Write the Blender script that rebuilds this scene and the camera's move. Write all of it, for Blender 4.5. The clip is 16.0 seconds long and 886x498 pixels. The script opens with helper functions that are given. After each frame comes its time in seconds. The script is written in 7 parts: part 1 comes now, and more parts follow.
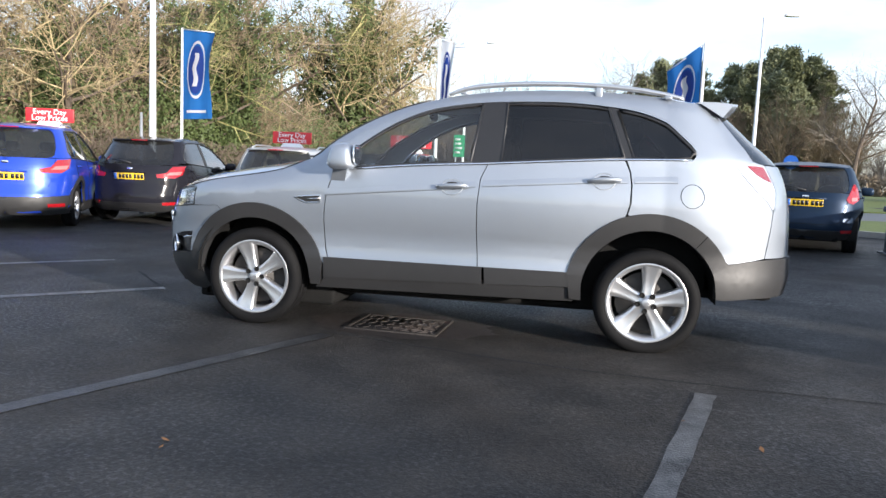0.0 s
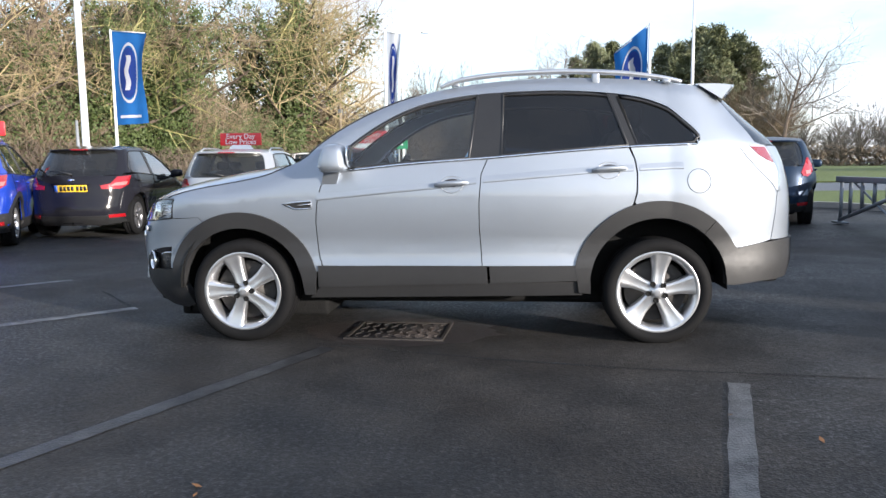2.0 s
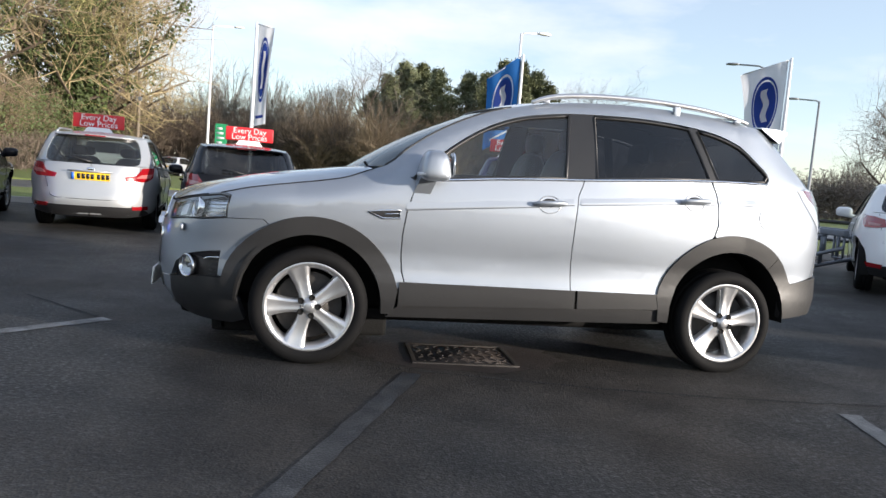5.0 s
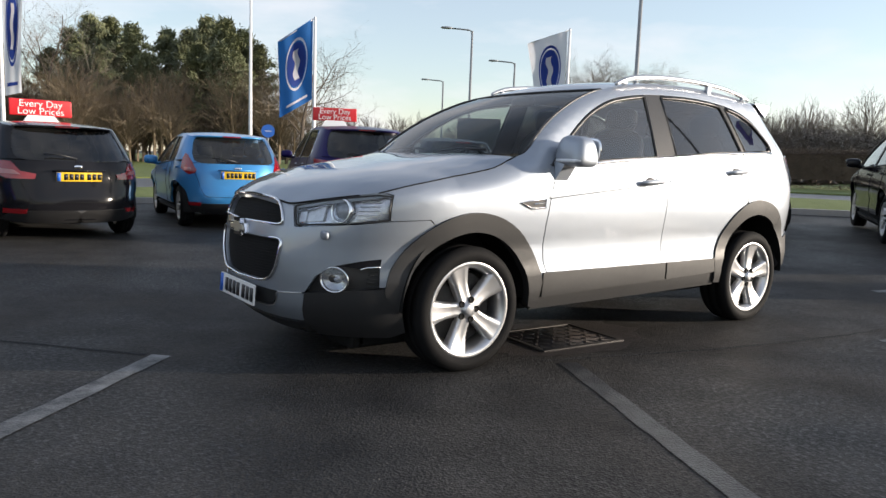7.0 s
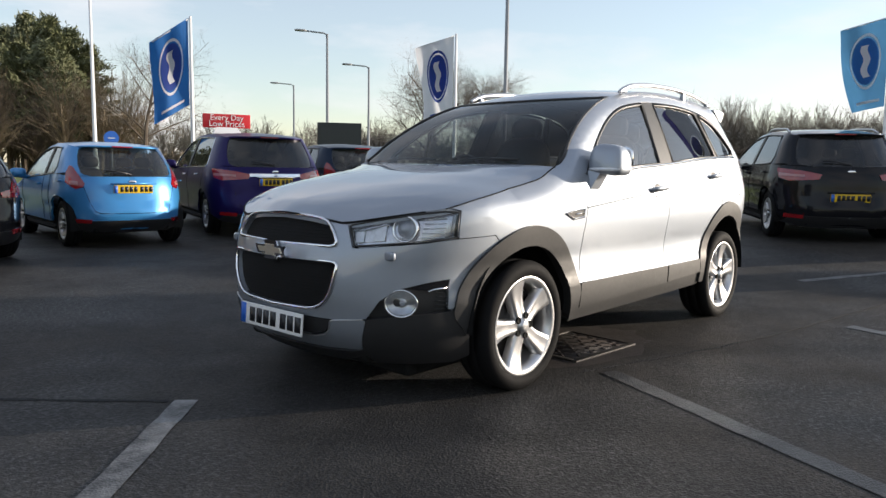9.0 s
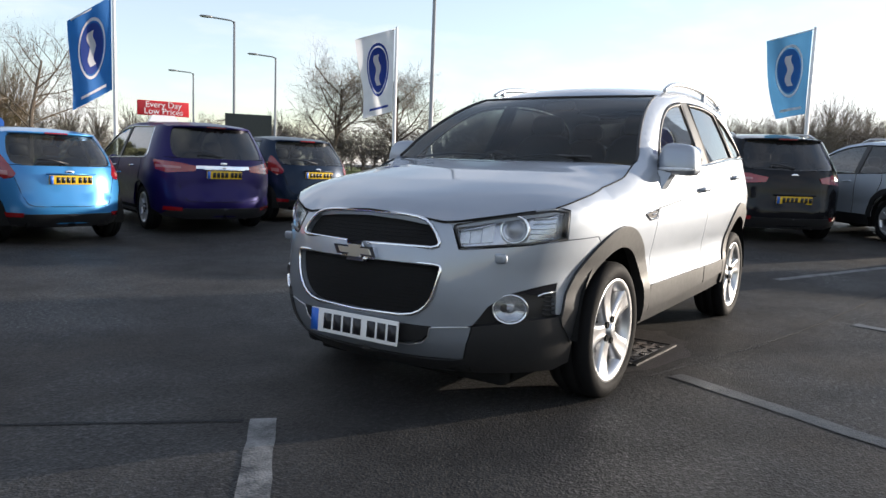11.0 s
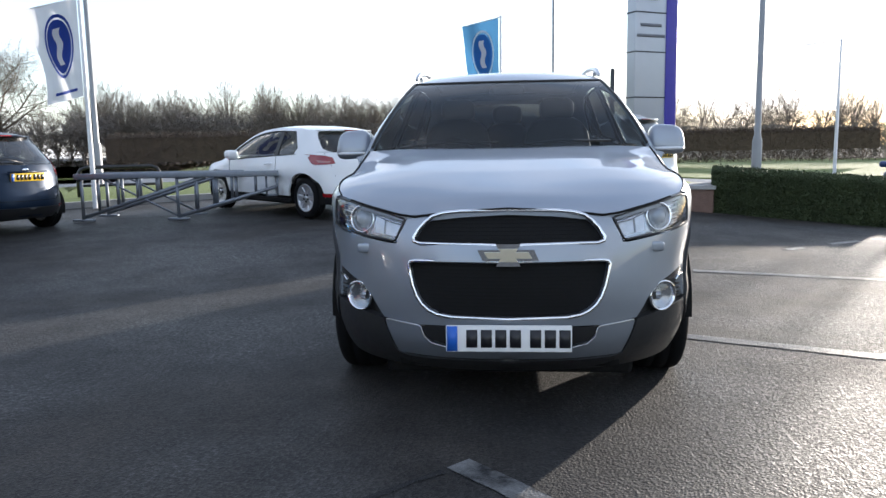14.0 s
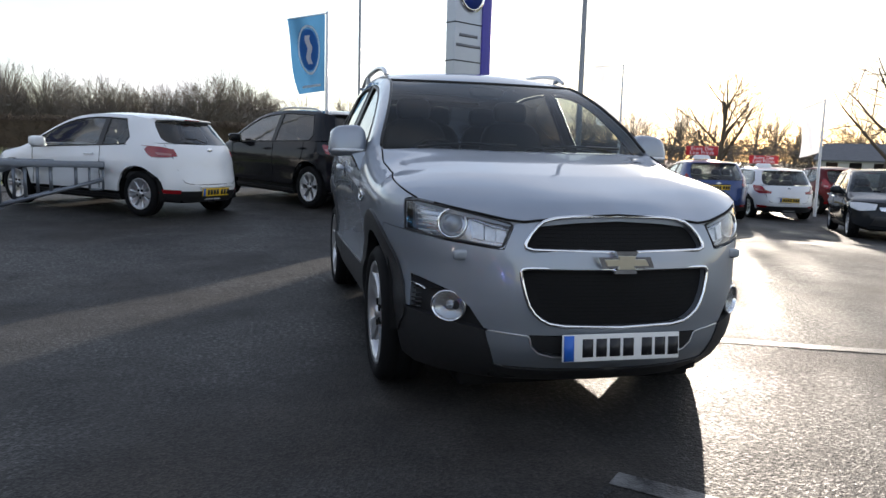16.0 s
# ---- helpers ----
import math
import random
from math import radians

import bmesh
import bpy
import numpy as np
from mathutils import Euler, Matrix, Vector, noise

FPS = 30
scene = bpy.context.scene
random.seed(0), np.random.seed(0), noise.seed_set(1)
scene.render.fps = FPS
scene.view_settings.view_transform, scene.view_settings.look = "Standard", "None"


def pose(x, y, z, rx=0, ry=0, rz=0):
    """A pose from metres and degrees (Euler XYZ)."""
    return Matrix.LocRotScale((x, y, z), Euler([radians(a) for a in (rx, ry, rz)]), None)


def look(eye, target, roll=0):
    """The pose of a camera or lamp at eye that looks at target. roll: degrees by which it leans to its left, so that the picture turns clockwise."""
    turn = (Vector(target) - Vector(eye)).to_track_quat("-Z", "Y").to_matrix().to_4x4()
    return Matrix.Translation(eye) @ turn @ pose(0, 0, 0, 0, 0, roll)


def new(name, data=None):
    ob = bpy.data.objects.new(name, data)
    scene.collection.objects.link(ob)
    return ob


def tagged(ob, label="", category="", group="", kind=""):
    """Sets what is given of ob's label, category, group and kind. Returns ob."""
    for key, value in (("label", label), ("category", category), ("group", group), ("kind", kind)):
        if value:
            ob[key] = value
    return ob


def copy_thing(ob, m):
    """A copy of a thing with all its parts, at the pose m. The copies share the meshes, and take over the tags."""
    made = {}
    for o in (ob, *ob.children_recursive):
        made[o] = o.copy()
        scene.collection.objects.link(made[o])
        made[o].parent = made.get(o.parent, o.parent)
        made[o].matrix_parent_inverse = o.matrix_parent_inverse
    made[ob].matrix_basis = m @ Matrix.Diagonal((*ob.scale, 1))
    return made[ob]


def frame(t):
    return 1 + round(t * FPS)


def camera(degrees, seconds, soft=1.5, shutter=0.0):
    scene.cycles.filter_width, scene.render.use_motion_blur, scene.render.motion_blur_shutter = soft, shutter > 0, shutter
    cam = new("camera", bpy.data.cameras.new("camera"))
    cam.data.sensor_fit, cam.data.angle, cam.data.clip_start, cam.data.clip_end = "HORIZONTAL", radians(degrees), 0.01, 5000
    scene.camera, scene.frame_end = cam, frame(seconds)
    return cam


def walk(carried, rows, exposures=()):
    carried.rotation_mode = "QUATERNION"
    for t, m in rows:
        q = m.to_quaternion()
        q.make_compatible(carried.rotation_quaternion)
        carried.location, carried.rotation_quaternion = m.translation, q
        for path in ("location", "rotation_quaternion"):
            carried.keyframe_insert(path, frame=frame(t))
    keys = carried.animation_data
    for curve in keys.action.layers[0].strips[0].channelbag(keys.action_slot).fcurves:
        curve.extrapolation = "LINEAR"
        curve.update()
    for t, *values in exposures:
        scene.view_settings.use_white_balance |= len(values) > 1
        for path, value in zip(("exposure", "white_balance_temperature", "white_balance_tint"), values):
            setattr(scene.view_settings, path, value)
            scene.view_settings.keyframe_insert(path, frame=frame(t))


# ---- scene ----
cam = camera(62.7, 16.0)
EXPOSURE = [(0.0, 1.34, 6200, 13), (3.0, 1.34, 6200, 13), (4.0, 1.15, 6350, 13), (5.0, 1.02, 6450, 13), (8.0, 0.82, 6850, 13), (11.0, 1.07, 6700, 13), (12.5, 1.52, 6400, 13), (14.5, 1.37, 6350, 13), (15.2, 1.14, 6550, 13), (16.0, 1.08, 6700, 14)]
PATH = [
    (0, (0.845, -5.673, 1.129), (0.501, -3.714, 0.92), 2.5),
    (0.5, (0.628, -5.578, 1.137), (0.396, -3.602, 0.929), 1.1),
    (1, (0.465, -5.521, 1.151), (0.27, -3.543, 0.926), -0.1),
    (1.5, (0.413, -5.511, 1.165), (0.233, -3.533, 0.929), -0.3),
    (2, (0.421, -5.507, 1.163), (0.236, -3.529, 0.932), -0.6),
    (2.5, (0.438, -5.497, 1.165), (0.243, -3.52, 0.935), -0.9),
    (3, (0.447, -5.451, 1.165), (0.252, -3.474, 0.936), 0.2),
    (3.5, (0.233, -5.412, 1.134), (0.102, -3.426, 0.934), 4.9),
    (4, (-0.28, -5.344, 1.115), (-0.157, -3.359, 0.909), 6.2),
    (4.2, (-0.507, -5.303, 1.121), (-0.337, -3.321, 0.915), 5.0),
    (4.5, (-0.821, -5.239, 1.127), (-0.613, -3.262, 0.909), 5.2),
    (5, (-1.476, -5.104, 1.114), (-1.066, -3.154, 0.934), 4.6),
    (5.2, (-1.709, -4.986, 1.106), (-1.271, -3.043, 0.926), 2.9),
    (7.5, (-4.087, -3.59, 1.133), (-2.768, -2.102, 0.916), 2.4),
    (8, (-4.278, -3.279, 1.126), (-2.871, -1.87, 0.94), 1.7),
    (8.5, (-4.361, -3.121, 1.15), (-2.915, -1.754, 0.947), 0.9),
    (10.8, (-4.728, -2.366, 1.126), (-3.108, -1.215, 0.905), 2.2),
    (11, (-4.812, -2.161, 1.123), (-3.164, -1.051, 0.9), 2.0),
    (11.5, (-5.062, -1.66, 1.129), (-3.311, -0.722, 0.9), 2.3),
    (12, (-5.248, -1.073, 1.111), (-3.397, -0.355, 0.87), 2.4),
    (12.5, (-5.332, -0.604, 1.142), (-3.41, -0.105, 0.902), 2.4),
    (13, (-5.29, -0.206, 1.136), (-3.327, 0.104, 0.911), 0.7),
    (13.5, (-5.282, -0.066, 1.157), (-3.308, 0.144, 0.911), -0.5),
    (14, (-5.267, 0.002, 1.161), (-3.293, 0.179, 0.895), -1.0),
    (14.5, (-5.247, 0.123, 1.144), (-3.268, 0.242, 0.879), -0.1),
    (15, (-5.259, 0.488, 1.157), (-3.285, 0.287, 0.911), 2.6),
    (15.5, (-5.133, 0.899, 1.144), (-3.176, 0.571, 0.896), 0.3),
    (16, (-4.97, 1.41, 1.154), (-3.044, 0.941, 0.893), 1.6),
]
walk(cam, [(t, look(eye, target, roll)) for t, eye, target, roll in PATH], EXPOSURE)

# ---- light ----
SUN_AZ, SUN_EL = -34.0, 9.2     # degrees from +x towards +y, and above the horizon
w = bpy.data.worlds.new("sky")
scene.world = w
w.use_nodes = True
wn, wl = w.node_tree.nodes, w.node_tree.links
wn.clear()
sky = wn.new("ShaderNodeTexSky")
sky.sky_type, sky.sun_disc = "NISHITA", False
sky.sun_elevation = radians(SUN_EL)
sky.sun_rotation = radians(90 - SUN_AZ)
sky.altitude, sky.air_density, sky.dust_density, sky.ozone_density = 50, 1.0, 0.4, 2.0
wtc = wn.new("ShaderNodeTexCoord")
wmap = wn.new("ShaderNodeMapping")
wmap.inputs["Scale"].default_value = (1.0, 1.0, 3.2)
wl.new(wtc.outputs["Generated"], wmap.inputs["Vector"])
wno = wn.new("ShaderNodeTexNoise")
wno.inputs["Scale"].default_value, wno.inputs["Detail"].default_value, wno.inputs["Roughness"].default_value = 2.6, 7, 0.55
wl.new(wmap.outputs[0], wno.inputs["Vector"])
wr = wn.new("ShaderNodeValToRGB")
wr.color_ramp.elements[0].position, wr.color_ramp.elements[1].position = 0.42, 0.65
wl.new(wno.outputs["Fac"], wr.inputs["Fac"])
wmul = wn.new("ShaderNodeMath")
wmul.operation = "MULTIPLY_ADD"
wmul.inputs[1].default_value, wmul.inputs[2].default_value = 0.58, 0.30
wl.new(wr.outputs["Color"], wmul.inputs[0])
wsep = wn.new("ShaderNodeSeparateXYZ")
wl.new(wtc.outputs["Generated"], wsep.inputs[0])
wthin = wn.new("ShaderNodeMapRange")     # the thin cloud lies along the horizon and clears overhead
wthin.interpolation_type = "SMOOTHSTEP"
for k, v in (("From Min", 0.22), ("From Max", 0.80), ("To Min", 1.0), ("To Max", 0.50)):
    wthin.inputs[k].default_value = v
wl.new(wsep.outputs["Z"], wthin.inputs["Value"])
wveil = wn.new("ShaderNodeMath")
wveil.operation = "MULTIPLY"
wl.new(wmul.outputs[0], wveil.inputs[0])
wl.new(wthin.outputs["Result"], wveil.inputs[1])
wmix = wn.new("ShaderNodeMix")
wmix.data_type = "RGBA"
wl.new(wveil.outputs[0], wmix.inputs["Factor"])
wl.new(sky.outputs[0], wmix.inputs["A"])
wmix.inputs["B"].default_value = (3.7, 3.8, 4.05, 1)
wbg = wn.new("ShaderNodeBackground")
wbg.inputs["Strength"].default_value = 0.15
wl.new(wmix.outputs["Result"], wbg.inputs["Color"])
wout = wn.new("ShaderNodeOutputWorld")
wl.new(wbg.outputs[0], wout.inputs["Surface"])
sl = bpy.data.lights.new("sun", "SUN")
sl.energy, sl.angle, sl.color = 4.2, radians(0.6), (1.0, 0.91, 0.78)
sun_vec = Vector((math.cos(radians(SUN_AZ)) * math.cos(radians(SUN_EL)), math.sin(radians(SUN_AZ)) * math.cos(radians(SUN_EL)), math.sin(radians(SUN_EL))))
so = new("sun", sl)
so.matrix_world = look(sun_vec * 50, (0, 0, 0))


# ---- materials ----
def nodes(name):
    m = bpy.data.materials.new(name)
    m.use_nodes = True
    n, l = m.node_tree.nodes, m.node_tree.links
    return m, n, l, n["Principled BSDF"]


def mat(name, col, rough=0.5, metal=0.0, var=0.12, scale=6.0, bump=0.0, bscale=150.0, coat=0.0, rvar=0.08, spec=0.5):
    """A surface with uneven colour and gloss at two scales and a fine relief."""
    m, n, l, p = nodes(name)
    tc = n.new("ShaderNodeTexCoord")
    a = n.new("ShaderNodeTexNoise")
    a.inputs["Scale"].default_value, a.inputs["Detail"].default_value = scale, 6
    l.new(tc.outputs["Object"], a.inputs["Vector"])
    mx = n.new("ShaderNodeMix")
    mx.data_type = "RGBA"
    mx.inputs["A"].default_value = (*[c * (1 - var) for c in col], 1)
    mx.inputs["B"].default_value = (*[min(1, c * (1 + var)) for c in col], 1)
    l.new(a.outputs["Fac"], mx.inputs["Factor"])
    l.new(mx.outputs["Result"], p.inputs["Base Color"])
    mr = n.new("ShaderNodeMapRange")
    mr.inputs["To Min"].default_value, mr.inputs["To Max"].default_value = max(0.02, rough - rvar), min(1, rough + rvar)
    b = n.new("ShaderNodeTexNoise")
    b.inputs["Scale"].default_value, b.inputs["Detail"].default_value = scale * 4.3, 4
    l.new(tc.outputs["Object"], b.inputs["Vector"])
    l.new(b.outputs["Fac"], mr.inputs["Value"])
    l.new(mr.outputs[0], p.inputs["Roughness"])
    p.inputs["Metallic"].default_value = metal
    p.inputs["Specular IOR Level"].default_value = spec
    p.inputs["Coat Weight"].default_value = coat
    p.inputs["Coat Roughness"].default_value = 0.04
    if bump:
        f = n.new("ShaderNodeTexNoise")
        f.inputs["Scale"].default_value, f.inputs["Detail"].default_value = bscale, 3
        l.new(tc.outputs["Object"], f.inputs["Vector"])
        bp = n.new("ShaderNodeBump")
        bp.inputs["Strength"].default_value, bp.inputs["Distance"].default_value = bump, 1.0 / bscale
        l.new(f.outputs["Fac"], bp.inputs["Height"])
        l.new(bp.outputs[0], p.inputs["Normal"])
    return m


def glass(name, tint, rough=0.0, dust_sheen=0.015, base=0.07, power=3.6):
    """Thin sheet of tinted glass: lets tinted light through, mirrors at its surface."""
    m, n, l, p = nodes(name)
    n.remove(p)
    tr = n.new("ShaderNodeBsdfTransparent")
    tr.inputs["Color"].default_value = (*tint, 1)
    gl = n.new("ShaderNodeBsdfGlossy")
    gl.inputs["Roughness"].default_value = rough + 0.01
    fr = n.new("ShaderNodeLayerWeight")
    fr.inputs["Blend"].default_value = 0.5
    pw = n.new("ShaderNodeMath")
    pw.operation = "POWER"
    pw.inputs[1].default_value = power
    l.new(fr.outputs["Facing"], pw.inputs[0])
    sc = n.new("ShaderNodeMath")
    sc.operation = "MULTIPLY_ADD"
    sc.inputs[1].default_value, sc.inputs[2].default_value = 0.92, base
    l.new(pw.outputs[0], sc.inputs[0])
    mx = n.new("ShaderNodeMixShader")
    l.new(sc.outputs[0], mx.inputs[0])
    l.new(tr.outputs[0], mx.inputs[1])
    l.new(gl.outputs[0], mx.inputs[2])
    # Pale diffuse mixed in: some dust, and the grey of reflected sky.
    df = n.new("ShaderNodeBsdfDiffuse")
    df.inputs["Color"].default_value = (0.6, 0.6, 0.58, 1)
    dm = n.new("ShaderNodeMixShader")
    dm.inputs[0].default_value = dust_sheen
    l.new(mx.outputs[0], dm.inputs[1])
    l.new(df.outputs[0], dm.inputs[2])
    l.new(dm.outputs[0], n["Material Output"].inputs["Surface"])
    return m


def cloth(name, col):
    """Thin flag cloth that lets light through."""
    m, n, l, p = nodes(name)
    tc = n.new("ShaderNodeTexCoord")
    a = n.new("ShaderNodeTexNoise")
    a.inputs["Scale"].default_value, a.inputs["Detail"].default_value = 3, 4
    l.new(tc.outputs["Object"], a.inputs["Vector"])
    mc = n.new("ShaderNodeMix")
    mc.data_type = "RGBA"
    mc.inputs["A"].default_value, mc.inputs["B"].default_value = (*[c * 0.85 for c in col], 1), (*[min(1, c * 1.12) for c in col], 1)
    l.new(a.outputs["Fac"], mc.inputs["Factor"])
    l.new(mc.outputs["Result"], p.inputs["Base Color"])
    p.inputs["Roughness"].default_value = 0.75
    t = n.new("ShaderNodeBsdfTranslucent")
    l.new(mc.outputs["Result"], t.inputs["Color"])
    mx = n.new("ShaderNodeMixShader")
    mx.inputs[0].default_value = 0.45
    l.new(p.outputs[0], mx.inputs[1])
    l.new(t.outputs[0], mx.inputs[2])
    l.new(mx.outputs[0], n["Material Output"].inputs["Surface"])
    return m


def paint(name, col, metal=0.35, rough=0.35):
    return mat(name, col, rough, metal, 0.04, 2.5, 0.02, 900, 0.7 if max(col) > 0.1 else 0.1, 0.03, 0.5 if max(col) > 0.1 else 0.2)


def asphalt_mat():
    m, n, l, p = nodes("damp asphalt")
    tc = n.new("ShaderNodeTexCoord")

    def noi(scale, detail, rough=0.55):
        a = n.new("ShaderNodeTexNoise")
        a.inputs["Scale"].default_value, a.inputs["Detail"].default_value, a.inputs["Roughness"].default_value = scale, detail, rough
        l.new(tc.outputs["Object"], a.inputs["Vector"])
        return a

    def ramp(src, x0, x1, c0, c1):
        r = n.new("ShaderNodeValToRGB")
        e = r.color_ramp.elements
        e[0].position, e[1].position, e[0].color, e[1].color = x0, x1, (*c0, 1), (*c1, 1)
        l.new(src, r.inputs["Fac"])
        return r

    def mix(a, b, kind="MULTIPLY", f=1.0):
        x = n.new("ShaderNodeMix")
        x.data_type, x.blend_type = "RGBA", kind
        x.inputs["Factor"].default_value = f
        l.new(a, x.inputs["A"])
        l.new(b, x.inputs["B"])
        return x.outputs["Result"]
    big, mid, lump, speck = noi(0.45, 6, 0.62), noi(2.4, 7, 0.6), noi(38, 5, 0.65), noi(75, 4, 0.75)
    vor = n.new("ShaderNodeTexVoronoi")
    vor.inputs["Scale"].default_value = 95
    l.new(tc.outputs["Object"], vor.inputs["Vector"])
    stone = n.new("ShaderNodeSeparateColor")
    l.new(vor.outputs["Color"], stone.inputs["Color"])
    c1 = ramp(mid.outputs["Fac"], 0.3, 0.72, (0.0215, 0.0212, 0.0212), (0.0495, 0.0480, 0.0460))
    c2 = ramp(stone.outputs["Red"], 0.1, 0.95, (0.74, 0.74, 0.755), (1.33, 1.31, 1.28))
    c3 = ramp(speck.outputs["Fac"], 0.40, 0.68, (0.74, 0.74, 0.74), (1.38, 1.37, 1.35))
    silt = noi(0.23, 6, 0.6)
    c4 = ramp(silt.outputs["Fac"], 0.50, 0.68, (1.0, 1.0, 1.0), (1.26, 1.12, 0.98))
    l.new(mix(mix(mix(c1.outputs[0], c2.outputs[0]), c3.outputs[0]), c4.outputs[0]), p.inputs["Base Color"])
    wet = ramp(big.outputs["Fac"], 0.42, 0.60, (1.0, 1.0, 1.0), (0.15, 0.15, 0.15))
    spots = ramp(lump.outputs["Fac"], 0.46, 0.68, (0.18, 0.18, 0.18), (1.0, 1.0, 1.0))
    damp = mix(wet.outputs[0], spots.outputs[0])
    l.new(ramp(damp, 0.0, 1.0, (0.70, 0.70, 0.70), (0.36, 0.36, 0.36)).outputs[0], p.inputs["Roughness"])
    l.new(ramp(damp, 0.0, 1.0, (0.14, 0.14, 0.14), (0.36, 0.36, 0.36)).outputs[0], p.inputs["Specular IOR Level"])
    b1 = n.new("ShaderNodeBump")
    b1.inputs["Strength"].default_value, b1.inputs["Distance"].default_value = 0.48, 0.005
    l.new(vor.outputs["Distance"], b1.inputs["Height"])
    b2 = n.new("ShaderNodeBump")
    b2.inputs["Strength"].default_value, b2.inputs["Distance"].default_value = 0.26, 0.010
    l.new(lump.outputs["Fac"], b2.inputs["Height"])
    l.new(b1.outputs[0], b2.inputs["Normal"])
    b3 = n.new("ShaderNodeBump")
    b3.inputs["Strength"].default_value, b3.inputs["Distance"].default_value = 0.08, 0.04
    l.new(mid.outputs["Fac"], b3.inputs["Height"])
    l.new(b2.outputs[0], b3.inputs["Normal"])
    l.new(b3.outputs[0], p.inputs["Normal"])
    return m


def worn_line_mat(lo=0.38, hi=0.66, top=0.22):
    m, n, l, p = nodes("worn white road paint")
    tc = n.new("ShaderNodeTexCoord")
    a = n.new("ShaderNodeTexNoise")
    a.inputs["Scale"].default_value, a.inputs["Detail"].default_value, a.inputs["Roughness"].default_value = 7, 9, 0.7
    l.new(tc.outputs["Object"], a.inputs["Vector"])
    r = n.new("ShaderNodeValToRGB")
    e = r.color_ramp.elements
    e[0].position, e[1].position = lo, hi
    e[0].color, e[1].color = (0.026, 0.026, 0.027, 1), (top, top, top * 0.98, 1)
    l.new(a.outputs["Fac"], r.inputs["Fac"])
    l.new(r.outputs[0], p.inputs["Base Color"])
    p.inputs["Roughness"].default_value = 0.46
    b = n.new("ShaderNodeTexVoronoi")
    b.inputs["Scale"].default_value = 95
    l.new(tc.outputs["Object"], b.inputs["Vector"])
    bp = n.new("ShaderNodeBump")
    bp.inputs["Strength"].default_value, bp.inputs["Distance"].default_value = 0.5, 0.005
    l.new(b.outputs["Distance"], bp.inputs["Height"])
    l.new(bp.outputs[0], p.inputs["Normal"])
    return m


ASPHALT, LINE = asphalt_mat(), worn_line_mat()
SILVER = mat("silver metallic paint", (0.318, 0.350, 0.396), 0.54, 0.82, 0.05, 2.0, 0.03, 1400, 1.0, 0.04)
SILVER.node_tree.nodes["Principled BSDF"].inputs["Coat IOR"].default_value = 1.65
CLAD = mat("grey textured plastic", (0.018, 0.018, 0.019), 0.52, 0, 0.15, 9, 0.12, 700)
BLACK = mat("black plastic", (0.016, 0.016, 0.017), 0.42, 0, 0.2, 9, 0.05, 500)
DARK = mat("dark underbody", (0.012, 0.012, 0.012), 0.8, 0, 0.3, 5, 0.2, 60)
DARK.node_tree.nodes["Principled BSDF"].inputs["Specular IOR Level"].default_value = 0.1
RUBBER = mat("tyre rubber", (0.008, 0.008, 0.0085), 0.75, 0, 0.25, 12, 0.15, 260)
RUBBER.node_tree.nodes["Principled BSDF"].inputs["Specular IOR Level"].default_value = 0.12
ALLOY = mat("silver alloy", (0.56, 0.565, 0.58), 0.34, 0.85, 0.08, 9, 0.02, 500, 0.4)
CHROME = mat("chrome", (0.82, 0.83, 0.85), 0.08, 1.0, 0.05, 12)
BRAKE = mat("brake iron", (0.045, 0.042, 0.040), 0.6, 0.6, 0.4, 20, 0.2, 120)
GLASS = glass("clear glass", (0.84, 0.88, 0.87), 0.0, 0.015, 0.08, 2.6)
SCREEN = glass("windscreen glass", (0.40, 0.45, 0.45), 0, 0.015, 0.04, 6.0)
PRIVACY = glass("dark privacy glass", (0.13, 0.13, 0.14), 0.0, 0.008, 0.05, 2.8)
TINTGLASS = glass("tinted glass", (0.34, 0.37, 0.36))
FOGBOWL = mat("fog lamp bowl", (0.45, 0.46, 0.48), 0.2, 0.8, 0.3, 30)
DARKGLASS = glass("very dark privacy glass", (0.10, 0.10, 0.105))
LENS = glass("lamp lens", (0.93, 0.95, 0.97))
SEAT = mat("black leather", (0.022, 0.022, 0.024), 0.5, 0, 0.2, 12, 0.1, 200)
DASH = mat("dark grey trim", (0.03, 0.03, 0.031), 0.6, 0, 0.2, 10, 0.1, 300)
TAILRED = mat("red lamp lens", (0.26, 0.006, 0.010), 0.12, 0, 0.2, 25, 0, 1, 1.0)
WHITEP = mat("white plate", (0.75, 0.75, 0.74), 0.35, 0, 0.05, 20)
YELLOWP = mat("yellow plate", (0.78, 0.50, 0.03), 0.35, 0, 0.05, 20)
INK = mat("black print", (0.015, 0.015, 0.018), 0.4)
BLUEBAND = mat("blue band", (0.02, 0.13, 0.55), 0.35)
GOLD = mat("gold emblem", (0.60, 0.55, 0.43), 0.35, 0.6, 0.1, 30)
LAMPBOWL = mat("silvered lamp housing", (0.46, 0.48, 0.53), 0.24, 0.8, 0.35, 30)
GLOSS = mat("gloss black trim", (0.012, 0.012, 0.014), 0.08, 0, 0.1, 8)
REFLECT = mat("lamp reflector", (0.70, 0.72, 0.76), 0.25, 0.15, 0.3, 38)
IRON = mat("cast iron", (0.038, 0.032, 0.028), 0.65, 0.2, 0.35, 14, 0.3, 150)
GALV = mat("galvanised steel", (0.20, 0.22, 0.25), 0.45, 0.6, 0.2, 10, 0.08, 120)
WHITEPOLE = mat("white pole paint", (0.75, 0.76, 0.77), 0.35, 0, 0.06, 4)


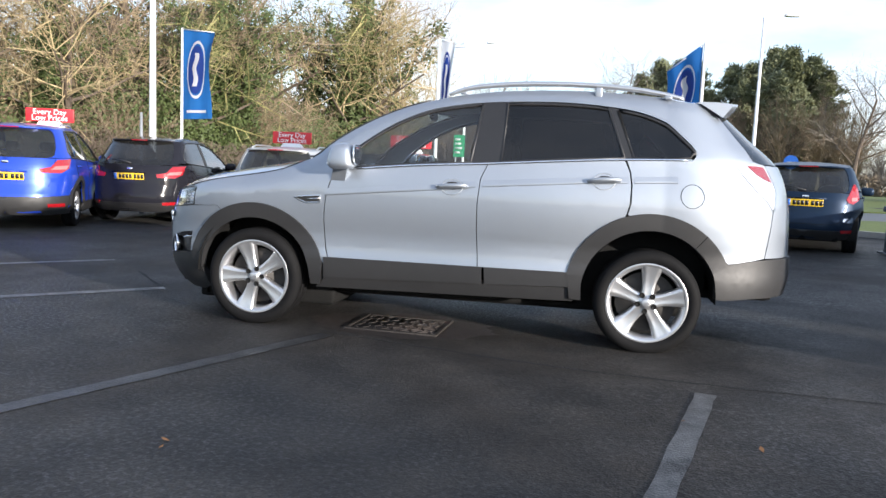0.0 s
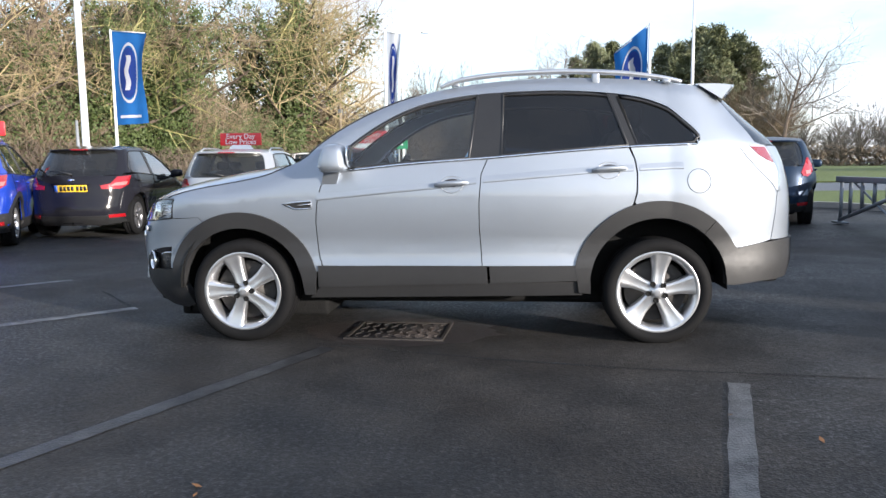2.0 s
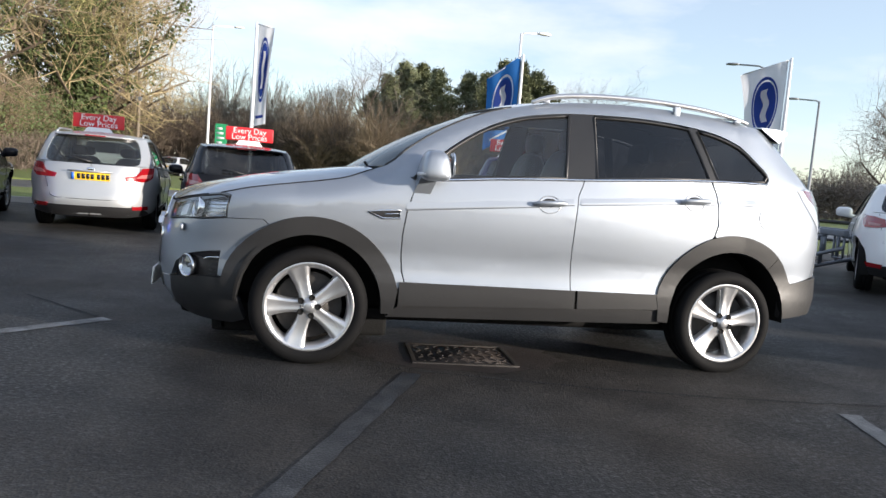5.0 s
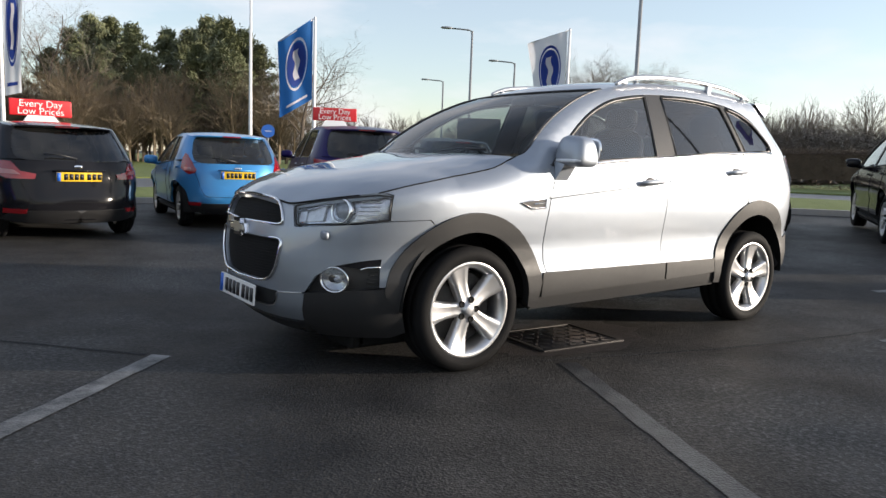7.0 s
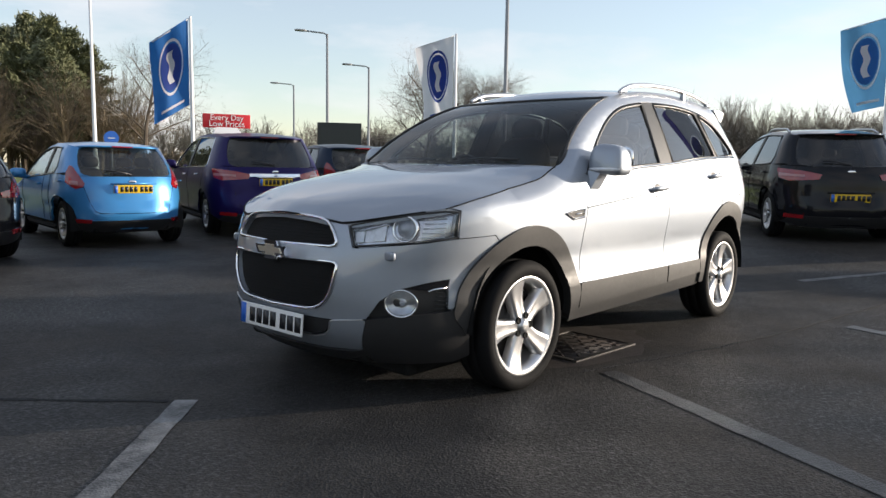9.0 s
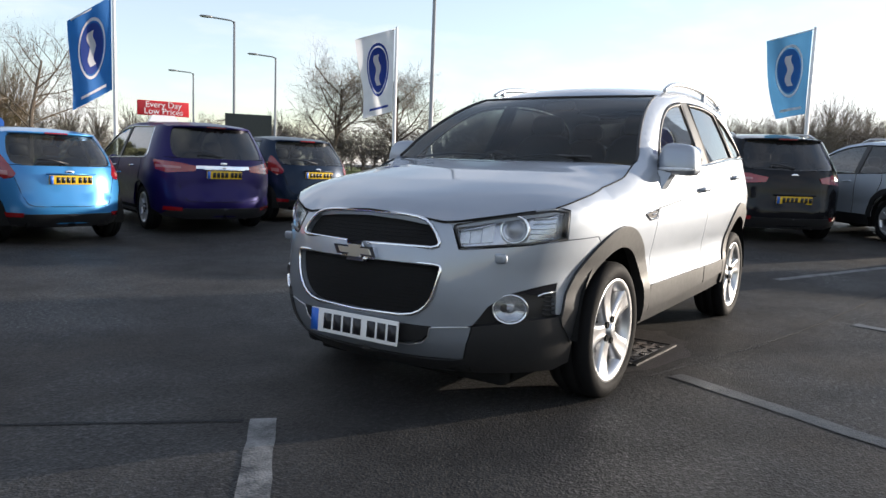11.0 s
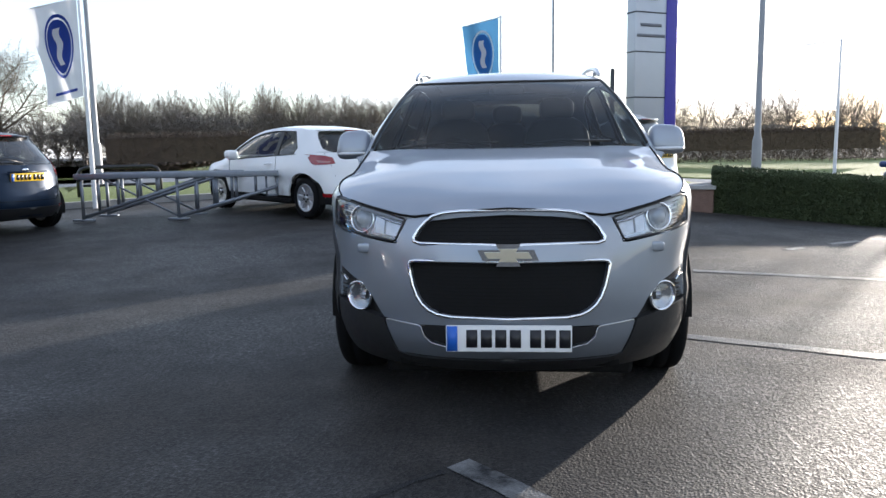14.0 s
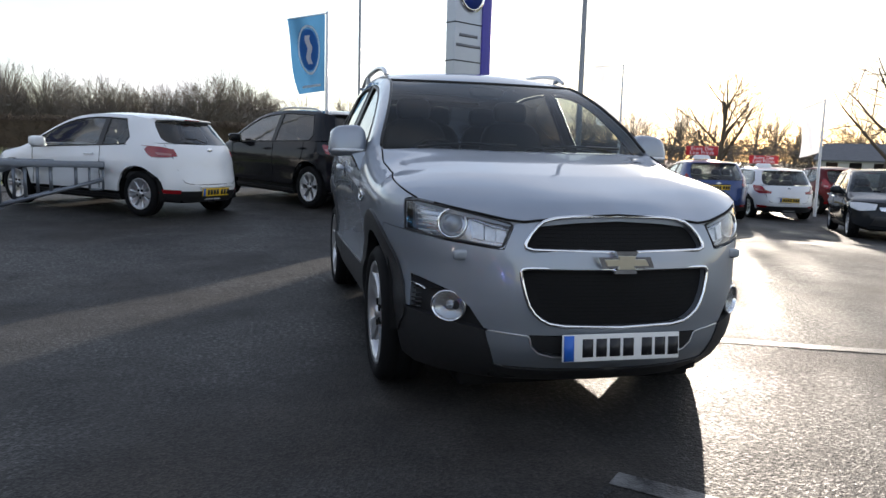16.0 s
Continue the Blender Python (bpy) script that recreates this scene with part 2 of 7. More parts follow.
# ---- mesh helpers ----
def part(name, bm, material, parent, label="", smooth=True):
    me = bpy.data.meshes.new(name)
    bm.to_mesh(me)
    bm.free()
    me.materials.append(material)
    if smooth:
        me.polygons.foreach_set("use_smooth", [True] * len(me.polygons))
    ob = new(name, me)
    if parent:
        ob.parent = parent
    if label:
        tagged(ob, label)
    return ob


def thing(name, label, category, m=None, group="", kind=""):
    ob = new(name)
    ob.empty_display_size = 0.2
    if m is not None:
        ob.matrix_world = m
    return tagged(ob, label, category, group, kind)


def grid(bm, rows):
    """Faces between rows of points of equal length."""
    vs = [[bm.verts.new(p) for p in r] for r in rows]
    for a, b in zip(vs, vs[1:]):
        for i in range(len(a) - 1):
            bm.faces.new((a[i], a[i + 1], b[i + 1], b[i]))
    return vs


def box(bm, x0, x1, y0, y1, z0, z1, bev=0.0):
    r = bmesh.ops.create_cube(bm, size=1.0)
    for v in r["verts"]:
        v.co = Vector(((x0 + x1) / 2 + v.co.x * (x1 - x0), (y0 + y1) / 2 + v.co.y * (y1 - y0), (z0 + z1) / 2 + v.co.z * (z1 - z0)))
    if bev:
        es = {e for v in r["verts"] for e in v.link_edges}
        bmesh.ops.bevel(bm, geom=list(es), offset=bev, segments=2, affect="EDGES", profile=0.6)


def tube(bm, pts, r, n=6, closed=False, flat=1.0, caps=True):
    """A round bar along points. r: a radius or one for each point."""
    pts = [Vector(p) for p in pts]
    k = len(pts)
    rs = r if isinstance(r, (list, tuple)) else [r] * k
    rings = []
    up = None
    for i, p in enumerate(pts):
        a = pts[(i - 1) % k] if closed or i else p
        b = pts[(i + 1) % k] if closed or i < k - 1 else p
        d = (b - a).normalized()
        if up is None:
            up = d.orthogonal().normalized()
        up = (up - d * up.dot(d)).normalized()
        s = d.cross(up)
        rings.append([bm.verts.new(p + (up * math.cos(t) * flat + s * math.sin(t)) * rs[i]) for t in [2 * math.pi * j / n for j in range(n)]])
    for i in range(k if closed else k - 1):
        a, b = rings[i], rings[(i + 1) % k]
        for j in range(n):
            bm.faces.new((a[j], a[(j + 1) % n], b[(j + 1) % n], b[j]))
    if caps and not closed:
        bm.faces.new(rings[0][::-1])
        bm.faces.new(rings[-1])


def lathe(bm, prof, n=40, axis="y", centre=(0, 0, 0)):
    """Turns (radius, height) points about an axis."""
    rows = []
    for r, h in prof:
        row = []
        for j in range(n + 1):
            t = 2 * math.pi * j / n
            q = (r * math.cos(t), h, r * math.sin(t)) if axis == "y" else (r * math.cos(t), r * math.sin(t), h) if axis == "z" else (h, r * math.cos(t), r * math.sin(t))
            row.append(Vector(q) + Vector(centre))
        rows.append(row)
    grid(bm, rows)
    bmesh.ops.remove_doubles(bm, verts=bm.verts[:], dist=1e-5)


def blob(bm, c, r, e=1.0, seg=20):
    """A ball, or with e below 1 a pillow, of half-sizes r."""
    q = bmesh.ops.create_uvsphere(bm, u_segments=seg, v_segments=seg * 2 // 3, radius=1)
    for v in q["verts"]:
        v.co = Vector([c[i] + math.copysign(abs(v.co[i]) ** e, v.co[i]) * r[i] for i in range(3)])


def arc(cx, cz, r, a0, a1, n=14):
    return [(cx + r * math.cos(radians(a0 + (a1 - a0) * i / n)), cz + r * math.sin(radians(a0 + (a1 - a0) * i / n))) for i in range(n + 1)]


def spline(pts, n=6):
    """A smooth line through points."""
    pts = [Vector(p) for p in pts]
    out = []
    for i in range(len(pts) - 1):
        p0, p1, p2, p3 = pts[max(i - 1, 0)], pts[i], pts[i + 1], pts[min(i + 2, len(pts) - 1)]
        for j in range(n):
            t = j / n
            out.append(0.5 * (2 * p1 + (p2 - p0) * t + (2 * p0 - 5 * p1 + 4 * p2 - p3) * t * t + (3 * p1 - p0 - 3 * p2 + p3) * t ** 3))
    return out + [pts[-1]]


def inset(poly, d):
    """Shrinks a flat outline by d."""
    area = sum(a[0] * b[1] - b[0] * a[1] for a, b in zip(poly, poly[1:] + poly[:1]))
    sg = 1 if area > 0 else -1
    out = []
    for i, p in enumerate(poly):
        a, b = Vector(poly[i - 1][:2]), Vector(poly[(i + 1) % len(poly)][:2])
        p = Vector(p[:2])
        n1 = Vector((-(p - a).y, (p - a).x))
        n2 = Vector((-(b - p).y, (b - p).x))
        if n1.length < 1e-9 or n2.length < 1e-9:
            out.append(tuple(p))
            continue
        n1.normalize(), n2.normalize()
        q = n1 + n2
        q = q / max(0.5, q.length_squared) * 2 if q.length > 1e-6 else n1
        out.append(tuple(p + q * d * sg))
    return out


# ---- the shape of a car's skin ----
def smooth_table(t, n=400):
    """A dense table along a smooth line through the points of t that never overshoots."""
    x, y = np.array([p[0] for p in t], float), np.array([p[1] for p in t], float)
    h, d = np.diff(x), np.diff(y) / np.diff(x)
    m = np.zeros(len(x))
    m[0], m[-1] = d[0], d[-1]
    for i in range(1, len(x) - 1):
        if d[i - 1] * d[i] > 0:
            a, b = 2 * h[i] + h[i - 1], h[i] + 2 * h[i - 1]
            m[i] = (a + b) / (a / d[i - 1] + b / d[i])
    q = np.linspace(x[0], x[-1], n)
    k = np.clip(np.searchsorted(x, q, side="right") - 1, 0, len(h) - 1)
    u = (q - x[k]) / h[k]
    v = (1 + 2 * u) * (1 - u) ** 2 * y[k] + u * (1 - u) ** 2 * h[k] * m[k] + u * u * (3 - 2 * u) * y[k + 1] + u * u * (u - 1) * h[k] * m[k + 1]
    return q, v


class Skin:
    """A car's outer skin, unrolled: s runs from the middle of the nose round the corner, along the side (where s is x) and round to the tail."""

    def __init__(self, low, xf, xr, top, edge, belt, lean, xa, xb, na, nb, cowl, roll=0.17, taper=0.0):
        self.low, self.xf, self.xr, self.top, self.edge, self.belt = [smooth_table(t) for t in (low, xf, xr, top, edge, belt)]
        self.lean, self.xa, self.xb, self.na, self.nb, self.cowl, self.roll, self.taper = lean, xa, xb, na, nb, cowl, roll, taper
        mid = float(np.mean(self.low[0]))
        self.front = self.quarter(xa - self.i(mid, self.xf), self.i(mid, self.low), na)
        self.rear = self.quarter(self.i(mid, self.xr) - xb, self.i(mid, self.low), nb)
        self.s0, self.s1 = xa - self.front[0][-1], xb + self.rear[0][-1]

    @staticmethod
    def i(x, t):
        return float(np.interp(x, t[0], t[1]))

    @staticmethod
    def quarter(a, b, n):
        """Arc length, and the shares of depth and width, from the side to the middle of the end."""
        th = np.linspace(0, math.pi / 2, 200)
        u, v = np.sin(th) ** (2 / n), np.cos(th) ** (2 / n)
        q = np.concatenate(([0], np.cumsum(np.hypot(np.diff(u) * a, np.diff(v) * b))))
        return q, u, v

    def zt(self, x):
        return self.i(x, self.top)

    def half(self, x, z):
        zb, zt = self.i(x, self.belt), self.zt(x)
        wl = self.i(min(z, zb), self.low) - self.taper * max(0.0, (x - 0.3) / 1.12) ** 2
        xc = self.cowl - 0.11
        zw = zt if x < xc else self.zt(xc) + 0.17 * (x - xc)
        d = min(1, max(0, (z - (zw - self.roll)) / self.roll))
        wing = wl - max(0, wl - self.i(x, self.edge)) * d ** 2.2
        cabin = wl
        if z > zb:
            cabin -= self.lean * (z - zb) + 0.10 * (z - zb) ** 2
            cabin -= 0.03 * min(1, max(0, (z - (zt - 0.07)) / 0.07)) ** 2
        q = min(1, max(0, (x - self.cowl + 0.38) / 0.54))
        q = q * q * (3 - 2 * q)
        return wing * (1 - q) + cabin * q

    def __call__(self, s, z):
        if s < self.xa:
            q = self.front
            a = np.interp(self.xa - s, q[0], q[1]) * (self.xa - self.i(z, self.xf))
            return Vector((self.xa - a, -np.interp(self.xa - s, q[0], q[2]) * self.half(self.xa, min(z, self.zt(self.xa))), z))
        if s > self.xb:
            q = self.rear
            a = np.interp(s - self.xb, q[0], q[1]) * (self.i(z, self.xr) - self.xb)
            return Vector((self.xb + a, -np.interp(s - self.xb, q[0], q[2]) * self.half(self.xb, min(z, self.zt(self.xb))), z))
        return Vector((s, -self.half(s, z), z))

    def normal(self, s, z, e=0.012):
        a = self(s + e, z) - self(s - e, z)
        b = self(s, z + e) - self(s, z - e)
        n = a.cross(b)
        return n.normalized() if n.length > 1e-9 else Vector((0, -1, 0))

    def f(self, y, z):
        """(s, z) of the nose at a distance y from the middle."""
        q = self.front
        return (self.xa - float(np.interp(-y / self.half(self.xa, min(z, self.zt(self.xa))), -q[2], q[0])), z)

    def r(self, y, z):
        q = self.rear
        return (self.xb + float(np.interp(-y / self.half(self.xb, min(z, self.zt(self.xb))), -q[2], q[0])), z)

    def panel(self, outline, off=0.0, depth=0.02, step=0.06, sides="lr"):
        """A sheet of the skin inside an outline of (s, z), with its edges turned in. sides: l, r or both in one mesh."""
        flat = bmesh.new()
        pts = []
        for p in outline:
            if not pts or (Vector(p[:2]) - Vector(pts[-1])).length > 1e-5:
                pts.append((float(p[0]), float(p[1])))
        if sum(a[0] * b[1] - b[0] * a[1] for a, b in zip(pts, pts[1:] + pts[:1])) < 0:
            pts = pts[::-1]
        face = flat.faces.new([flat.verts.new((a, b, 0)) for a, b in pts])
        face.normal_update()
        bmesh.ops.triangulate(flat, faces=[face])
        for ax, k in ((0, Vector((1, 0, 0))), (1, Vector((0, 1, 0)))):
            lo, hi = min(p[ax] for p in pts), max(p[ax] for p in pts)
            for j in range(math.floor(lo / step) + 1, math.ceil(hi / step)):
                bmesh.ops.bisect_plane(flat, geom=flat.verts[:] + flat.edges[:] + flat.faces[:], plane_co=k * (j * step), plane_no=k, dist=1e-4)
        bmesh.ops.triangulate(flat, faces=flat.faces[:])
        flat.verts.index_update()
        P, N = [], []
        for v in flat.verts:
            n = self.normal(v.co.x, v.co.y)
            N.append(n)
            P.append(self(v.co.x, v.co.y) + n * off)
        faces = [[v.index for v in f.verts] for f in flat.faces]
        rim = [(e.verts[0].index, e.verts[1].index, e.link_faces[0]) for e in flat.edges if len(e.link_faces) == 1]
        rim = [(a, b) if [v.index for v in f.verts][([v.index for v in f.verts].index(a) + 1) % 3] == b else (b, a) for a, b, f in rim]
        flat.free()
        bm = bmesh.new()
        for side in sides:
            g = 1 if side == "l" else -1
            vs = [bm.verts.new((p.x, p.y * g, p.z)) for p in P]
            for f in faces:
                bm.faces.new([vs[i] for i in (f if g > 0 else f[::-1])])
            if depth:
                ra, rb = {}, {}
                for a, b in rim:
                    if abs(P[a].y) < 1e-3 and abs(P[b].y) < 1e-3:
                        continue
                    for i in (a, b):
                        if i not in ra:
                            q = P[i] - N[i] * depth
                            ra[i] = bm.verts.new((P[i].x, P[i].y * g, P[i].z))
                            rb[i] = bm.verts.new((q.x, q.y * g, q.z))
                    c = (ra[b], ra[a], rb[a], rb[b])
                    bm.faces.new(c if g > 0 else c[::-1])
        bmesh.ops.remove_doubles(bm, verts=[v for v in bm.verts if abs(v.co.y) < 1e-4], dist=1e-4)
        return bm

    def line(self, pts, off, g=1):
        """Points of the skin along (s, z) points; g -1: on the other side."""
        out = []
        for s, z in pts:
            q = self(s, z) + self.normal(s, z) * off
            out.append(Vector((q.x, q.y * g, q.z)))
        return out


def patch(E, C, nu=24, nv=16, v0=-1.0, v1=1.0, M=None, off=0.0, depth=0.015, nose=None):
    """A crowned sheet between an edge line E on the near side, its mirror image, and a middle line C. M: heights at 0.58 of the width."""
    bm = bmesh.new()
    rows, front = [], []
    for i in range(nu + 1):
        u = i / nu * (len(E) - 1)
        k = min(int(u), len(E) - 2)
        e, c = E[k].lerp(E[k + 1], u - k), None
        u2 = i / nu * (len(C) - 1)
        k2 = min(int(u2), len(C) - 2)
        c = C[k2].lerp(C[k2 + 1], u2 - k2)
        row = []
        for j in range(nv + 1):
            v = v0 + (v1 - v0) * j / nv
            q = v * v
            z = c.z + (e.z - c.z) * q
            if M:
                zm = float(np.interp(i / nu, M[0], M[1])) + c.z + (e.z - c.z) * 0.34
                z += (zm - (c.z + (e.z - c.z) * 0.34)) * q * (1 - q) / (0.34 * 0.66)
            p = Vector((e.x + (c.x - e.x) * (1 - q), e.y * -v, z + off))
            if nose:
                if i == 0:
                    front.append(nose(p.y) - p)
                p = p + front[j] * max(0, 1 - i / nu / 0.4) ** 2
            row.append(p)
        rows.append(row)
    grid(bm, rows)
    bmesh.ops.recalc_face_normals(bm, faces=bm.faces[:])
    if sum(f.normal.z for f in bm.faces) < 0:
        bmesh.ops.reverse_faces(bm, faces=bm.faces[:])
    if depth:
        r = bmesh.ops.extrude_edge_only(bm, edges=[e for e in bm.edges if len(e.link_faces) == 1])
        for v in [x for x in r["geom"] if isinstance(x, bmesh.types.BMVert)]:
            v.co.z -= depth
        bmesh.ops.split_edges(bm, edges=[e for e in bm.edges if len(e.link_faces) == 2 and e.calc_face_angle(0) > 0.9])
    return bm


def text_bm(body, size, align="CENTER"):
    cu = bpy.data.curves.new("text", "FONT")
    cu.body, cu.size, cu.align_x, cu.align_y, cu.extrude = body, size, align, "CENTER", 0.003
    ob = new("text", cu)
    bpy.context.view_layer.update()
    me = bpy.data.meshes.new_from_object(ob.evaluated_get(bpy.context.evaluated_depsgraph_get()))
    bpy.data.objects.remove(ob)
    bm = bmesh.new()
    bm.from_mesh(me)
    return bm


def move(bm, m):
    bmesh.ops.transform(bm, matrix=m, verts=bm.verts[:])
    return bm


# ---- the ground's gentle slopes ----
def rise(x, y):
    """Height of the ground: level round the SUV, rising a little behind it, falling to the far side of the forecourt."""
    a = 0.03 * min(13.0, max(0.0, x - 1)) * min(1.0, max(0.0, (y + 7) / 5))
    return a - 0.045 * min(9.0, max(0.0, -y - 3)) * min(1.0, max(0.0, (x - 2) / 4))



# ---- ground ----
def ground_sheet():
    xs = [-1500, -300, -80, -40] + sorted(list(range(-24, 27, 2)) + [1]) + [40, 80, 300, 1500]
    ys = [-1500, -300, -80, -40] + sorted(list(range(-24, 27, 2)) + [-7, -3]) + [40, 80, 300, 1500]
    bm = bmesh.new()
    grid(bm, [[(x, y, rise(x, y)) for x in xs] for y in ys])
    bmesh.ops.recalc_face_normals(bm, faces=bm.faces[:])
    if bm.faces[:][0].normal.z < 0:
        bmesh.ops.reverse_faces(bm, faces=bm.faces[:])
    return tagged(part("ground", bm, ASPHALT, None), "damp dark asphalt forecourt", "ground", kind="structure")


ground_sheet()


# ---- wheels ----
def wheel(name, parent, x, y, z, R, rim_r, width, g, spokes=5, paired=False, rim_mat=None, spoke_w=0.075, turn=0.0, label="", phase=0.0):
    """A wheel under a car, its outer face at y. g: -1 where the outer face looks to -y."""
    wh = new(name)
    wh.parent = parent
    wh.location = (x, y, z)
    wh.rotation_euler = (0, 0, turn)
    if label:
        tagged(wh, label)
    o = lambda d: -g * d  # noqa: E731  depth inwards from the outer face
    bm = bmesh.new()
    rr = rim_r
    lathe(bm, [(rr - 0.004, o(0.03)), (rr + 0.006, o(0.012)), (rr + 0.03, o(0.002)), (rr + (R - rr) * 0.55, o(0.0)), (R - 0.022, o(0.008)), (R - 0.006, o(0.022)), (R, o(0.04)), (R, o(0.075)), (R - 0.006, o(0.078)), (R - 0.006, o(0.086)), (R, o(0.089)), (R, o(width - 0.09)), (R - 0.006, o(width - 0.087)), (R - 0.006, o(width - 0.079)), (R, o(width - 0.076)), (R, o(width - 0.04)), (R - 0.02, o(width - 0.008)), (rr, o(width)), (rr - 0.01, o(width - 0.02))], 56)
    part("tyre", bm, RUBBER, wh)
    rim = rim_mat or ALLOY
    bm = bmesh.new()
    lathe(bm, [(rr - 0.012, o(width - 0.03)), (rr - 0.03, o(width * 0.6)), (rr - 0.035, o(0.07)), (rr - 0.028, o(0.030)), (rr - 0.012, o(0.016)), (rr + 0.004, o(0.010)), (rr + 0.010, o(0.016)), (rr + 0.004, o(0.03))], 56)
    part("rim", bm, rim, wh)
    bm = bmesh.new()
    lathe(bm, [(rr - 0.06, o(0.105)), (0.09, o(0.10)), (0.09, o(0.075)), (0.0, o(0.07))], 32)
    part("brake_disc", bm, BRAKE, wh)
    n = spokes
    for k in range(n):
        t0 = 2 * math.pi * k / n + math.pi / 2 + phase
        bm = bmesh.new()
        offs = (-0.12, 0.12) if paired else (0.0,)
        for off in offs:
            rows = []
            for q in (0.0, 0.25, 0.5, 0.75, 1.0):
                rad = 0.045 + (rr - 0.055) * q
                half = spoke_w * (0.38 + 0.10 * abs(q - 0.35) + 0.34 * q * q) * (0.55 if paired else 1)
                dep = 0.028 - 0.012 * q + 0.012 * math.sin(math.pi * q)
                row = []
                for a, d in ((-1, 0.05), (-1, 0.014), (-0.84, 0.0), (-0.45, 0.0005), (-0.30, 0.002), (0.30, 0.002), (0.45, 0.0005), (0.84, 0.0), (1, 0.014), (1, 0.05)):
                    ang = t0 + off * q * 1.6
                    c, s = math.cos(ang), math.sin(ang)
                    row.append((rad * c - a * half * s, o(dep + d), rad * s + a * half * c))
                rows.append(row)
            grid(bm, rows)
        bmesh.ops.recalc_face_normals(bm, faces=bm.faces[:])
        part("spoke", bm, rim, wh)
    bm = bmesh.new()
    lathe(bm, [(0.066, o(0.06)), (0.066, o(0.040)), (0.060, o(0.032)), (0.034, o(0.028)), (0.033, o(0.016)), (0.02, o(0.012)), (0.0, o(0.011))], 28)
    part("hub_cap", bm, rim, wh)
    for k in range(5):
        t0 = 2 * math.pi * (k + 0.5) / 5 + math.pi / 2 + phase
        bm = bmesh.new()
        lathe(bm, [(0.0185, o(0.034)), (0.018, o(0.0225)), (0.014, o(0.022)), (0.011, o(0.025)), (0.0, o(0.025))], 10, centre=(0.056 * math.cos(t0), 0, 0.056 * math.sin(t0)))
        part("wheel_bolt", bm, DARK, wh)
    return wh


def plate(name, parent, m, back, chars=7, band=True):
    """A number plate with plain bars for its marks; m puts its face, which looks to local -y."""
    p = new(name)
    p.parent = parent
    p.matrix_local = m
    bm = bmesh.new()
    box(bm, -0.26, 0.26, -0.004, 0.008, -0.0555, 0.0555, 0.004)
    part("plate_board", bm, back, p)
    if band:
        bm = bmesh.new()
        box(bm, -0.256, -0.212, -0.0065, -0.003, -0.052, 0.052)
        part("blue_band", bm, BLUEBAND, p)
    x = -0.175
    for k in range(chars):
        bm = bmesh.new()
        box(bm, x, x + 0.046, -0.0065, -0.003, -0.037, 0.037)
        part("plain_bar", bm, INK, p)
        x += 0.060 if k != 3 else 0.083
    return p


# ---- the silver SUV ----
HS = Skin(
    low=[(0.18, 0.80), (0.30, 0.85), (0.42, 0.876), (0.51, 0.880), (0.58, 0.868), (0.65, 0.868), (0.76, 0.886), (0.88, 0.902), (0.97, 0.905), (1.03, 0.898), (1.12, 0.878), (1.2, 0.856), (1.3, 0.838)],
    xf=[(0.18, -2.10), (0.26, -2.215), (0.36, -2.28), (0.47, -2.30), (0.6, -2.315), (0.72, -2.30), (0.80, -2.275), (0.87, -2.245), (0.92, -2.215), (0.97, -2.17), (1.05, -2.08)],
    xr=[(0.2, 2.22), (0.36, 2.33), (0.55, 2.37), (0.75, 2.36), (0.95, 2.345), (1.12, 2.31), (1.26, 2.25), (1.45, 2.04), (1.6, 1.87), (1.66, 1.80), (1.75, 1.72)],
    top=[(-2.6, 0.93), (-1.93, 0.972), (-1.81, 1.008), (-1.656, 1.05), (-1.425, 1.095), (-1.235, 1.128), (-1.064, 1.158), (-0.95, 1.193), (-0.83, 1.295), (-0.70, 1.388), (-0.57, 1.464), (-0.436, 1.528), (-0.31, 1.578), (-0.175, 1.618), (-0.03, 1.652), (0.12, 1.677), (0.34, 1.702), (0.77, 1.717), (1.126, 1.705), (1.41, 1.682), (1.64, 1.662), (1.8, 1.648)],
    edge=[(-2.0, 0.66), (-1.8, 0.715), (-1.6, 0.745), (-1.2, 0.765), (-0.95, 0.775)],
    belt=[(-0.95, 1.10), (-0.6, 1.127), (-0.23, 1.163), (0.26, 1.194), (0.77, 1.232), (1.15, 1.256), (1.56, 1.268), (2.0, 1.27)],
    lean=0.40, xa=-1.45, xb=1.42, na=2.35, nb=2.5, cowl=-0.95, taper=0.045)


